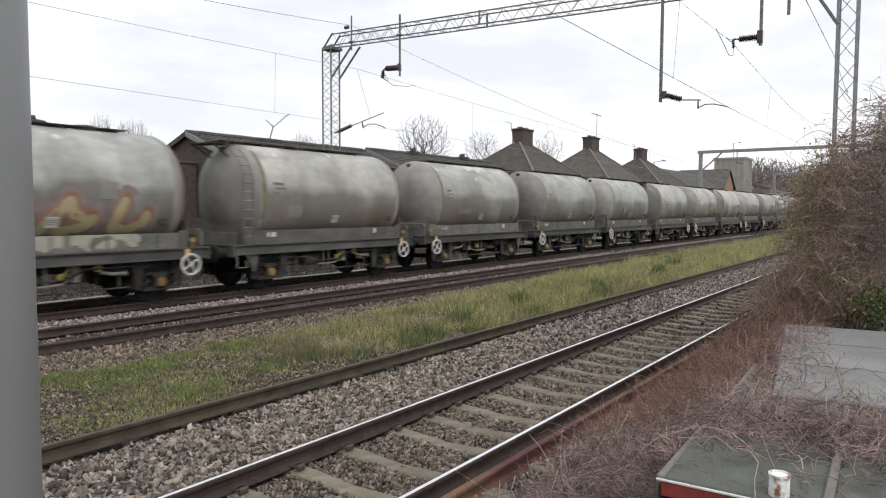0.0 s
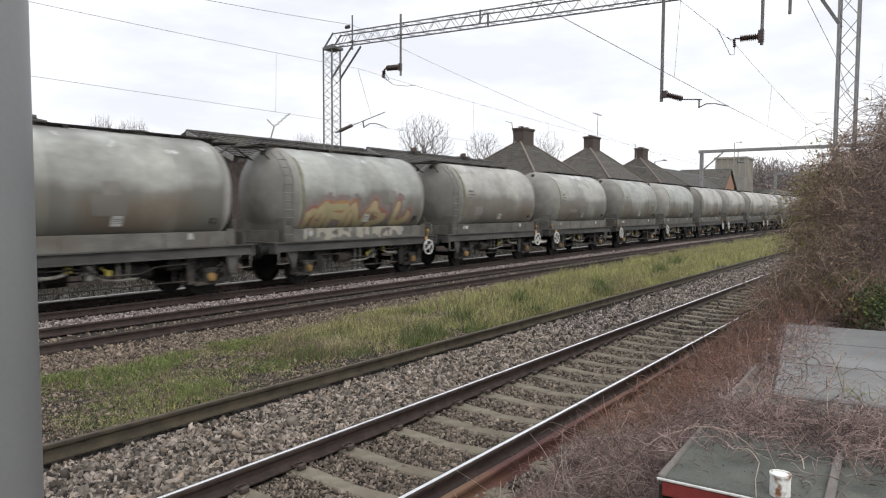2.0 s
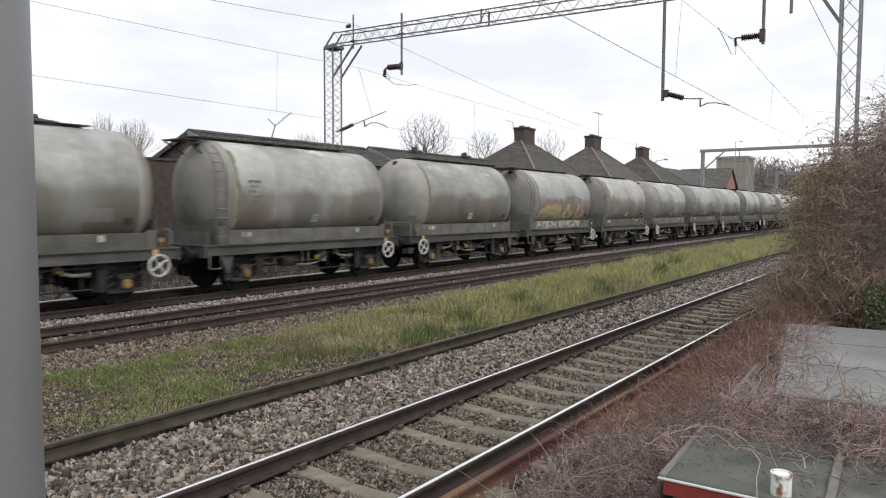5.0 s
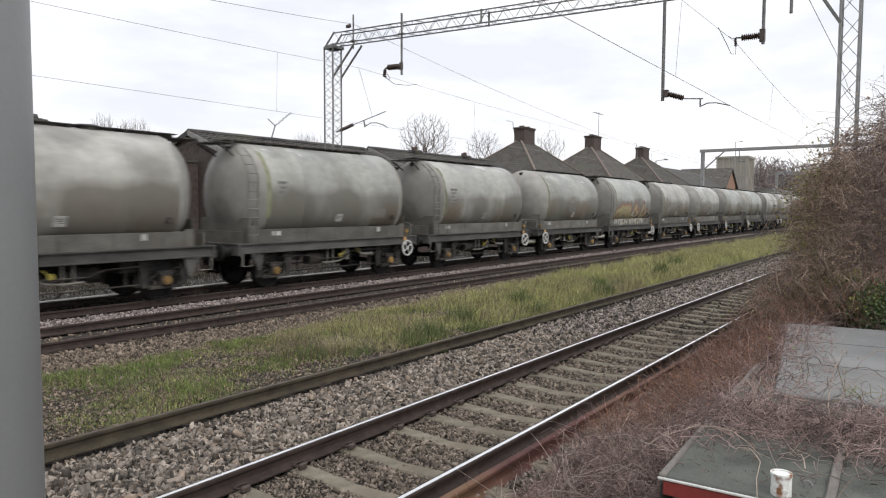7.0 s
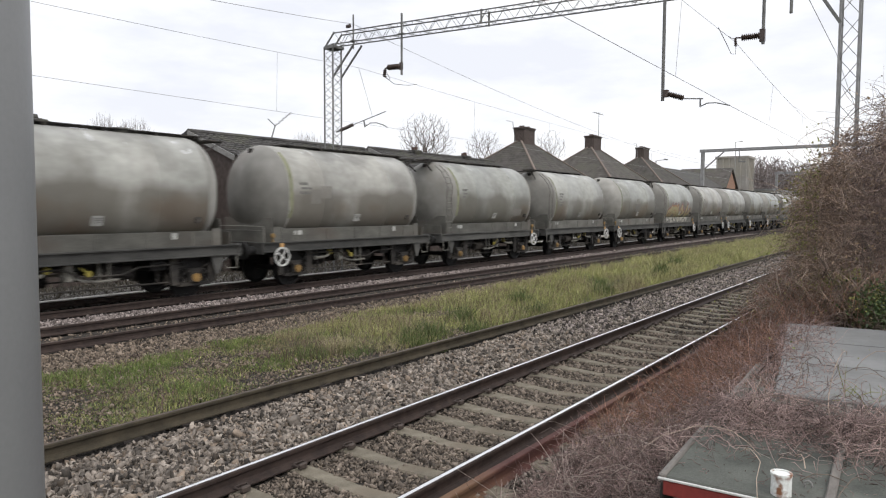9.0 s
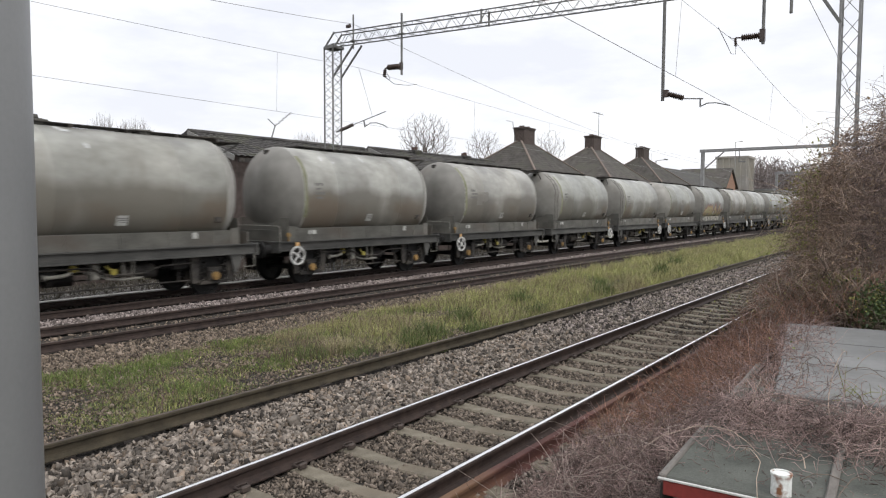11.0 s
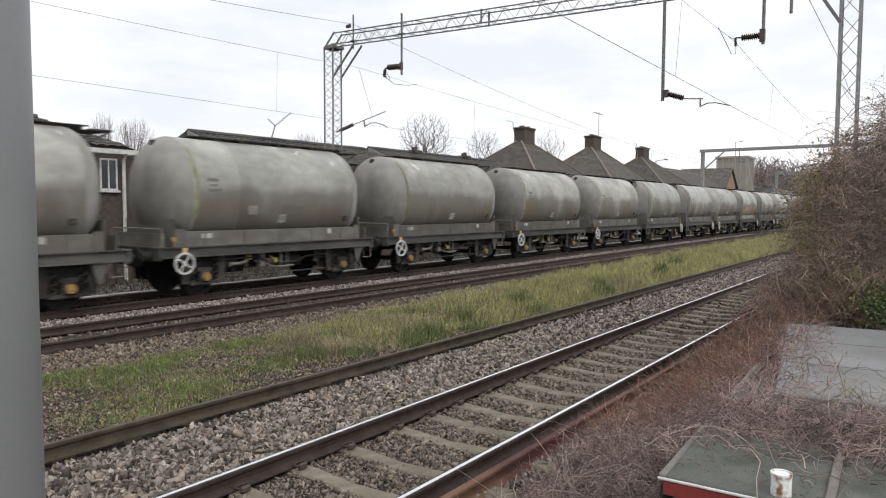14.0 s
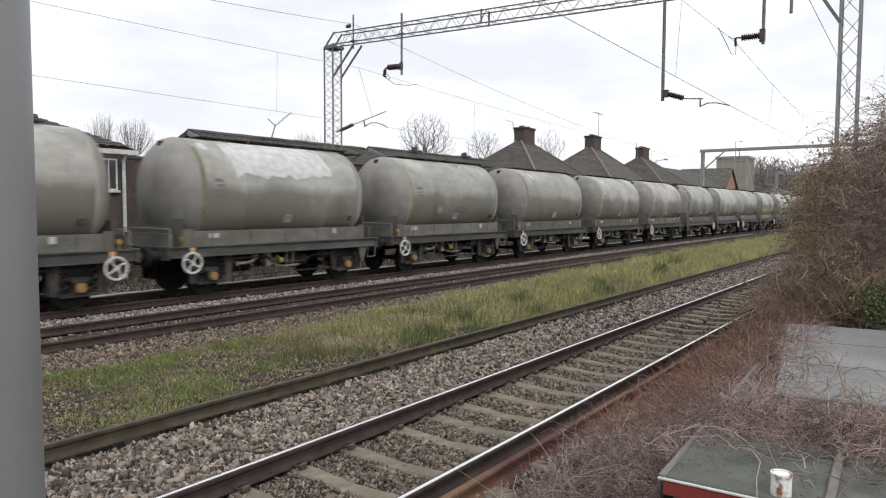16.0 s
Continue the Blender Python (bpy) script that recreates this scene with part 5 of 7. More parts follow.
bm = bmesh.new()
strut(bm, (21.6, 26.0, 5.42), (21.87, 26.0, 6.16), 0.045)
strut(bm, (21.44, 26.0, 6.42), (21.87, 26.0, 6.13), 0.035)
strut(bm, (21.87, 26.0, 6.13), (22.86, 26.0, 6.88), 0.028)
for k in range(4):
    strut(bm, (22.0 + 0.22 * k, 25.8, 6.24 + 0.167 * k), (22.0 + 0.22 * k, 26.2, 6.24 + 0.167 * k), 0.018)
part("tv_aerial", bm, GALV, b1)
for sx, sz in ((32.6, 6.0), (37.9, 6.0)):
    stack(b2, sx, 26.0, 5.2, sz - 0.28, 0.5, 0.45, 2, TILE_DARK)


def hipped_house(label, x, y, ridge, eave, hx, hy, top_len=1.2, wall=RENDER_WALL, aerial=True):
    h = thing("semi_detached_house", label, "house", "houses behind the line")
    box_w = made((x - hx + 0.4, x + hx - 0.4, y - hy + 0.4, y + hy - 0.4, -0.55, eave + 0.05))
    part("wall", box_w, wall, h)
    a = [(x - hx, y - hy, eave), (x + hx, y - hy, eave), (x + hx, y + hy, eave), (x - hx, y + hy, eave), (x - top_len / 2, y, ridge), (x + top_len / 2, y, ridge)]
    under = [(p[0], p[1], p[2] - 0.12) for p in a[:4]]
    raw("roof", a + under, [(0, 1, 5, 4), (1, 2, 5), (2, 3, 4, 5), (3, 0, 4), (0, 6, 7, 1), (1, 7, 8, 2), (2, 8, 9, 3), (3, 9, 6, 0), (9, 8, 7, 6)], TILE, h)
    # courses of tiles on the two slopes that face the line
    bm = bmesh.new()
    n = 22
    for k in range(1, n):
        u = k / n
        for p, q, r, s in ((a[0], a[1], a[4], a[5]), (a[3], a[0], a[4], a[4])):
            c, e = Vector(p).lerp(Vector(r), u), Vector(q).lerp(Vector(s), u)
            strut(bm, c + Vector((0, 0, 0.004)), e + Vector((0, 0, 0.004)), 0.05, 0.010)
    part("tile_coursing", bm, TILE, h)["kind"] = "stuff"
    for c, e in ((a[0], a[4]), (a[1], a[5]), (a[3], a[4]), (a[2], a[5]), (a[4], a[5])):
        bm = bmesh.new()
        strut(bm, Vector(c) + Vector((0, 0, 0.04)), Vector(e) + Vector((0, 0, 0.04)), 0.20, 0.12, sides=8)
        part("hip_tiles", bm, RIDGE, h)
    stack(h, x + 0.1, y, ridge - 0.9, ridge + 1.12, 2.0, 1.1, 4)
    part("gutter", made((x - hx, x + hx, y - hy - 0.1, y - hy, eave - 0.16, eave - 0.06)), PALE, h)
    for dx in (-3.9, -1.6, 1.6, 3.9):
        window(h, x + dx, y - hy + 0.4, eave - 1.7, 1.5, 1.25)
        window(h, x + dx, y - hy + 0.4, eave - 4.0, 1.7, 1.3)
    if aerial:
        bm = bmesh.new()
        strut(bm, (x + 1.6, y, ridge + 0.7), (x + 1.6, y, ridge + 3.95), 0.05)
        strut(bm, (x + 0.2, y, ridge + 3.85), (x + 2.9, y, ridge + 3.75), 0.04)
        for k in range(5):
            strut(bm, (x + 0.4 + 0.5 * k, y - 0.3, ridge + 3.82), (x + 0.4 + 0.5 * k, y + 0.3, ridge + 3.82), 0.025)
        part("tv_aerial", bm, GALV, h)
    else:
        bm = bmesh.new()
        strut(bm, (x - 1.6, y, ridge - 0.3), (x - 2.1, y, ridge + 1.5), 0.045)
        strut(bm, (x - 3.2, y, ridge + 1.5), (x - 2.0, y, ridge + 1.45), 0.035)
        part("tv_aerial", bm, GALV, h)
    return h


hipped_house("semi-detached house with grey-brown hipped roof and brick chimney", 56.6, 32, 8.62, 3.9, 7.0, 5.8, aerial=False)
hipped_house("semi-detached house with hipped roof, brick chimney and aerial", 72.2, 32, 9.2, 4.3, 7.0, 5.8)
hipped_house("semi-detached house with hipped roof and short brick chimney", 87.9, 32, 9.05, 4.5, 7.0, 5.8, aerial=False)
terrace = thing("gabled_house", "long house with a dark grey tiled roof", "house", "houses behind the line")
v, f = wall_prism(101, 121, 30, 38, -0.55, 5.8, 8.3, 34)
raw("wall", v, f, RENDER_WALL, terrace)
for ye in (29.6, 38.4):
    v = [(100.6, 34, 8.4), (121.2, 34, 8.4), (121.2, ye, 5.6), (100.6, ye, 5.6)]
    raw("roof", v + [(p[0], p[1], p[2] - 0.15) for p in v], [(0, 1, 2, 3), (7, 6, 5, 4), (0, 4, 5, 1), (1, 5, 6, 2), (2, 6, 7, 3), (3, 7, 4, 0)], TILE_DARK, terrace)
gable = thing("brick_gable_house", "house with an orange brick gable facing the line", "house", "houses behind the line")
raw("wall", [(122.2, 29.8, -0.55), (128.8, 29.8, -0.55), (128.8, 29.8, 6.4), (125.5, 29.8, 9.0), (122.2, 29.8, 6.4), (122.2, 38, -0.55), (128.8, 38, -0.55), (128.8, 38, 6.4), (125.5, 38, 9.0), (122.2, 38, 6.4)],
    [(0, 1, 2, 3, 4), (9, 8, 7, 6, 5), (0, 5, 6, 1), (1, 6, 7, 2), (4, 9, 5, 0)], BRICK_ORANGE, gable)
for xe in (121.3, 129.7):
    v = [(125.5, 29.5, 9.35), (125.5, 38.3, 9.35), (xe, 38.3, 5.9), (xe, 29.5, 5.9)]
    raw("roof", v + [(p[0], p[1], p[2] - 0.18) for p in v], [(0, 1, 2, 3), (7, 6, 5, 4), (0, 4, 5, 1), (1, 5, 6, 2), (2, 6, 7, 3), (3, 7, 4, 0)], TILE, gable)

tower = thing("concrete_tower", "grey-brown stained concrete tower with vertical ribs", "building")
part("wall", made((205, 213, 44.5, 52.7, -0.55, 16.6)), TOWER, tower)
for k in range(6):
    part("rib", made((205 + 1.5 * k, 205.4 + 1.5 * k, 44.2, 44.498, -0.55, 16.6)), TOWER, tower)
    part("rib", made((204.7, 204.998, 44.5 + 1.56 * k, 44.9 + 1.56 * k, -0.55, 16.6)), TOWER, tower)
part("parapet", made((204.6, 213.4, 44.1, 53.1, 16.6, 17.1)), TOWER, tower)
shed = thing("white_warehouse", "pale grey low warehouse beyond the houses", "building")
part("wall", made((215, 262, 40, 60, -0.55, 7.5)), RENDER_WALL, shed)
part("roof", made((214.5, 262.5, 39.5, 60.5, 7.5, 8.1)), FELT_PALE, shed)


def street_lamp(x, y, h):
    s = thing("street_lamp", "tall thin grey street lamp", "street lamp", "street lamps")
    part("post", strut(bmesh.new(), (x, y, -0.55), (x, y, h), 0.16, sides=8), GALV, s)
    part("arm", strut(bmesh.new(), (x, y, h), (x + 1.8, y - 0.8, h + 0.25), 0.09, sides=6), GALV, s)
    part("lantern", made((x + 1.4, x + 2.4, y - 1.1, y - 0.7, h + 0.2, h + 0.38), bevel=0.05), GALV, s)


street_lamp(172, 40, 18.0)
street_lamp(105, 36, 9.6)


# ---- bare trees ----
def strands(name, pts, rad, mat, parent=None, sides=3):
    """Many bent tapered stems as one mesh: pts (n, k, 3), rad (n, k)."""
    pts, rad = np.asarray(pts, float), np.asarray(rad, float)
    n, k, _ = pts.shape
    t = np.gradient(pts, axis=1)
    t /= np.linalg.norm(t, axis=2, keepdims=True) + 1e-9
    ref = np.where(np.abs(t[..., 2:3]) < 0.9, np.array([0, 0, 1.0]), np.array([1.0, 0, 0]))
    r = np.cross(t, ref)
    r /= np.linalg.norm(r, axis=2, keepdims=True) + 1e-9
    u = np.cross(r, t)
    ang = 2 * np.pi * np.arange(sides) / sides
    ring = pts[:, :, None] + rad[:, :, None, None] * (r[:, :, None] * np.cos(ang)[:, None] + u[:, :, None] * np.sin(ang)[:, None])
    verts = ring.reshape(-1, 3)
    base = (np.arange(n)[:, None, None] * k + np.arange(k - 1)[None, :, None]) * sides
    a = np.arange(sides)[None, None]
    b = (a + 1) % sides
    faces = np.stack([base + a, base + b, base + sides + b, base + sides + a], -1).reshape(-1, 4)
    me = bpy.data.meshes.new(name)
    me.vertices.add(len(verts))
    me.vertices.foreach_set("co", verts.ravel())
    me.loops.add(faces.size)
    me.loops.foreach_set("vertex_index", faces.ravel())
    me.polygons.add(len(faces))
    me.polygons.foreach_set("loop_start", np.arange(0, faces.size, 4))
    me.polygons.foreach_set("loop_total", np.full(len(faces), 4))
    me.update(calc_edges=True)
    me.materials.append(mat)
    ob = new(name, me)
    if parent:
        ob.parent = parent
    return ob


def arcs(rng, start, heading, length, droop, wiggle, k=5):
    """Bent lines from start points along headings that droop and wander."""
    n = len(start)
    p = np.zeros((n, k, 3))
    p[:, 0] = start
    d = heading / (np.linalg.norm(heading, axis=1, keepdims=True) + 1e-9)
    for i in range(1, k):
        d = d + rng.normal(0, wiggle, (n, 3)) - np.array([0, 0, 1.0]) * (droop[:, None] / k)
        d /= np.linalg.norm(d, axis=1, keepdims=True)
        p[:, i] = p[:, i - 1] + d * (length[:, None] / (k - 1))
    return p


def bare_tree(x, y, top, wide, tall, seed, label, mat=BARK, tips=420, thin=0.010, rise=0.35, base=-0.55):
    """A leafless tree: a trunk, then branches that reach out one by one to tips spread through an egg-shaped crown."""
    rng = np.random.default_rng(seed)
    tr = thing("bare_tree", label, "tree", "bare trees")
    mid = np.array([x, y, top - tall / 2])
    half = np.array([wide / 2, wide / 2, tall / 2])
    q = rng.normal(0, 1, (tips, 3))
    q /= np.linalg.norm(q, axis=1, keepdims=True)
    lump = np.array([1 + 0.30 * noise.noise((a * 2.2 + seed, b * 2.2, c * 2.2)) for a, b, c in q])
    ends = mid + q * half * (rng.random((tips, 1)) ** 0.38) * lump[:, None]
    foot = mid - np.array([0, 0, tall * 0.46])
    ends = ends[np.argsort(np.linalg.norm((ends - foot) / half, axis=1))]
    nodes = [np.array([x, y, base]), np.array([x + 0.05 * wide * rng.normal(), y, (base + foot[2]) / 2]), foot, foot + np.array([0, 0, tall * 0.12])]
    parent = [-1, 0, 1, 2]
    for e in ends:
        pts = np.array(nodes[2:])
        gap = np.linalg.norm(pts - e, axis=1)
        steep = (pts[:, 2] - e[2]) / (gap + 1e-6)
        i = int(np.argmin(gap * (1 + rise * np.clip(steep + 0.75, 0, 1.75)) + 0.42 * np.linalg.norm(pts - foot, axis=1))) + 2
        a = nodes[i]
        span = np.linalg.norm(e - a)
        k = max(2, int(span / (0.085 * wide)))
        bend = rng.normal(0, 0.025, 3) * span - np.array([0, 0, 0.03 * span])
        for j in range(1, k + 1):
            f = j / k
            nodes.append(a + (e - a) * f + bend * 4 * f * (1 - f) + rng.normal(0, 0.0025, 3) * wide)
            parent.append(i if j == 1 else len(nodes) - 2)
    nodes = np.array(nodes)
    load = np.zeros(len(nodes))
    kids = set(parent)
    for i in range(len(nodes) - 1, 0, -1):
        if i not in kids:
            load[i] += 1
        load[parent[i]] += load[i]
    r = np.maximum(thin * load ** 0.50, thin)
    seg = [(parent[i], i) for i in range(1, len(nodes))]
    for name, bunch in (("trunk", [k for k in seg if load[k[1]] > 14]), ("crown", [k for k in seg if load[k[1]] <= 14])):
        limb = strands(name, [(nodes[a], nodes[b]) for a, b in bunch], [(max(r[b], min(r[a], r[b] * 1.3)), r[b]) for a, b in bunch], mat, tr, 6 if name == "trunk" else 3)
        if name == "crown":
            limb["kind"] = "stuff"
    return tr


bare_tree(64.8, 50, 13.7, 6.8, 6.6, 4, "bare broad-crowned tree behind the roofs", tips=1000, thin=0.0135)
bare_tree(77.6, 50, 12.75, 5.4, 5.2, 9, "bare tree between two houses", tips=640, thin=0.0115)
bare_tree(96.0, 50, 14.5, 6.0, 5.6, 18, "bare tree behind the chimneys", tips=500, thin=0.013)


def pollard(x, y, head, top, wide, seed, label, shoots=64):
    """A pollarded tree: a trunk, a knuckled head, and a fan of straight thin shoots with side twigs."""
    rng_ = np.random.default_rng(seed)
    tr = thing("pollard_tree", label, "tree", "bare trees")
    strands("trunk", [[(x, y, -0.55), (x + 0.1, y, head * 0.5), (x, y, head)]], [[0.26, 0.20, 0.17]], BARK, tr, 8)
    out = rng_.normal(0, 0.58, (shoots, 2)).clip(-1.05, 1.05)
    tip = np.stack([x + out[:, 0] * wide / 2, y + out[:, 1] * wide / 2, head + (top - head) * (1 - 0.42 * (out ** 2).sum(1).clip(0, 1.4)) * rng_.uniform(0.72, 1.0, shoots)], -1)
    foot = np.stack([x + out[:, 0] * 0.35, y + out[:, 1] * 0.35, head + rng_.uniform(-0.15, 0.1, shoots)], -1)
    u = np.linspace(0, 1, 6)[None, :, None]
    bow = np.zeros((shoots, 1, 3))
    bow[:, 0, 0], bow[:, 0, 1] = out[:, 0] * 0.35, out[:, 1] * 0.35
    line = foot[:, None] * (1 - u) + tip[:, None] * u + bow * 4 * u * (1 - u) * 0.6 + rng_.normal(0, 0.012, (shoots, 6, 3))
    strands("shoot_fan", line, 0.013 * rng_.uniform(0.7, 1.3, (shoots, 1)) * np.linspace(1.3, 0.45, 6)[None], BARK_HAZED, tr)["kind"] = "stuff"
    side = line[:, 2:5].reshape(-1, 3)
    d = rng_.normal(0, 0.30, side.shape)
    d[:, 2] = rng_.uniform(0.4, 1.0, len(side))
    tw = arcs(rng_, side, d, rng_.uniform(0.3, 0.8, len(side)), np.zeros(len(side)), 0.08, 4)
    strands("side_twigs", tw, 0.0085 * np.linspace(1, 0.5, 4)[None] * np.ones((len(side), 1)), BARK_HAZED, tr)["kind"] = "stuff"
    return tr


pollard(26.0, 50, 6.2, 9.25, 2.5, 21, "bare pollard with a fan of thin shoots")
pollard(28.5, 50.3, 6.2, 9.45, 3.2, 13, "bare pollard with a broad fan of thin shoots", 84)
pollard(45.2, 50, 6.6, 9.75, 3.2, 15, "bare pollard behind the gantry mast")
pollard(47.4, 51, 6.6, 10.0, 3.4, 16, "bare pollard behind the gantry mast")
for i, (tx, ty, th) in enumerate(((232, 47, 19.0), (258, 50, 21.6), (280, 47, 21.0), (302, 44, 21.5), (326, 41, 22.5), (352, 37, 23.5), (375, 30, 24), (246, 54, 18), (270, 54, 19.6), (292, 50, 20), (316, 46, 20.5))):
    bare_tree(tx, ty, th, 15.0 if i < 7 else 12.0, 14.0, 30 + i, "pale bare tree in the distance", BARK_HAZED, 800, 0.070)

# ---- the near side: post, hut, brambles, hedge ----
post = thing("steel_post", "smooth grey painted steel post close by", "post")
pd = Vector((0.4043, 0.9146, 0)).normalized()
pc = Matrix.Rotation(radians(6.72), 3, "Z") @ pd * 1.15
bm = bmesh.new()
disc(bm, (pc.x, pc.y, -0.55), "z", 0.118, 6.0, 48)
part("shaft", bm, POST, post, smooth=True)
bm = bmesh.new()
disc(bm, (pc.x, pc.y, -0.55), "z", 0.20, 0.04, 24)
part("base_plate", bm, GALV, post)

hut = thing("trackside_hut", "low flat-roofed hut with felt roof and red fascia", "hut", at=(3.167, 1.045, 0))
hut.rotation_euler.z = radians(2.8)


def on_hut(x0, x1, y0, y1, z0, z1):
    """A box's sides measured from the hut's corner."""
    return x0 - 3.167, x1 - 3.167, y0 - 1.045, y1 - 1.045, z0, z1


part("wall", made(on_hut(3.31, 8.2, -2.2, 0.90, -0.55, 0.86)), BRICK, hut)
part("roof_deck", made(on_hut(3.196, 6.0, -2.4, 1.02, 0.90, 0.985), bevel=0.008), FELT, hut, "grey-green felted roof")
sheet = part("roof_sheet", made((0.0, 3.15, -3.2, 0.0, 0.90, 1.03), bevel=0.012), FELT_PALE, hut, "pale grey roof sheet")
sheet.matrix_basis = pose(1.78, -0.27, 0, 0, 0, 5.0)
for x in (1.05, 2.1):
    part("sheet_seam", made((x, x + 0.03, -3.1, -0.02, 1.0305, 1.035)), FELT_PALE, sheet)
for x, y, w_, d_ in ((0.5, -0.9, 0.5, 0.35), (1.5, -1.2, 0.7, 0.6)):
    part("sheet_patch", made((x, x + w_, y - d_, y, 1.0305, 1.033)), FELT_PALE, sheet)
part("fascia", made(on_hut(3.175, 3.194, -2.4, 1.02, 0.898, 0.968), bevel=0.004), RED_BOARD, hut, "dark red painted fascia board")
part("fascia", made(on_hut(3.20, 8.2, 1.022, 1.04, 0.80, 0.94), bevel=0.004), UNDER, hut)
part("edge_trim", made(on_hut(3.168, 3.183, -2.4, 1.044, 0.971, 0.981), bevel=0.002), WHITE_PAINT, hut, "thin white edge strip")
part("edge_trim", made(on_hut(3.184, 6.0, 1.010, 1.044, 0.970, 0.996), bevel=0.006), BATTEN, hut)
for y in (0.335, -0.68):
    part("batten", made(on_hut(3.20, 5.0, y - 0.020, y + 0.020, 0.986, 1.006), bevel=0.006), BATTEN, hut, "weathered wooden batten")
bm = bmesh.new()
disc(bm, (0.102, -0.520, 0.985), "z", 0.043, 0.088, 24)
disc(bm, (0.102, -0.520, 1.073), "z", 0.046, 0.012, 24, 0.036)
vent = part("vent_pipe", bm, VENT, hut, "chipped white vent pipe stub")
part("lid", disc(bmesh.new(), (0.102, -0.520, 1.0735), "z", 0.0355, 0.007, 24), LID, vent, "white lid")
bm = bmesh.new()
tube(bm, [(0.235, -0.615 + 0.016 * math.cos(a), 1.004 + 0.018 * math.sin(a)) for a in [k * 0.5 - 0.8 for k in range(10)]], 0.005, 6)
part("hook", bm, LEAD, hut, "small curved metal hook")


# ---- vegetation and loose stone ----
def bed_height(y):
    return np.interp(y, [s[0] for s in section], [s[1] for s in section])


def quads(name, verts, mat, parent=None):
    """A mesh of free quads: verts (n, 4, 3)."""
    n = len(verts)
    me = bpy.data.meshes.new(name)
    me.vertices.add(n * 4)
    me.vertices.foreach_set("co", np.asarray(verts, float).ravel())
    me.loops.add(n * 4)
    me.loops.foreach_set("vertex_index", np.arange(n * 4))
    me.polygons.add(n)
    me.polygons.foreach_set("loop_start", np.arange(0, n * 4, 4))
    me.polygons.foreach_set("loop_total", np.full(n, 4))
    me.update(calc_edges=True)
    me.materials.append(mat)
    ob = new(name, me)
    if parent:
        ob.parent = parent
    return ob


def leaves(name, centres, size, mat, rng, parent=None):
    n = len(centres)
    a = rng.normal(0, 1, (n, 3))
    a /= np.linalg.norm(a, axis=1, keepdims=True)
    b = np.cross(a, rng.normal(0, 1, (n, 3)))
    b /= np.linalg.norm(b, axis=1, keepdims=True)
    s = size * rng.uniform(0.6, 1.4, (n, 1))
    c = np.asarray(centres)
    bend = np.cross(a, b) * s * 0.25
    return quads(name, np.stack([c - a * s, c + b * s * 0.55 + bend, c + a * s, c - b * s * 0.55 + bend], 1), mat, parent)


def mound(x, y):
    """Height of the bramble bank between the near track and the hut."""
    side = np.interp(y, [0.95, 1.2, 1.7, 2.4, 2.95], [0.72, 0.62, 0.35, 0.02, -0.2])
    rise = np.interp(x, [3.0, 4.5, 7.0, 9.0, 12.0, 16.0], [-0.25, -0.05, 0.08, 0.30, 0.42, 0.5])
    lump = np.array([0.16 * noise.noise((a * 0.9, b * 1.1, 5.0)) + 0.08 * noise.noise((a * 2.6, b * 2.6, 9.0)) for a, b in zip(np.ravel(x), np.ravel(y))]).reshape(np.shape(x))
    return side + rise * np.clip((2.95 - y) / 1.0, 0, 1) + lump


gx, gy = np.meshgrid(np.linspace(2.6, 30, 120), np.linspace(0.92, 3.02, 22), indexing="ij")
gz = mound(gx, gy) - 0.10
gz[:, -1] = -0.35
bank = raw("bramble_bank", np.stack([gx, gy, gz], -1).reshape(-1, 3).tolist(), [(i * 22 + j, (i + 1) * 22 + j, (i + 1) * 22 + j + 1, i * 22 + j + 1) for i in range(119) for j in range(21)],
           material("leaf_litter", (0.035, 0.028, 0.025), (0.12, 0.098, 0.088), 9, 0.95, bump=1.0, fine=60, depth=0.04), smooth=True)
tagged(bank, "bank of dark leaf litter under dead brambles", "bank", kind="structure")

rng = np.random.default_rng(7)


def bank_points(n, x0, x1, y0=1.0, y1=2.95, bias=1.0):
    x = x0 + (x1 - x0) * rng.random(n) ** bias
    y = rng.uniform(y0, y1, n)
    keep = ((y > 1.45) | (x < 4.9) | (rng.random(n) < 0.35)) & (y < np.interp(x, [2.7, 3.6, 5.0, 8.0, 11.0], [2.45, 2.65, 2.85, 2.95, 3.0]) - 0.15 * rng.random(n) ** 2 + 0.05 * np.sin(x * 2.1))
    x, y = x[keep], y[keep]
    return np.stack([x, y, mound(x, y) - 0.05], -1)


def canes(label, n, x0, x1, mat, length, radius, up=0.9, y0=1.0, y1=2.95, bias=1.0, points=None, curl=0.30):
    s = bank_points(n, x0, x1, y0, y1, bias) if points is None else points
    m = len(s)
    h = rng.normal(0, 1, (m, 3))
    h[:, 2] = np.abs(h[:, 2]) * up + 0.15
    ln = length * rng.uniform(0.4, 1.5, m)
    p = arcs(rng, s, h, ln, rng.uniform(0.3, 3.4, m), curl)
    r = radius * rng.uniform(0.6, 1.4, (m, 1)) * np.linspace(1.0, 0.45, 5)[None]
    ob = strands("bramble_canes", p, r, mat)
    return tagged(ob, label, "brambles", kind="stuff")


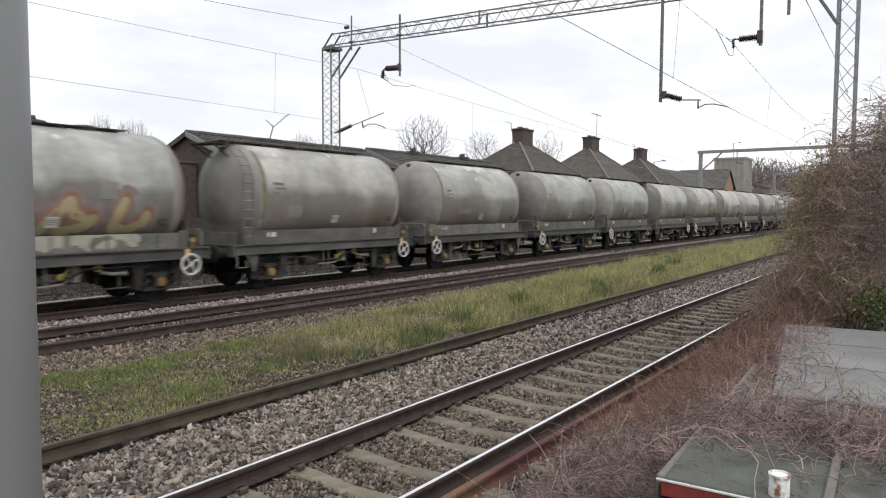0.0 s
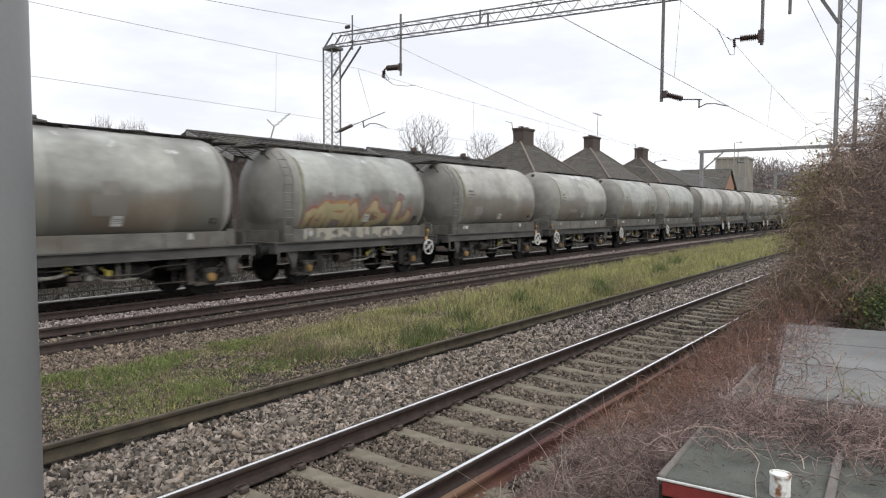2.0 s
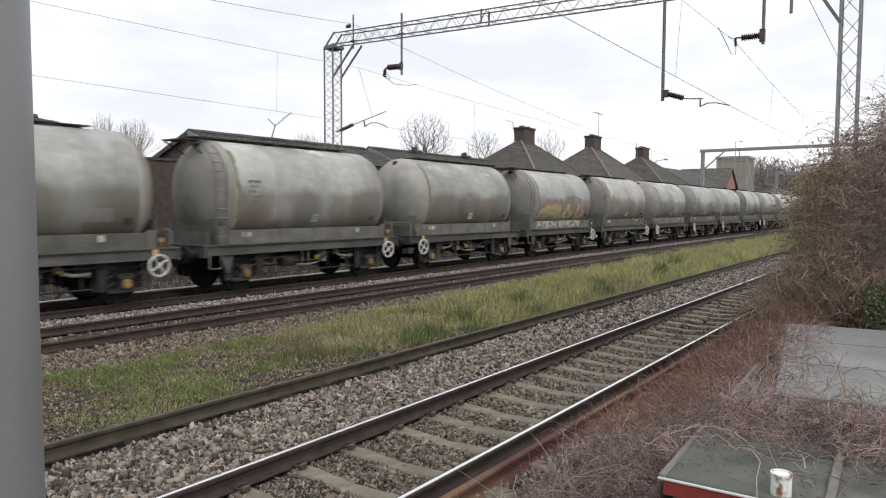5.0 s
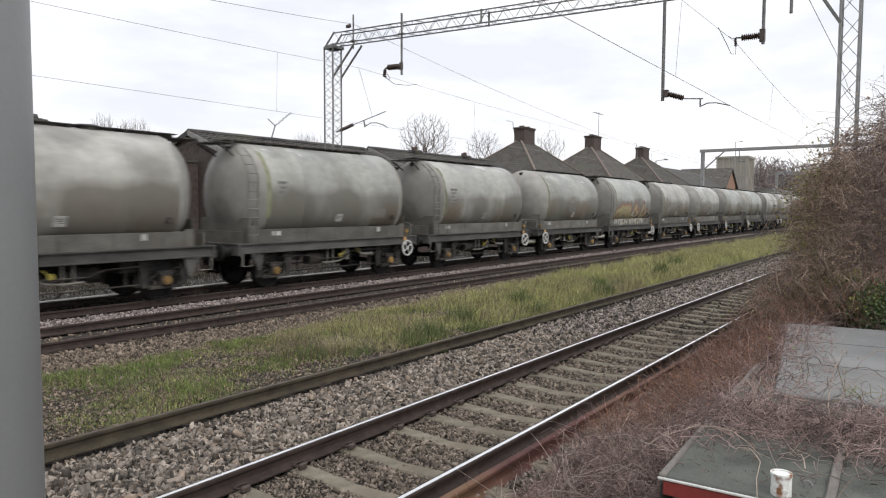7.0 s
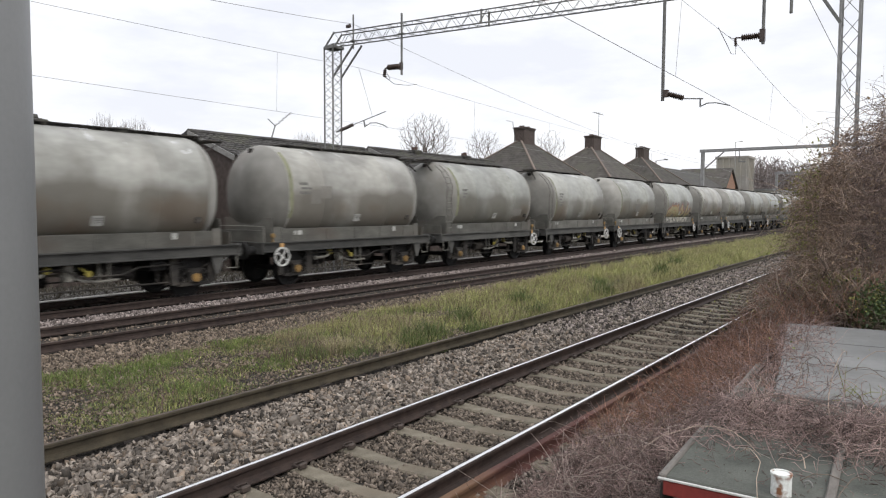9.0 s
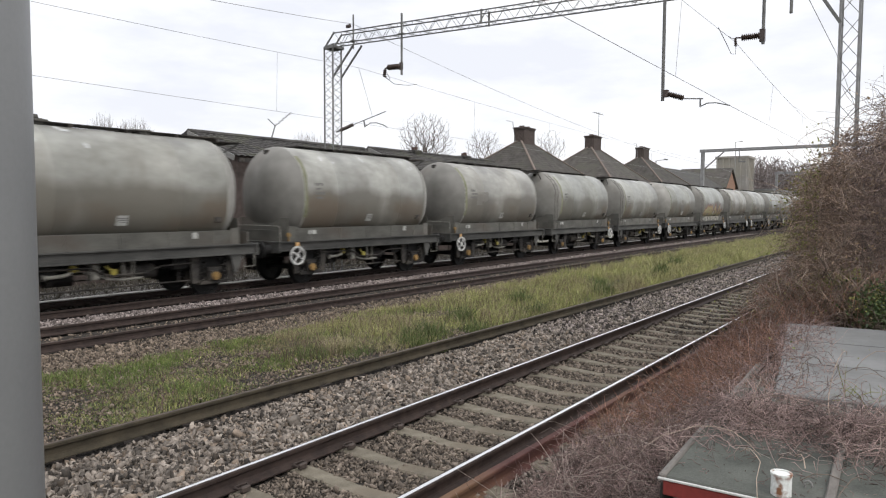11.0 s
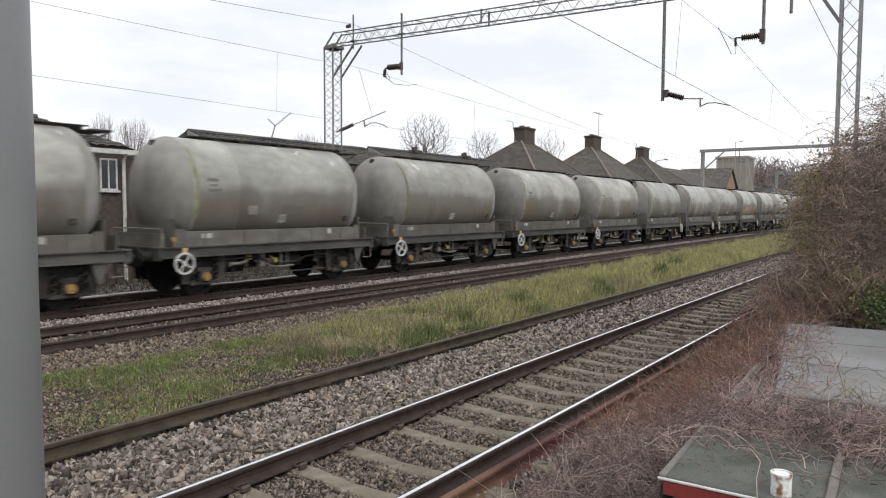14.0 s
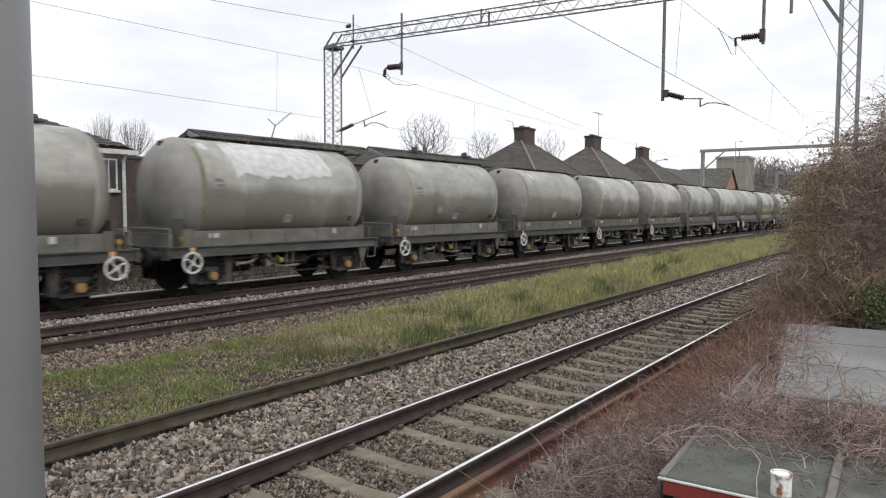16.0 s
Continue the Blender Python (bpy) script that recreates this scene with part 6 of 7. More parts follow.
canes("tangle of dead grey-brown bramble canes on the bank", 19000, 2.7, 8.2, CANE, 0.32, 0.0027, bias=1.4, curl=0.48)
canes("tangle of russet bramble canes on the bank", 7600, 6.3, 11.0, CANE_RED, 0.36, 0.0031, up=1.6, bias=1.1, curl=0.36)
canes("long bleached bramble canes arching over the bank", 700, 3.0, 9.0, CANE_PALE, 0.55, 0.0028, up=1.0, bias=1.3, curl=0.34)
canes("short bleached bramble canes in the tangle", 2600, 2.9, 10.0, CANE_PALE, 0.22, 0.0022, up=0.9, bias=1.3, curl=0.4)
canes("dead brown canes farther along the bank", 2200, 9.0, 24.0, CANE, 0.5, 0.0045, up=0.9)


def upright(label, n, x0, x1, y0, y1, z1, mat, length, radius):
    """Fine stems that stand up from the bank and lean out over the near track farther along."""
    x = rng.uniform(x0, x1, n)
    y = y0(x) + (y1(x) - y0(x)) * rng.random(n)
    floor_ = np.where(y < 2.95, mound(x, y) - 0.05, -0.18)
    z = floor_ + np.maximum(z1(x, y) - floor_, 0.0) * rng.random(n)
    h = rng.normal(0, 0.55, (n, 3))
    h[:, 2] = np.abs(h[:, 2]) + 0.8
    p = arcs(rng, np.stack([x, y, z], -1), h, length * rng.uniform(0.4, 1.4, n), rng.uniform(-0.2, 1.2, n), 0.20)
    ob = strands("bramble_canes", p, radius * rng.uniform(0.6, 1.4, (n, 1)) * np.linspace(1.0, 0.4, 5)[None], mat)
    return tagged(ob, label, "brambles", kind="stuff")


for share_, mat_, text in ((6500, CANE_RED, "fine russet stems standing thick beside the near track"), (4200, CANE, "fine grey-brown stems standing beside the near track")):
    upright(text, share_, 8.4, 15.0, lambda x: 1.1 + 0 * x, lambda x: np.interp(x, [8.4, 11.5, 13, 15], [2.45, 2.55, 2.95, 3.25]),
            lambda x, y: np.interp(y, [1.1, 1.9, 2.6, 3.4], [0.92, 0.50, 0.0, -0.15]) + 0.02 * (x - 10), mat_, 0.36, 0.0028)
for share_, mat_, text in ((3600, CANE_RED, "fine russet stems rising between the hut and the rails"), (900, CANE, "fine grey-brown stems rising between the hut and the rails")):
    upright(text, share_, 6.3, 9.4, lambda x: 1.2 + 0 * x, lambda x: 2.1 + 0.07 * (x - 5), lambda x, y: np.interp(y, [1.2, 1.9, 2.4], [0.75, 0.36, -0.05]), mat_, 0.26, 0.0020)
for share_, mat_, text in ((2400, CANE_RED, "fine russet stems hanging over the near rails"), (1600, CANE, "fine grey-brown stems hanging over the near rails")):
    upright(text, share_, 15.0, 32.0, lambda x: 1.8 + 0 * x, lambda x: np.interp(x, [15, 18, 24, 30], [3.25, 3.55, 4.3, 4.9]),
            lambda x, y: np.interp(y, [1.8, 3.0, 4.6], [0.80, 0.25, -0.1]), mat_, 0.50, 0.0046)
for share_, mat_, text in ((2900, CANE_STEM, "fine pale brown stems at the foot of the hedge"), (2600, CANE_RED, "fine russet stems at the foot of the hedge")):
    upright(text, share_, 8.7, 12.5, lambda x: 0.55 + 0 * x, lambda x: 1.75 + 0 * x, lambda x, y: 1.45 - 0.35 * (y - 0.55) + 0.03 * (x - 10), mat_, 0.34, 0.0030)
low = np.stack([rng.normal(10.8, 0.5, 1100), rng.normal(1.9, 0.22, 1100), rng.normal(0.48, 0.10, 1100)], -1)
tagged(leaves("bramble_leaves", low, 0.015, LEAF_DEEP, rng), "small dull green bramble leaves low in the tangle", "leaves", kind="stuff")
low = np.stack([rng.uniform(8.8, 13.0, 700), rng.uniform(1.2, 2.4, 700), rng.uniform(0.6, 1.15, 700)], -1)
tagged(leaves("bramble_leaves", low, 0.014, LEAF_GREEN, rng), "scattered yellow-green bramble leaves", "leaves", kind="stuff")
# canes that trail over the hut roof
roof_pts = np.stack([rng.normal(4.32, 0.25, 6500).clip(3.7, 4.93), rng.uniform(-1.8, 1.1, 6500), 0.995 + np.abs(rng.normal(0, 0.045, 6500))], -1)
canes("dead bramble canes heaped over the hut roof", 0, 0, 0, CANE, 0.24, 0.0021, up=0.35, points=roof_pts, curl=0.55)
edge_pts = np.stack([3.6 + 4.4 * rng.random(500) ** 1.5, rng.normal(1.0, 0.12, 500), np.full(500, 0.96)], -1)
canes("bramble canes creeping over the edge of the hut roof", 0, 0, 0, CANE, 0.26, 0.0022, up=0.5, points=edge_pts, curl=0.45)
edge_pts = np.stack([rng.uniform(5.0, 8.0, 1500), 0.0 * rng.random(1500), np.full(1500, 1.04)], -1)[:520]
edge_pts[:, 1] = 0.80 + 0.145 * (edge_pts[:, 0] - 5.0) - 0.45 * rng.random(520) ** 1.6 + 0.10
canes("dead canes arching over the edge of the roof sheet", 0, 0, 0, CANE, 0.20, 0.0020, up=0.7, points=edge_pts, curl=0.45)
gap_pts = np.stack([rng.uniform(4.9, 7.6, 1000), np.zeros(1000), np.full(1000, 0.97)], -1)
gap_pts[:, 1] = np.interp(gap_pts[:, 0], [4.9, 7.6], [0.72, 1.10]) + np.interp(gap_pts[:, 0], [4.9, 7.6], [0.36, 0.08]) * rng.random(1000)
canes("russet canes beside the roof sheet", 0, 0, 0, CANE_RED, 0.17, 0.0022, up=0.6, points=gap_pts, curl=0.45)
edge_pts = np.stack([rng.uniform(5.2, 8.2, 900), 1.10 - 0.22 * rng.random(900) ** 2 * np.interp(np.arange(900), [0, 900], [0.4, 1.6]), np.full(900, 0.99)], -1)
canes("thin dead canes spilling over the roof sheet", 0, 0, 0, CANE, 0.22, 0.0019, up=0.6, points=edge_pts, curl=0.4)
shoots = np.stack([rng.normal(5.15, 0.08, 60), rng.uniform(0.0, 0.55, 60), np.full(60, 0.99)], -1)
canes("yellow-green shoots at the edge of the roof sheet", 0, 0, 0, LEAF_GREEN, 0.22, 0.0026, up=2.6, points=shoots, curl=0.15)
# a few long canes that arch high over the tangle and the edge of the roof
an = 90
as_ = np.stack([rng.uniform(3.3, 6.2, an), rng.uniform(0.2, 2.3, an), np.zeros(an)], -1)
as_[:, 2] = np.where(as_[:, 1] < 1.0, 1.0, mound(as_[:, 0], as_[:, 1]))
ah_ = rng.normal(0, 0.6, (an, 3))
ah_[:, 2] = rng.uniform(0.5, 1.2, an)
ap_ = arcs(rng, as_, ah_, rng.uniform(0.45, 1.0, an), rng.uniform(2.0, 4.2, an), 0.14, 11)
tagged(strands("bramble_canes", ap_, 0.0026 * rng.uniform(0.7, 1.3, (an, 1)) * np.linspace(1, 0.5, 11)[None], CANE_STEM, None, 5), "long brown canes arching over the bramble tangle", "brambles", kind="stuff")
debris = np.stack([rng.uniform(3.24, 5.2, 1000), rng.uniform(-1.5, 1.0, 1000), np.full(1000, 0.99)], -1)
canes("small dark twigs lying on the felt roof", 0, 0, 0, TWIG_DARK, 0.09, 0.0020, up=0.05, points=debris, curl=0.5)
thin_pts = np.stack([rng.uniform(3.7, 5.0, 60), rng.uniform(-1.2, 1.0, 60), np.full(60, 1.005)], -1)
canes("long bleached canes lying on the hut roof", 0, 0, 0, CANE_PALE, 0.36, 0.0022, up=0.3, points=thin_pts, curl=0.45)
s_ = bank_points(2200, 5.5, 14, 1.0, 2.8)
s_[:, 2] += rng.uniform(0.05, 0.25, len(s_))
tagged(leaves("bramble_leaves", s_, 0.014, LEAF_BROWN, rng), "withered brown bramble leaves", "leaves", kind="stuff")
s_ = np.stack([rng.uniform(5.0, 8.4, 260), rng.uniform(-1.0, 1.2, 260), rng.uniform(1.0, 1.25, 260)], -1)
tagged(leaves("bramble_leaves", s_[:60], 0.012, LEAF_GREEN, rng), "yellow-green bramble leaves by the hut", "leaves", kind="stuff")

# the tall hedge behind the hut
hedge = thing("hedge_shrub", "tall tangled leafless hedge with a few yellow-green leaves", "shrub")


def hedge_top(x, y):
    return 3.05 + np.interp(y, [-3.5, 0.6, 1.2, 1.7, 2.15], [2.2, 1.15, 0.42, -0.05, -0.95]) + 0.06 * (x - 13)


hn = 26000
hx_ = rng.uniform(8.7, 19.0, hn)
hy_ = np.where(rng.random(hn) < 0.16, rng.uniform(-3.0, 0.6, hn), 0.03 * hx_ + (2.2 - 0.03 * hx_) * rng.random(hn))
hy_ = np.minimum(hy_, 0.148 * hx_ + rng.normal(0, 0.12, hn) - 0.2)
lim = hedge_top(hx_, hy_) - 0.55 + np.array([0.4 * noise.noise((a * 0.8, b * 0.8, 3.0)) for a, b in zip(hx_, hy_)])
hz_ = 0.1 + (lim - 0.1) * rng.random(hn) ** 0.60
starts = np.stack([hx_, hy_, hz_], -1)
head = rng.normal(0, 1, (hn, 3))
head[:, 2] = head[:, 2] * 0.7 + 0.45
pp = arcs(rng, starts, head, rng.uniform(0.18, 0.52, hn), rng.uniform(-0.3, 1.4, hn), 0.34, 5)
thick = 0.0032 * rng.uniform(0.5, 1.5, (hn, 1)) * np.linspace(1, 0.45, 5)[None]
# twigs deep in the hedge get a darker colour, its inner shade painted in
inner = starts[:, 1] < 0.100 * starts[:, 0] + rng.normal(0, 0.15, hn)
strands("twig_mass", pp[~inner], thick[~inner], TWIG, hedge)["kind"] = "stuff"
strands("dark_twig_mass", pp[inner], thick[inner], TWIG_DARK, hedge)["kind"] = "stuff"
cn = 4200
pick_ = rng.integers(0, hn, cn)
cs_ = starts[pick_] + rng.normal(0, 0.08, (cn, 3))
ch_ = rng.normal(0, 1, (cn, 3))
ch_[:, 2] = ch_[:, 2] * 0.8 + 0.35
cs_[:1300] = np.stack([rng.uniform(8.9, 13.0, 1300), rng.uniform(0.5, 1.9, 1300), rng.uniform(0.45, 1.45, 1300)], -1)
cp_ = arcs(rng, cs_, ch_, rng.uniform(0.35, 1.0, cn), rng.uniform(0.2, 2.6, cn), 0.30, 8)
keep_ = cp_[:, :, 2].max(axis=1) < hedge_top(cs_[:, 0], cs_[:, 1]) - 0.05
cp_ = cp_[keep_]
ct_ = 0.0046 * rng.uniform(0.5, 1.5, (len(cp_), 1)) * np.linspace(1, 0.4, 8)[None]
strands("arching_stem_mass", cp_, ct_, CANE_STEM, hedge)["kind"] = "stuff"
bn = 170
bs = np.stack([rng.uniform(9.5, 18.5, bn), rng.uniform(-2.8, 0.9, bn), np.full(bn, -0.3)], -1)
bh = rng.normal(0, 0.12, (bn, 3))
bh[:, 2] = 1
bl = np.array([float(hedge_top(a, b)) for a, b in bs[:, :2]]) * rng.uniform(0.45, 0.75, bn)
strands("stem_mass", arcs(rng, bs, bh, bl, rng.uniform(-0.2, 0.5, bn), 0.12, 7), 0.017 * rng.uniform(0.5, 1.5, (bn, 1)) * np.linspace(1, 0.35, 7)[None], BARK, hedge, 5)["kind"] = "stuff"
pick = pp[:, 2:].reshape(-1, 3)
leaves("withered_leaves", pick[rng.integers(0, len(pick), 20000)], 0.018, LEAF_BROWN, rng, hedge)["kind"] = "stuff"
low = pick[(pick[:, 2] > 1.7) & (pick[:, 1] > 0.128 * pick[:, 0])]
leaves("yellow_leaves", low[rng.integers(0, len(low), 5500)], 0.015, LEAF_GREEN, rng, hedge)["kind"] = "stuff"
low = np.stack([rng.normal(9.9, 0.45, 2600), rng.normal(1.0, 0.28, 2600), rng.normal(1.15, 0.2, 2600)], -1)
leaves("yellow_leaves", low, 0.018, LEAF_GREEN, rng, hedge)["kind"] = "stuff"
deep = np.stack([rng.normal(9.9, 0.5, 2200), rng.normal(0.45, 0.26, 2200), rng.uniform(0.6, 1.4, 2200)], -1)
leaves("green_leaves", deep, 0.022, LEAF_DEEP, rng, hedge)["kind"] = "stuff"
# leafy shoots at the foot, where the sheet meets the hedge
for shoot_at, spread_, many_, size_, mat_ in (((9.3, 0.90, 1.43), (0.20, 0.13, 0.06), 420, 0.017, LEAF_GREEN), ((8.9, 0.50, 1.22), (0.20, 0.14, 0.10), 1500, 0.021, LEAF_DEEP), ((8.9, 0.55, 1.28), (0.20, 0.14, 0.09), 320, 0.017, LEAF_GREEN)):
    leaves("shoot_leaves", rng.normal(0, 1, (many_, 3)) * np.array(spread_) + np.array(shoot_at), size_, mat_, rng, hedge)["kind"] = "stuff"

# loose ballast
ICO_V = np.array([(x, y, z) for x in (-0.72, 0.72) for y in (-0.72, 0.72) for z in (-0.72, 0.72)])
ICO_F = np.array([(0, 1, 3), (0, 3, 2), (4, 6, 7), (4, 7, 5), (0, 4, 5), (0, 5, 1), (2, 3, 7), (2, 7, 6), (0, 2, 6), (0, 6, 4), (1, 5, 7), (1, 7, 3)])
OCT_V = np.array([(1, 0, 0), (0, 1, 0), (-1, 0, 0), (0, -1, 0), (0, 0, 1), (0, 0, -1)], float)
OCT_F = np.array([(0, 1, 4), (1, 2, 4), (2, 3, 4), (3, 0, 4), (1, 0, 5), (2, 1, 5), (3, 2, 5), (0, 3, 5)])


def stones(label, x0, x1, y0, y1, count, size, mat, fine=True, lift=0.0, fade=1.0, bare=None):
    V, F = (ICO_V, ICO_F) if fine else (OCT_V, OCT_F)
    x = x0 + (x1 - x0) * rng.random(count) ** fade
    y = rng.uniform(y0, y1, count)
    if bare:
        centres, y_most = bare
        off = np.abs(x[:, None] - np.array(centres)[None]).min(axis=1)
        keep = (off > 0.092 + rng.normal(0, 0.012, count)) | (y > y_most + rng.normal(0, 0.05, count)) | (rng.random(count) < 0.05)
        x, y = x[keep], y[keep]
        count = len(x)
    s = size * rng.lognormal(0, 0.26, count)
    q = rng.normal(0, 1, (count, 4))
    q /= np.linalg.norm(q, axis=1, keepdims=True)
    w, a, b, c = q.T
    R = np.stack([1 - 2 * (b * b + c * c), 2 * (a * b - c * w), 2 * (a * c + b * w), 2 * (a * b + c * w), 1 - 2 * (a * a + c * c), 2 * (b * c - a * w), 2 * (a * c - b * w), 2 * (b * c + a * w), 1 - 2 * (a * a + b * b)], -1).reshape(-1, 3, 3)
    sc = np.stack([rng.uniform(0.95, 2.0, count), rng.uniform(0.6, 1.15, count), rng.uniform(0.30, 0.65, count)], -1) * s[:, None]
    v = V[None] * rng.uniform(0.55, 1.30, (count, len(V), 3)) * sc[:, None]
    v = np.einsum("nij,nkj->nki", R, v)
    z = bed_height(y) + s * rng.uniform(-0.25, 0.95, count) + lift
    v += np.stack([x, y, z], -1)[:, None]
    f = (F[None] + np.arange(count)[:, None, None] * len(V)).reshape(-1, 3)
    me = bpy.data.meshes.new("ballast_stones")
    me.vertices.add(v.size // 3)
    me.vertices.foreach_set("co", v.ravel())
    me.loops.add(f.size)
    me.loops.foreach_set("vertex_index", f.ravel())
    me.polygons.add(len(f))
    me.polygons.foreach_set("loop_start", np.arange(0, f.size, 3))
    me.polygons.foreach_set("loop_total", np.full(len(f), 3))
    me.update(calc_edges=True)
    me.materials.append(mat)
    return tagged(new("ballast_stones", me), label, "ballast", kind="stuff")


stones("loose grey ballast stones between two tracks", 2.0, 12.0, 4.90, 6.70, 19000, 0.0235, STONE, fade=1.15, bare=(NEAR_SLEEPERS, 5.27))
stones("loose brown ballast stones between two tracks", 2.0, 12.0, 4.90, 6.70, 5500, 0.0225, STONE_BROWN, fade=1.15, bare=(NEAR_SLEEPERS, 5.27))
stones("loose grey ballast stones between two tracks", 12.0, 45.0, 4.90, 6.72, 7000, 0.034, STONE, False, fade=1.5)
stones("loose pinkish ballast stones between two tracks", 12.0, 45.0, 4.90, 6.72, 4000, 0.032, STONE_PINK, False, fade=1.5)
stones("small dark ballast stones between the near rails", 2.4, 13.0, 3.40, 4.74, 24000, 0.0170, STONE_DARK, fade=1.15, lift=0.0, bare=(NEAR_SLEEPERS, 9.0))
stones("small dark ballast stones between the near rails", 13.0, 32.0, 3.40, 4.74, 5000, 0.028, STONE_DARK, False, fade=1.4, bare=(NEAR_SLEEPERS, 9.0))
stones("ballast stones along the bramble bank", 3.0, 10.0, 2.45, 3.10, 3800, 0.021, STONE, fade=1.2, bare=(NEAR_SLEEPERS, 9.0))
stones("brown ballast stones beside the grass", 3.6, 46.0, 9.9, 11.75, 26000, 0.0235, STONE_BROWN, False, fade=1.8)
stones("brown ballast stones between dull rails", 4.5, 60.0, 11.9, 13.27, 11000, 0.025, STONE_BROWN, False, lift=-0.025, fade=1.6)
stones("pink-grey ballast stones beside the train", 5.0, 70.0, 13.42, 14.95, 26000, 0.024, STONE_PINK, lift=0.005, fade=1.5)
stones("ballast stones painted dark as the shade under the train", 4.5, 60.0, 15.36, 17.3, 7000, 0.036, SHADED_BALLAST, False, lift=0.01, fade=1.6)
stones("brown ballast stones beyond the far track", 5.0, 60.0, 17.3, 18.05, 4000, 0.04, STONE_BROWN, False, fade=1.6)
stones("grey-brown stones on the ground beyond the far track", 5.0, 60.0, 18.45, 21.5, 16000, 0.034, STONE_PALE, False, fade=1.6)
stones("mossy ballast stones in the disused track", 2.6, 14.0, 6.85, 10.0, 14000, 0.018, STONE_BROWN, False, lift=0.008, fade=1.2)


STONE_PIECE = material("single_ballast_stone", (0.07, 0.059, 0.05), (0.295, 0.257, 0.22), 9, 0.9, bump=0.12, fine=160, per_object=0.75)
shapes = []
for i in range(300):
    px_, py_ = rng.uniform(2.15, 3.75), rng.uniform(5.0, 6.55)
    m = pose(px_, py_, float(bed_height(py_)) + 0.024 + rng.uniform(0.0, 0.02), *rng.uniform(0, 360, 3)) @ Matrix.Diagonal((*rng.uniform(0.75, 1.35, 3), 1))
    if len(shapes) < 14:
        pts = ICO_V * rng.uniform(0.55, 1.30, (8, 3)) * np.array([rng.uniform(0.95, 1.7), rng.uniform(0.6, 1.0), rng.uniform(0.4, 0.75)]) * 0.030
        st = raw("stone", pts.tolist(), ICO_F.tolist(), STONE_PIECE, ballast_bed)
        st.matrix_basis = m
        shapes.append(st)
    else:
        share("stone", shapes[i % 14], ballast_bed, m)


def grass(label, count, x0, x1, y_lo, y_hi, tall, width, mat, fade=1.0, clump=0.55, lean=0.35):
    x = x0 + (x1 - x0) * rng.random(count * 2) ** fade
    lo, hi = np.interp(x, *y_lo), np.interp(x, *y_hi)
    y = lo + (hi - lo) * rng.random(count * 2)
    dens = np.array([noise.noise((a * 0.55, b * 0.9, 2.0)) + 0.5 * noise.noise((a * 1.9, b * 2.2, 4.0)) for a, b in zip(x, y)])
    edge = np.minimum((y - lo), (hi - y)) / (hi - lo + 1e-6) + np.interp(x, [2, 7, 12], [-0.35, -0.12, 0.0])
    keep = dens + 0.9 * np.minimum(edge, 0.35) > rng.normal(-0.25 + clump * 0.35, 0.20, count * 2)
    x, y, dens = x[keep][:count], y[keep][:count], dens[keep][:count]
    n = len(x)
    h = np.interp(x, *tall) * rng.uniform(0.45, 1.35, n) * (0.8 + 0.8 * np.clip(dens, -0.4, 0.8))
    th = rng.uniform(0, 2 * np.pi, n)
    w = width * rng.uniform(0.6, 1.4, n) * (1 + 0.015 * x)
    base = np.stack([x, y, bed_height(y) - 0.01], -1)
    side = np.stack([np.cos(th), np.sin(th), np.zeros(n)], -1) * w[:, None]
    ln = rng.normal(0, lean, (n, 2)) * h[:, None]
    mid = base + np.stack([ln[:, 0] * 0.3, ln[:, 1] * 0.3, h * 0.55], -1)
    tip = base + np.stack([ln[:, 0], ln[:, 1], h], -1)
    a = np.stack([base - side, base + side, mid + side * 0.7, mid - side * 0.7], 1)
    b = np.stack([mid - side * 0.7, mid + side * 0.7, tip + side * 0.08, tip - side * 0.08], 1)
    return tagged(quads("grass", np.concatenate([a, b]), mat), label, "grass", kind="stuff")


LO = ([2, 12, 25, 60, 130], [6.9, 6.9, 6.9, 6.9, 6.9])
HI = ([2, 10, 14, 23, 40, 130], [10.1, 10.3, 10.4, 11.2, 11.5, 11.5])
grass("rough green and straw-coloured grass on the disused track", 85000, 3.2, 110.0, LO, HI, ([3, 6, 9, 15, 30, 110], [0.03, 0.05, 0.11, 0.22, 0.32, 0.36]), 0.0052, GRASS, fade=2.0, clump=0.0)
grass("dry straw grass among the green", 22000, 8.0, 110.0, LO, HI, ([6, 12, 20, 40, 110], [0.12, 0.22, 0.34, 0.44, 0.46]), 0.0035, STRAW, fade=1.7, clump=0.5)
grass("low moss and weeds in the disused track", 36000, 2.6, 18.0, LO, ([2, 10, 16], [9.9, 10.2, 10.2]), ([2, 8, 16], [0.045, 0.06, 0.08]), 0.007, MOSS, fade=1.15, clump=0.75, lean=0.9)
grass("short grass thinning out over the ballast", 20000, 3.0, 22.0, ([2, 22], [6.9, 6.9]), ([2, 22], [10.6, 11.2]), ([2, 8, 22], [0.05, 0.07, 0.12]), 0.0038, GRASS, fade=1.1, clump=0.35)
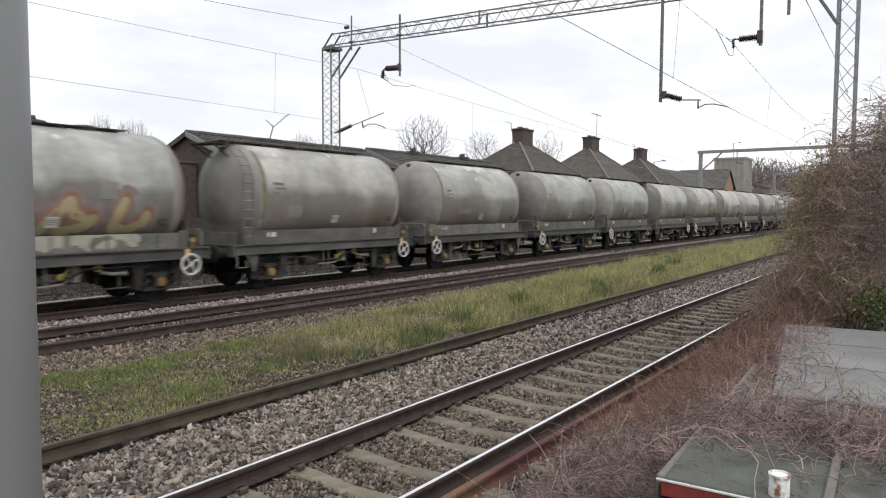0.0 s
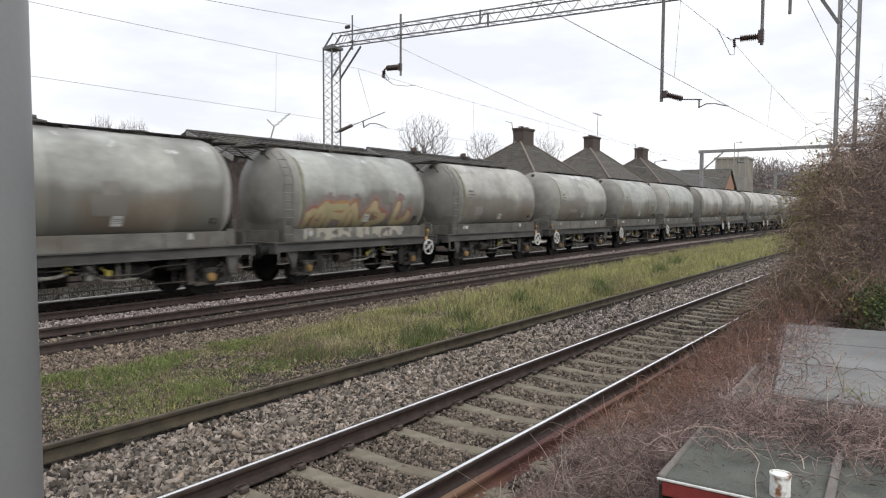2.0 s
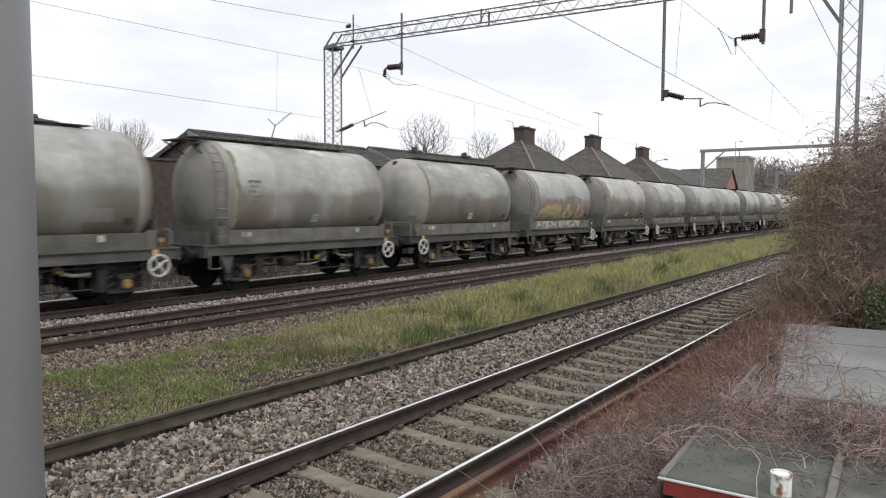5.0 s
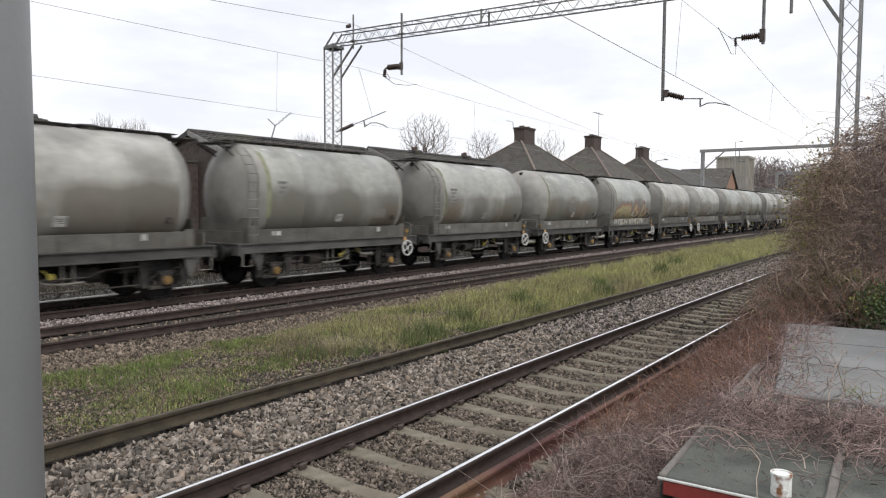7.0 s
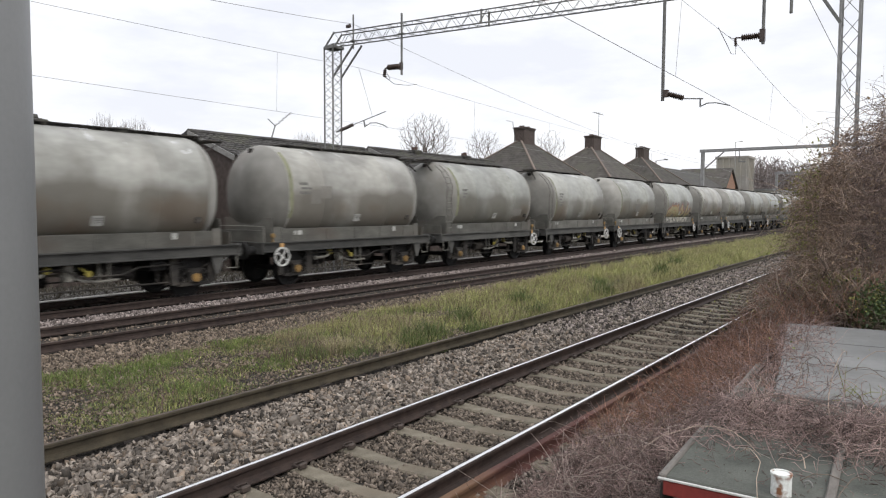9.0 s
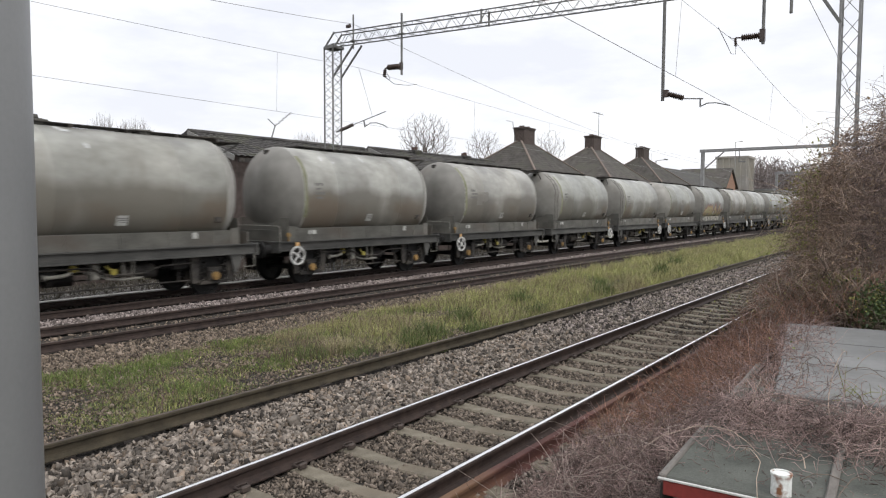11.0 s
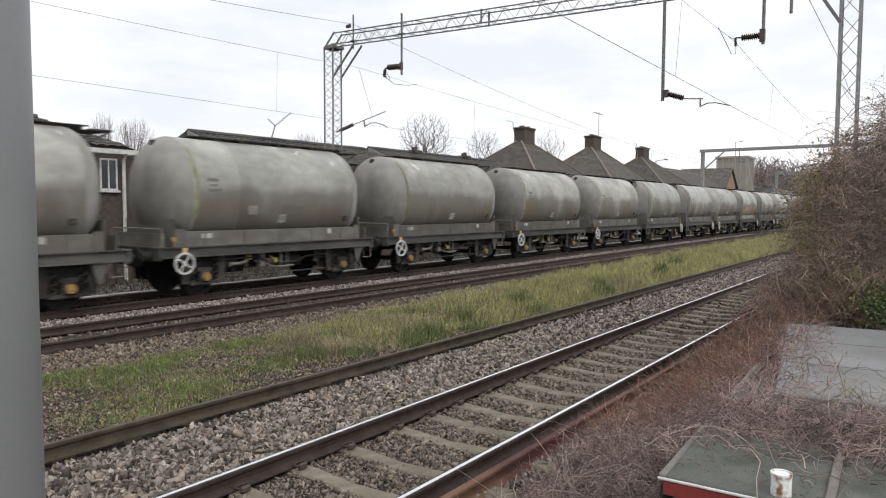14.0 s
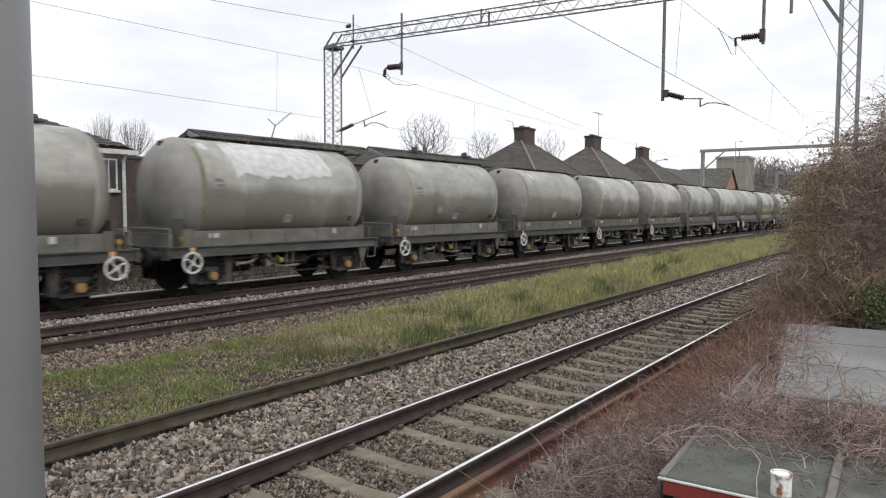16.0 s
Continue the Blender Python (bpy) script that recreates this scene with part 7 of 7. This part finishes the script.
for tx, ty, tw in ((8.3, 9.9, 0.5), (7.2, 9.6, 0.35), (10.9, 10.0, 0.9), (12.0, 9.6, 0.6), (5.3, 9.2, 0.6), (9.6, 7.1, 0.5), (14.0, 9.9, 0.9), (6.6, 8.0, 0.4), (4.6, 9.7, 0.5), (4.7, 8.9, 0.5), (5.5, 9.4, 0.5), (4.2, 9.8, 0.4), (5.2, 7.75, 0.4), (7.4, 9.9, 0.5), (6.0, 9.7, 0.3), (8.5, 9.1, 0.4)):
    patch = grass("bright green grass patch on the disused track", 480, tx - tw, tx + tw, ([0, 60], [ty - 0.28, ty - 0.28]), ([0, 60], [ty + 0.28, ty + 0.28]), ([0, 60], [0.11, 0.11]), 0.0046, FRESH, clump=-0.3, lean=0.5)
    patch.name = "grass_patch"
for tx, ty, th in ((7.3, 7.95, 0.26), (9.2, 7.35, 0.34), (10.0, 7.5, 0.38), (10.9, 7.2, 0.30), (11.6, 8.0, 0.36), (8.0, 7.6, 0.24), (13.4, 7.3, 0.34), (14.8, 8.4, 0.38), (17.5, 7.4, 0.40), (20.0, 8.6, 0.42), (24.0, 8.0, 0.45), (29.0, 9.0, 0.5)):
    tuft = grass("dark green grass tuft on the disused track", 260, tx - 0.3, tx + 0.3, ([0, 60], [ty - 0.25, ty - 0.25]), ([0, 60], [ty + 0.25, ty + 0.25]), ([0, 60], [th, th]), 0.0042, TUFT, clump=-2.0, lean=0.45)
    tuft.name = "grass_tuft"
grass("thin brown stalks beside a dark tuft", 240, 6.7, 7.8, ([0, 60], [7.6, 7.6]), ([0, 60], [8.4, 8.4]), ([0, 60], [0.36, 0.36]), 0.0026, WEED, clump=-2.0, lean=0.3)
grass("straw-coloured tussock beside dark rushes", 200, 7.7, 8.15, ([0, 60], [7.7, 7.7]), ([0, 60], [8.0, 8.0]), ([0, 60], [0.30, 0.30]), 0.004, STRAW, clump=-2.0, lean=0.55)
grass("dark dead scrub beyond the far track", 7000, 4.0, 80.0, ([0, 80], [19.6, 19.6]), ([0, 80], [22.6, 22.6]), ([0, 80], [0.28, 0.32]), 0.014, SCRUB, fade=1.5, clump=-0.6, lean=0.5)
grass("dead brown weed stalks in the disused track", 7000, 4.0, 20.0, LO, HI, ([4, 9, 20], [0.12, 0.22, 0.28]), 0.0028, WEED, fade=1.1, clump=0.9, lean=0.3)

motions()
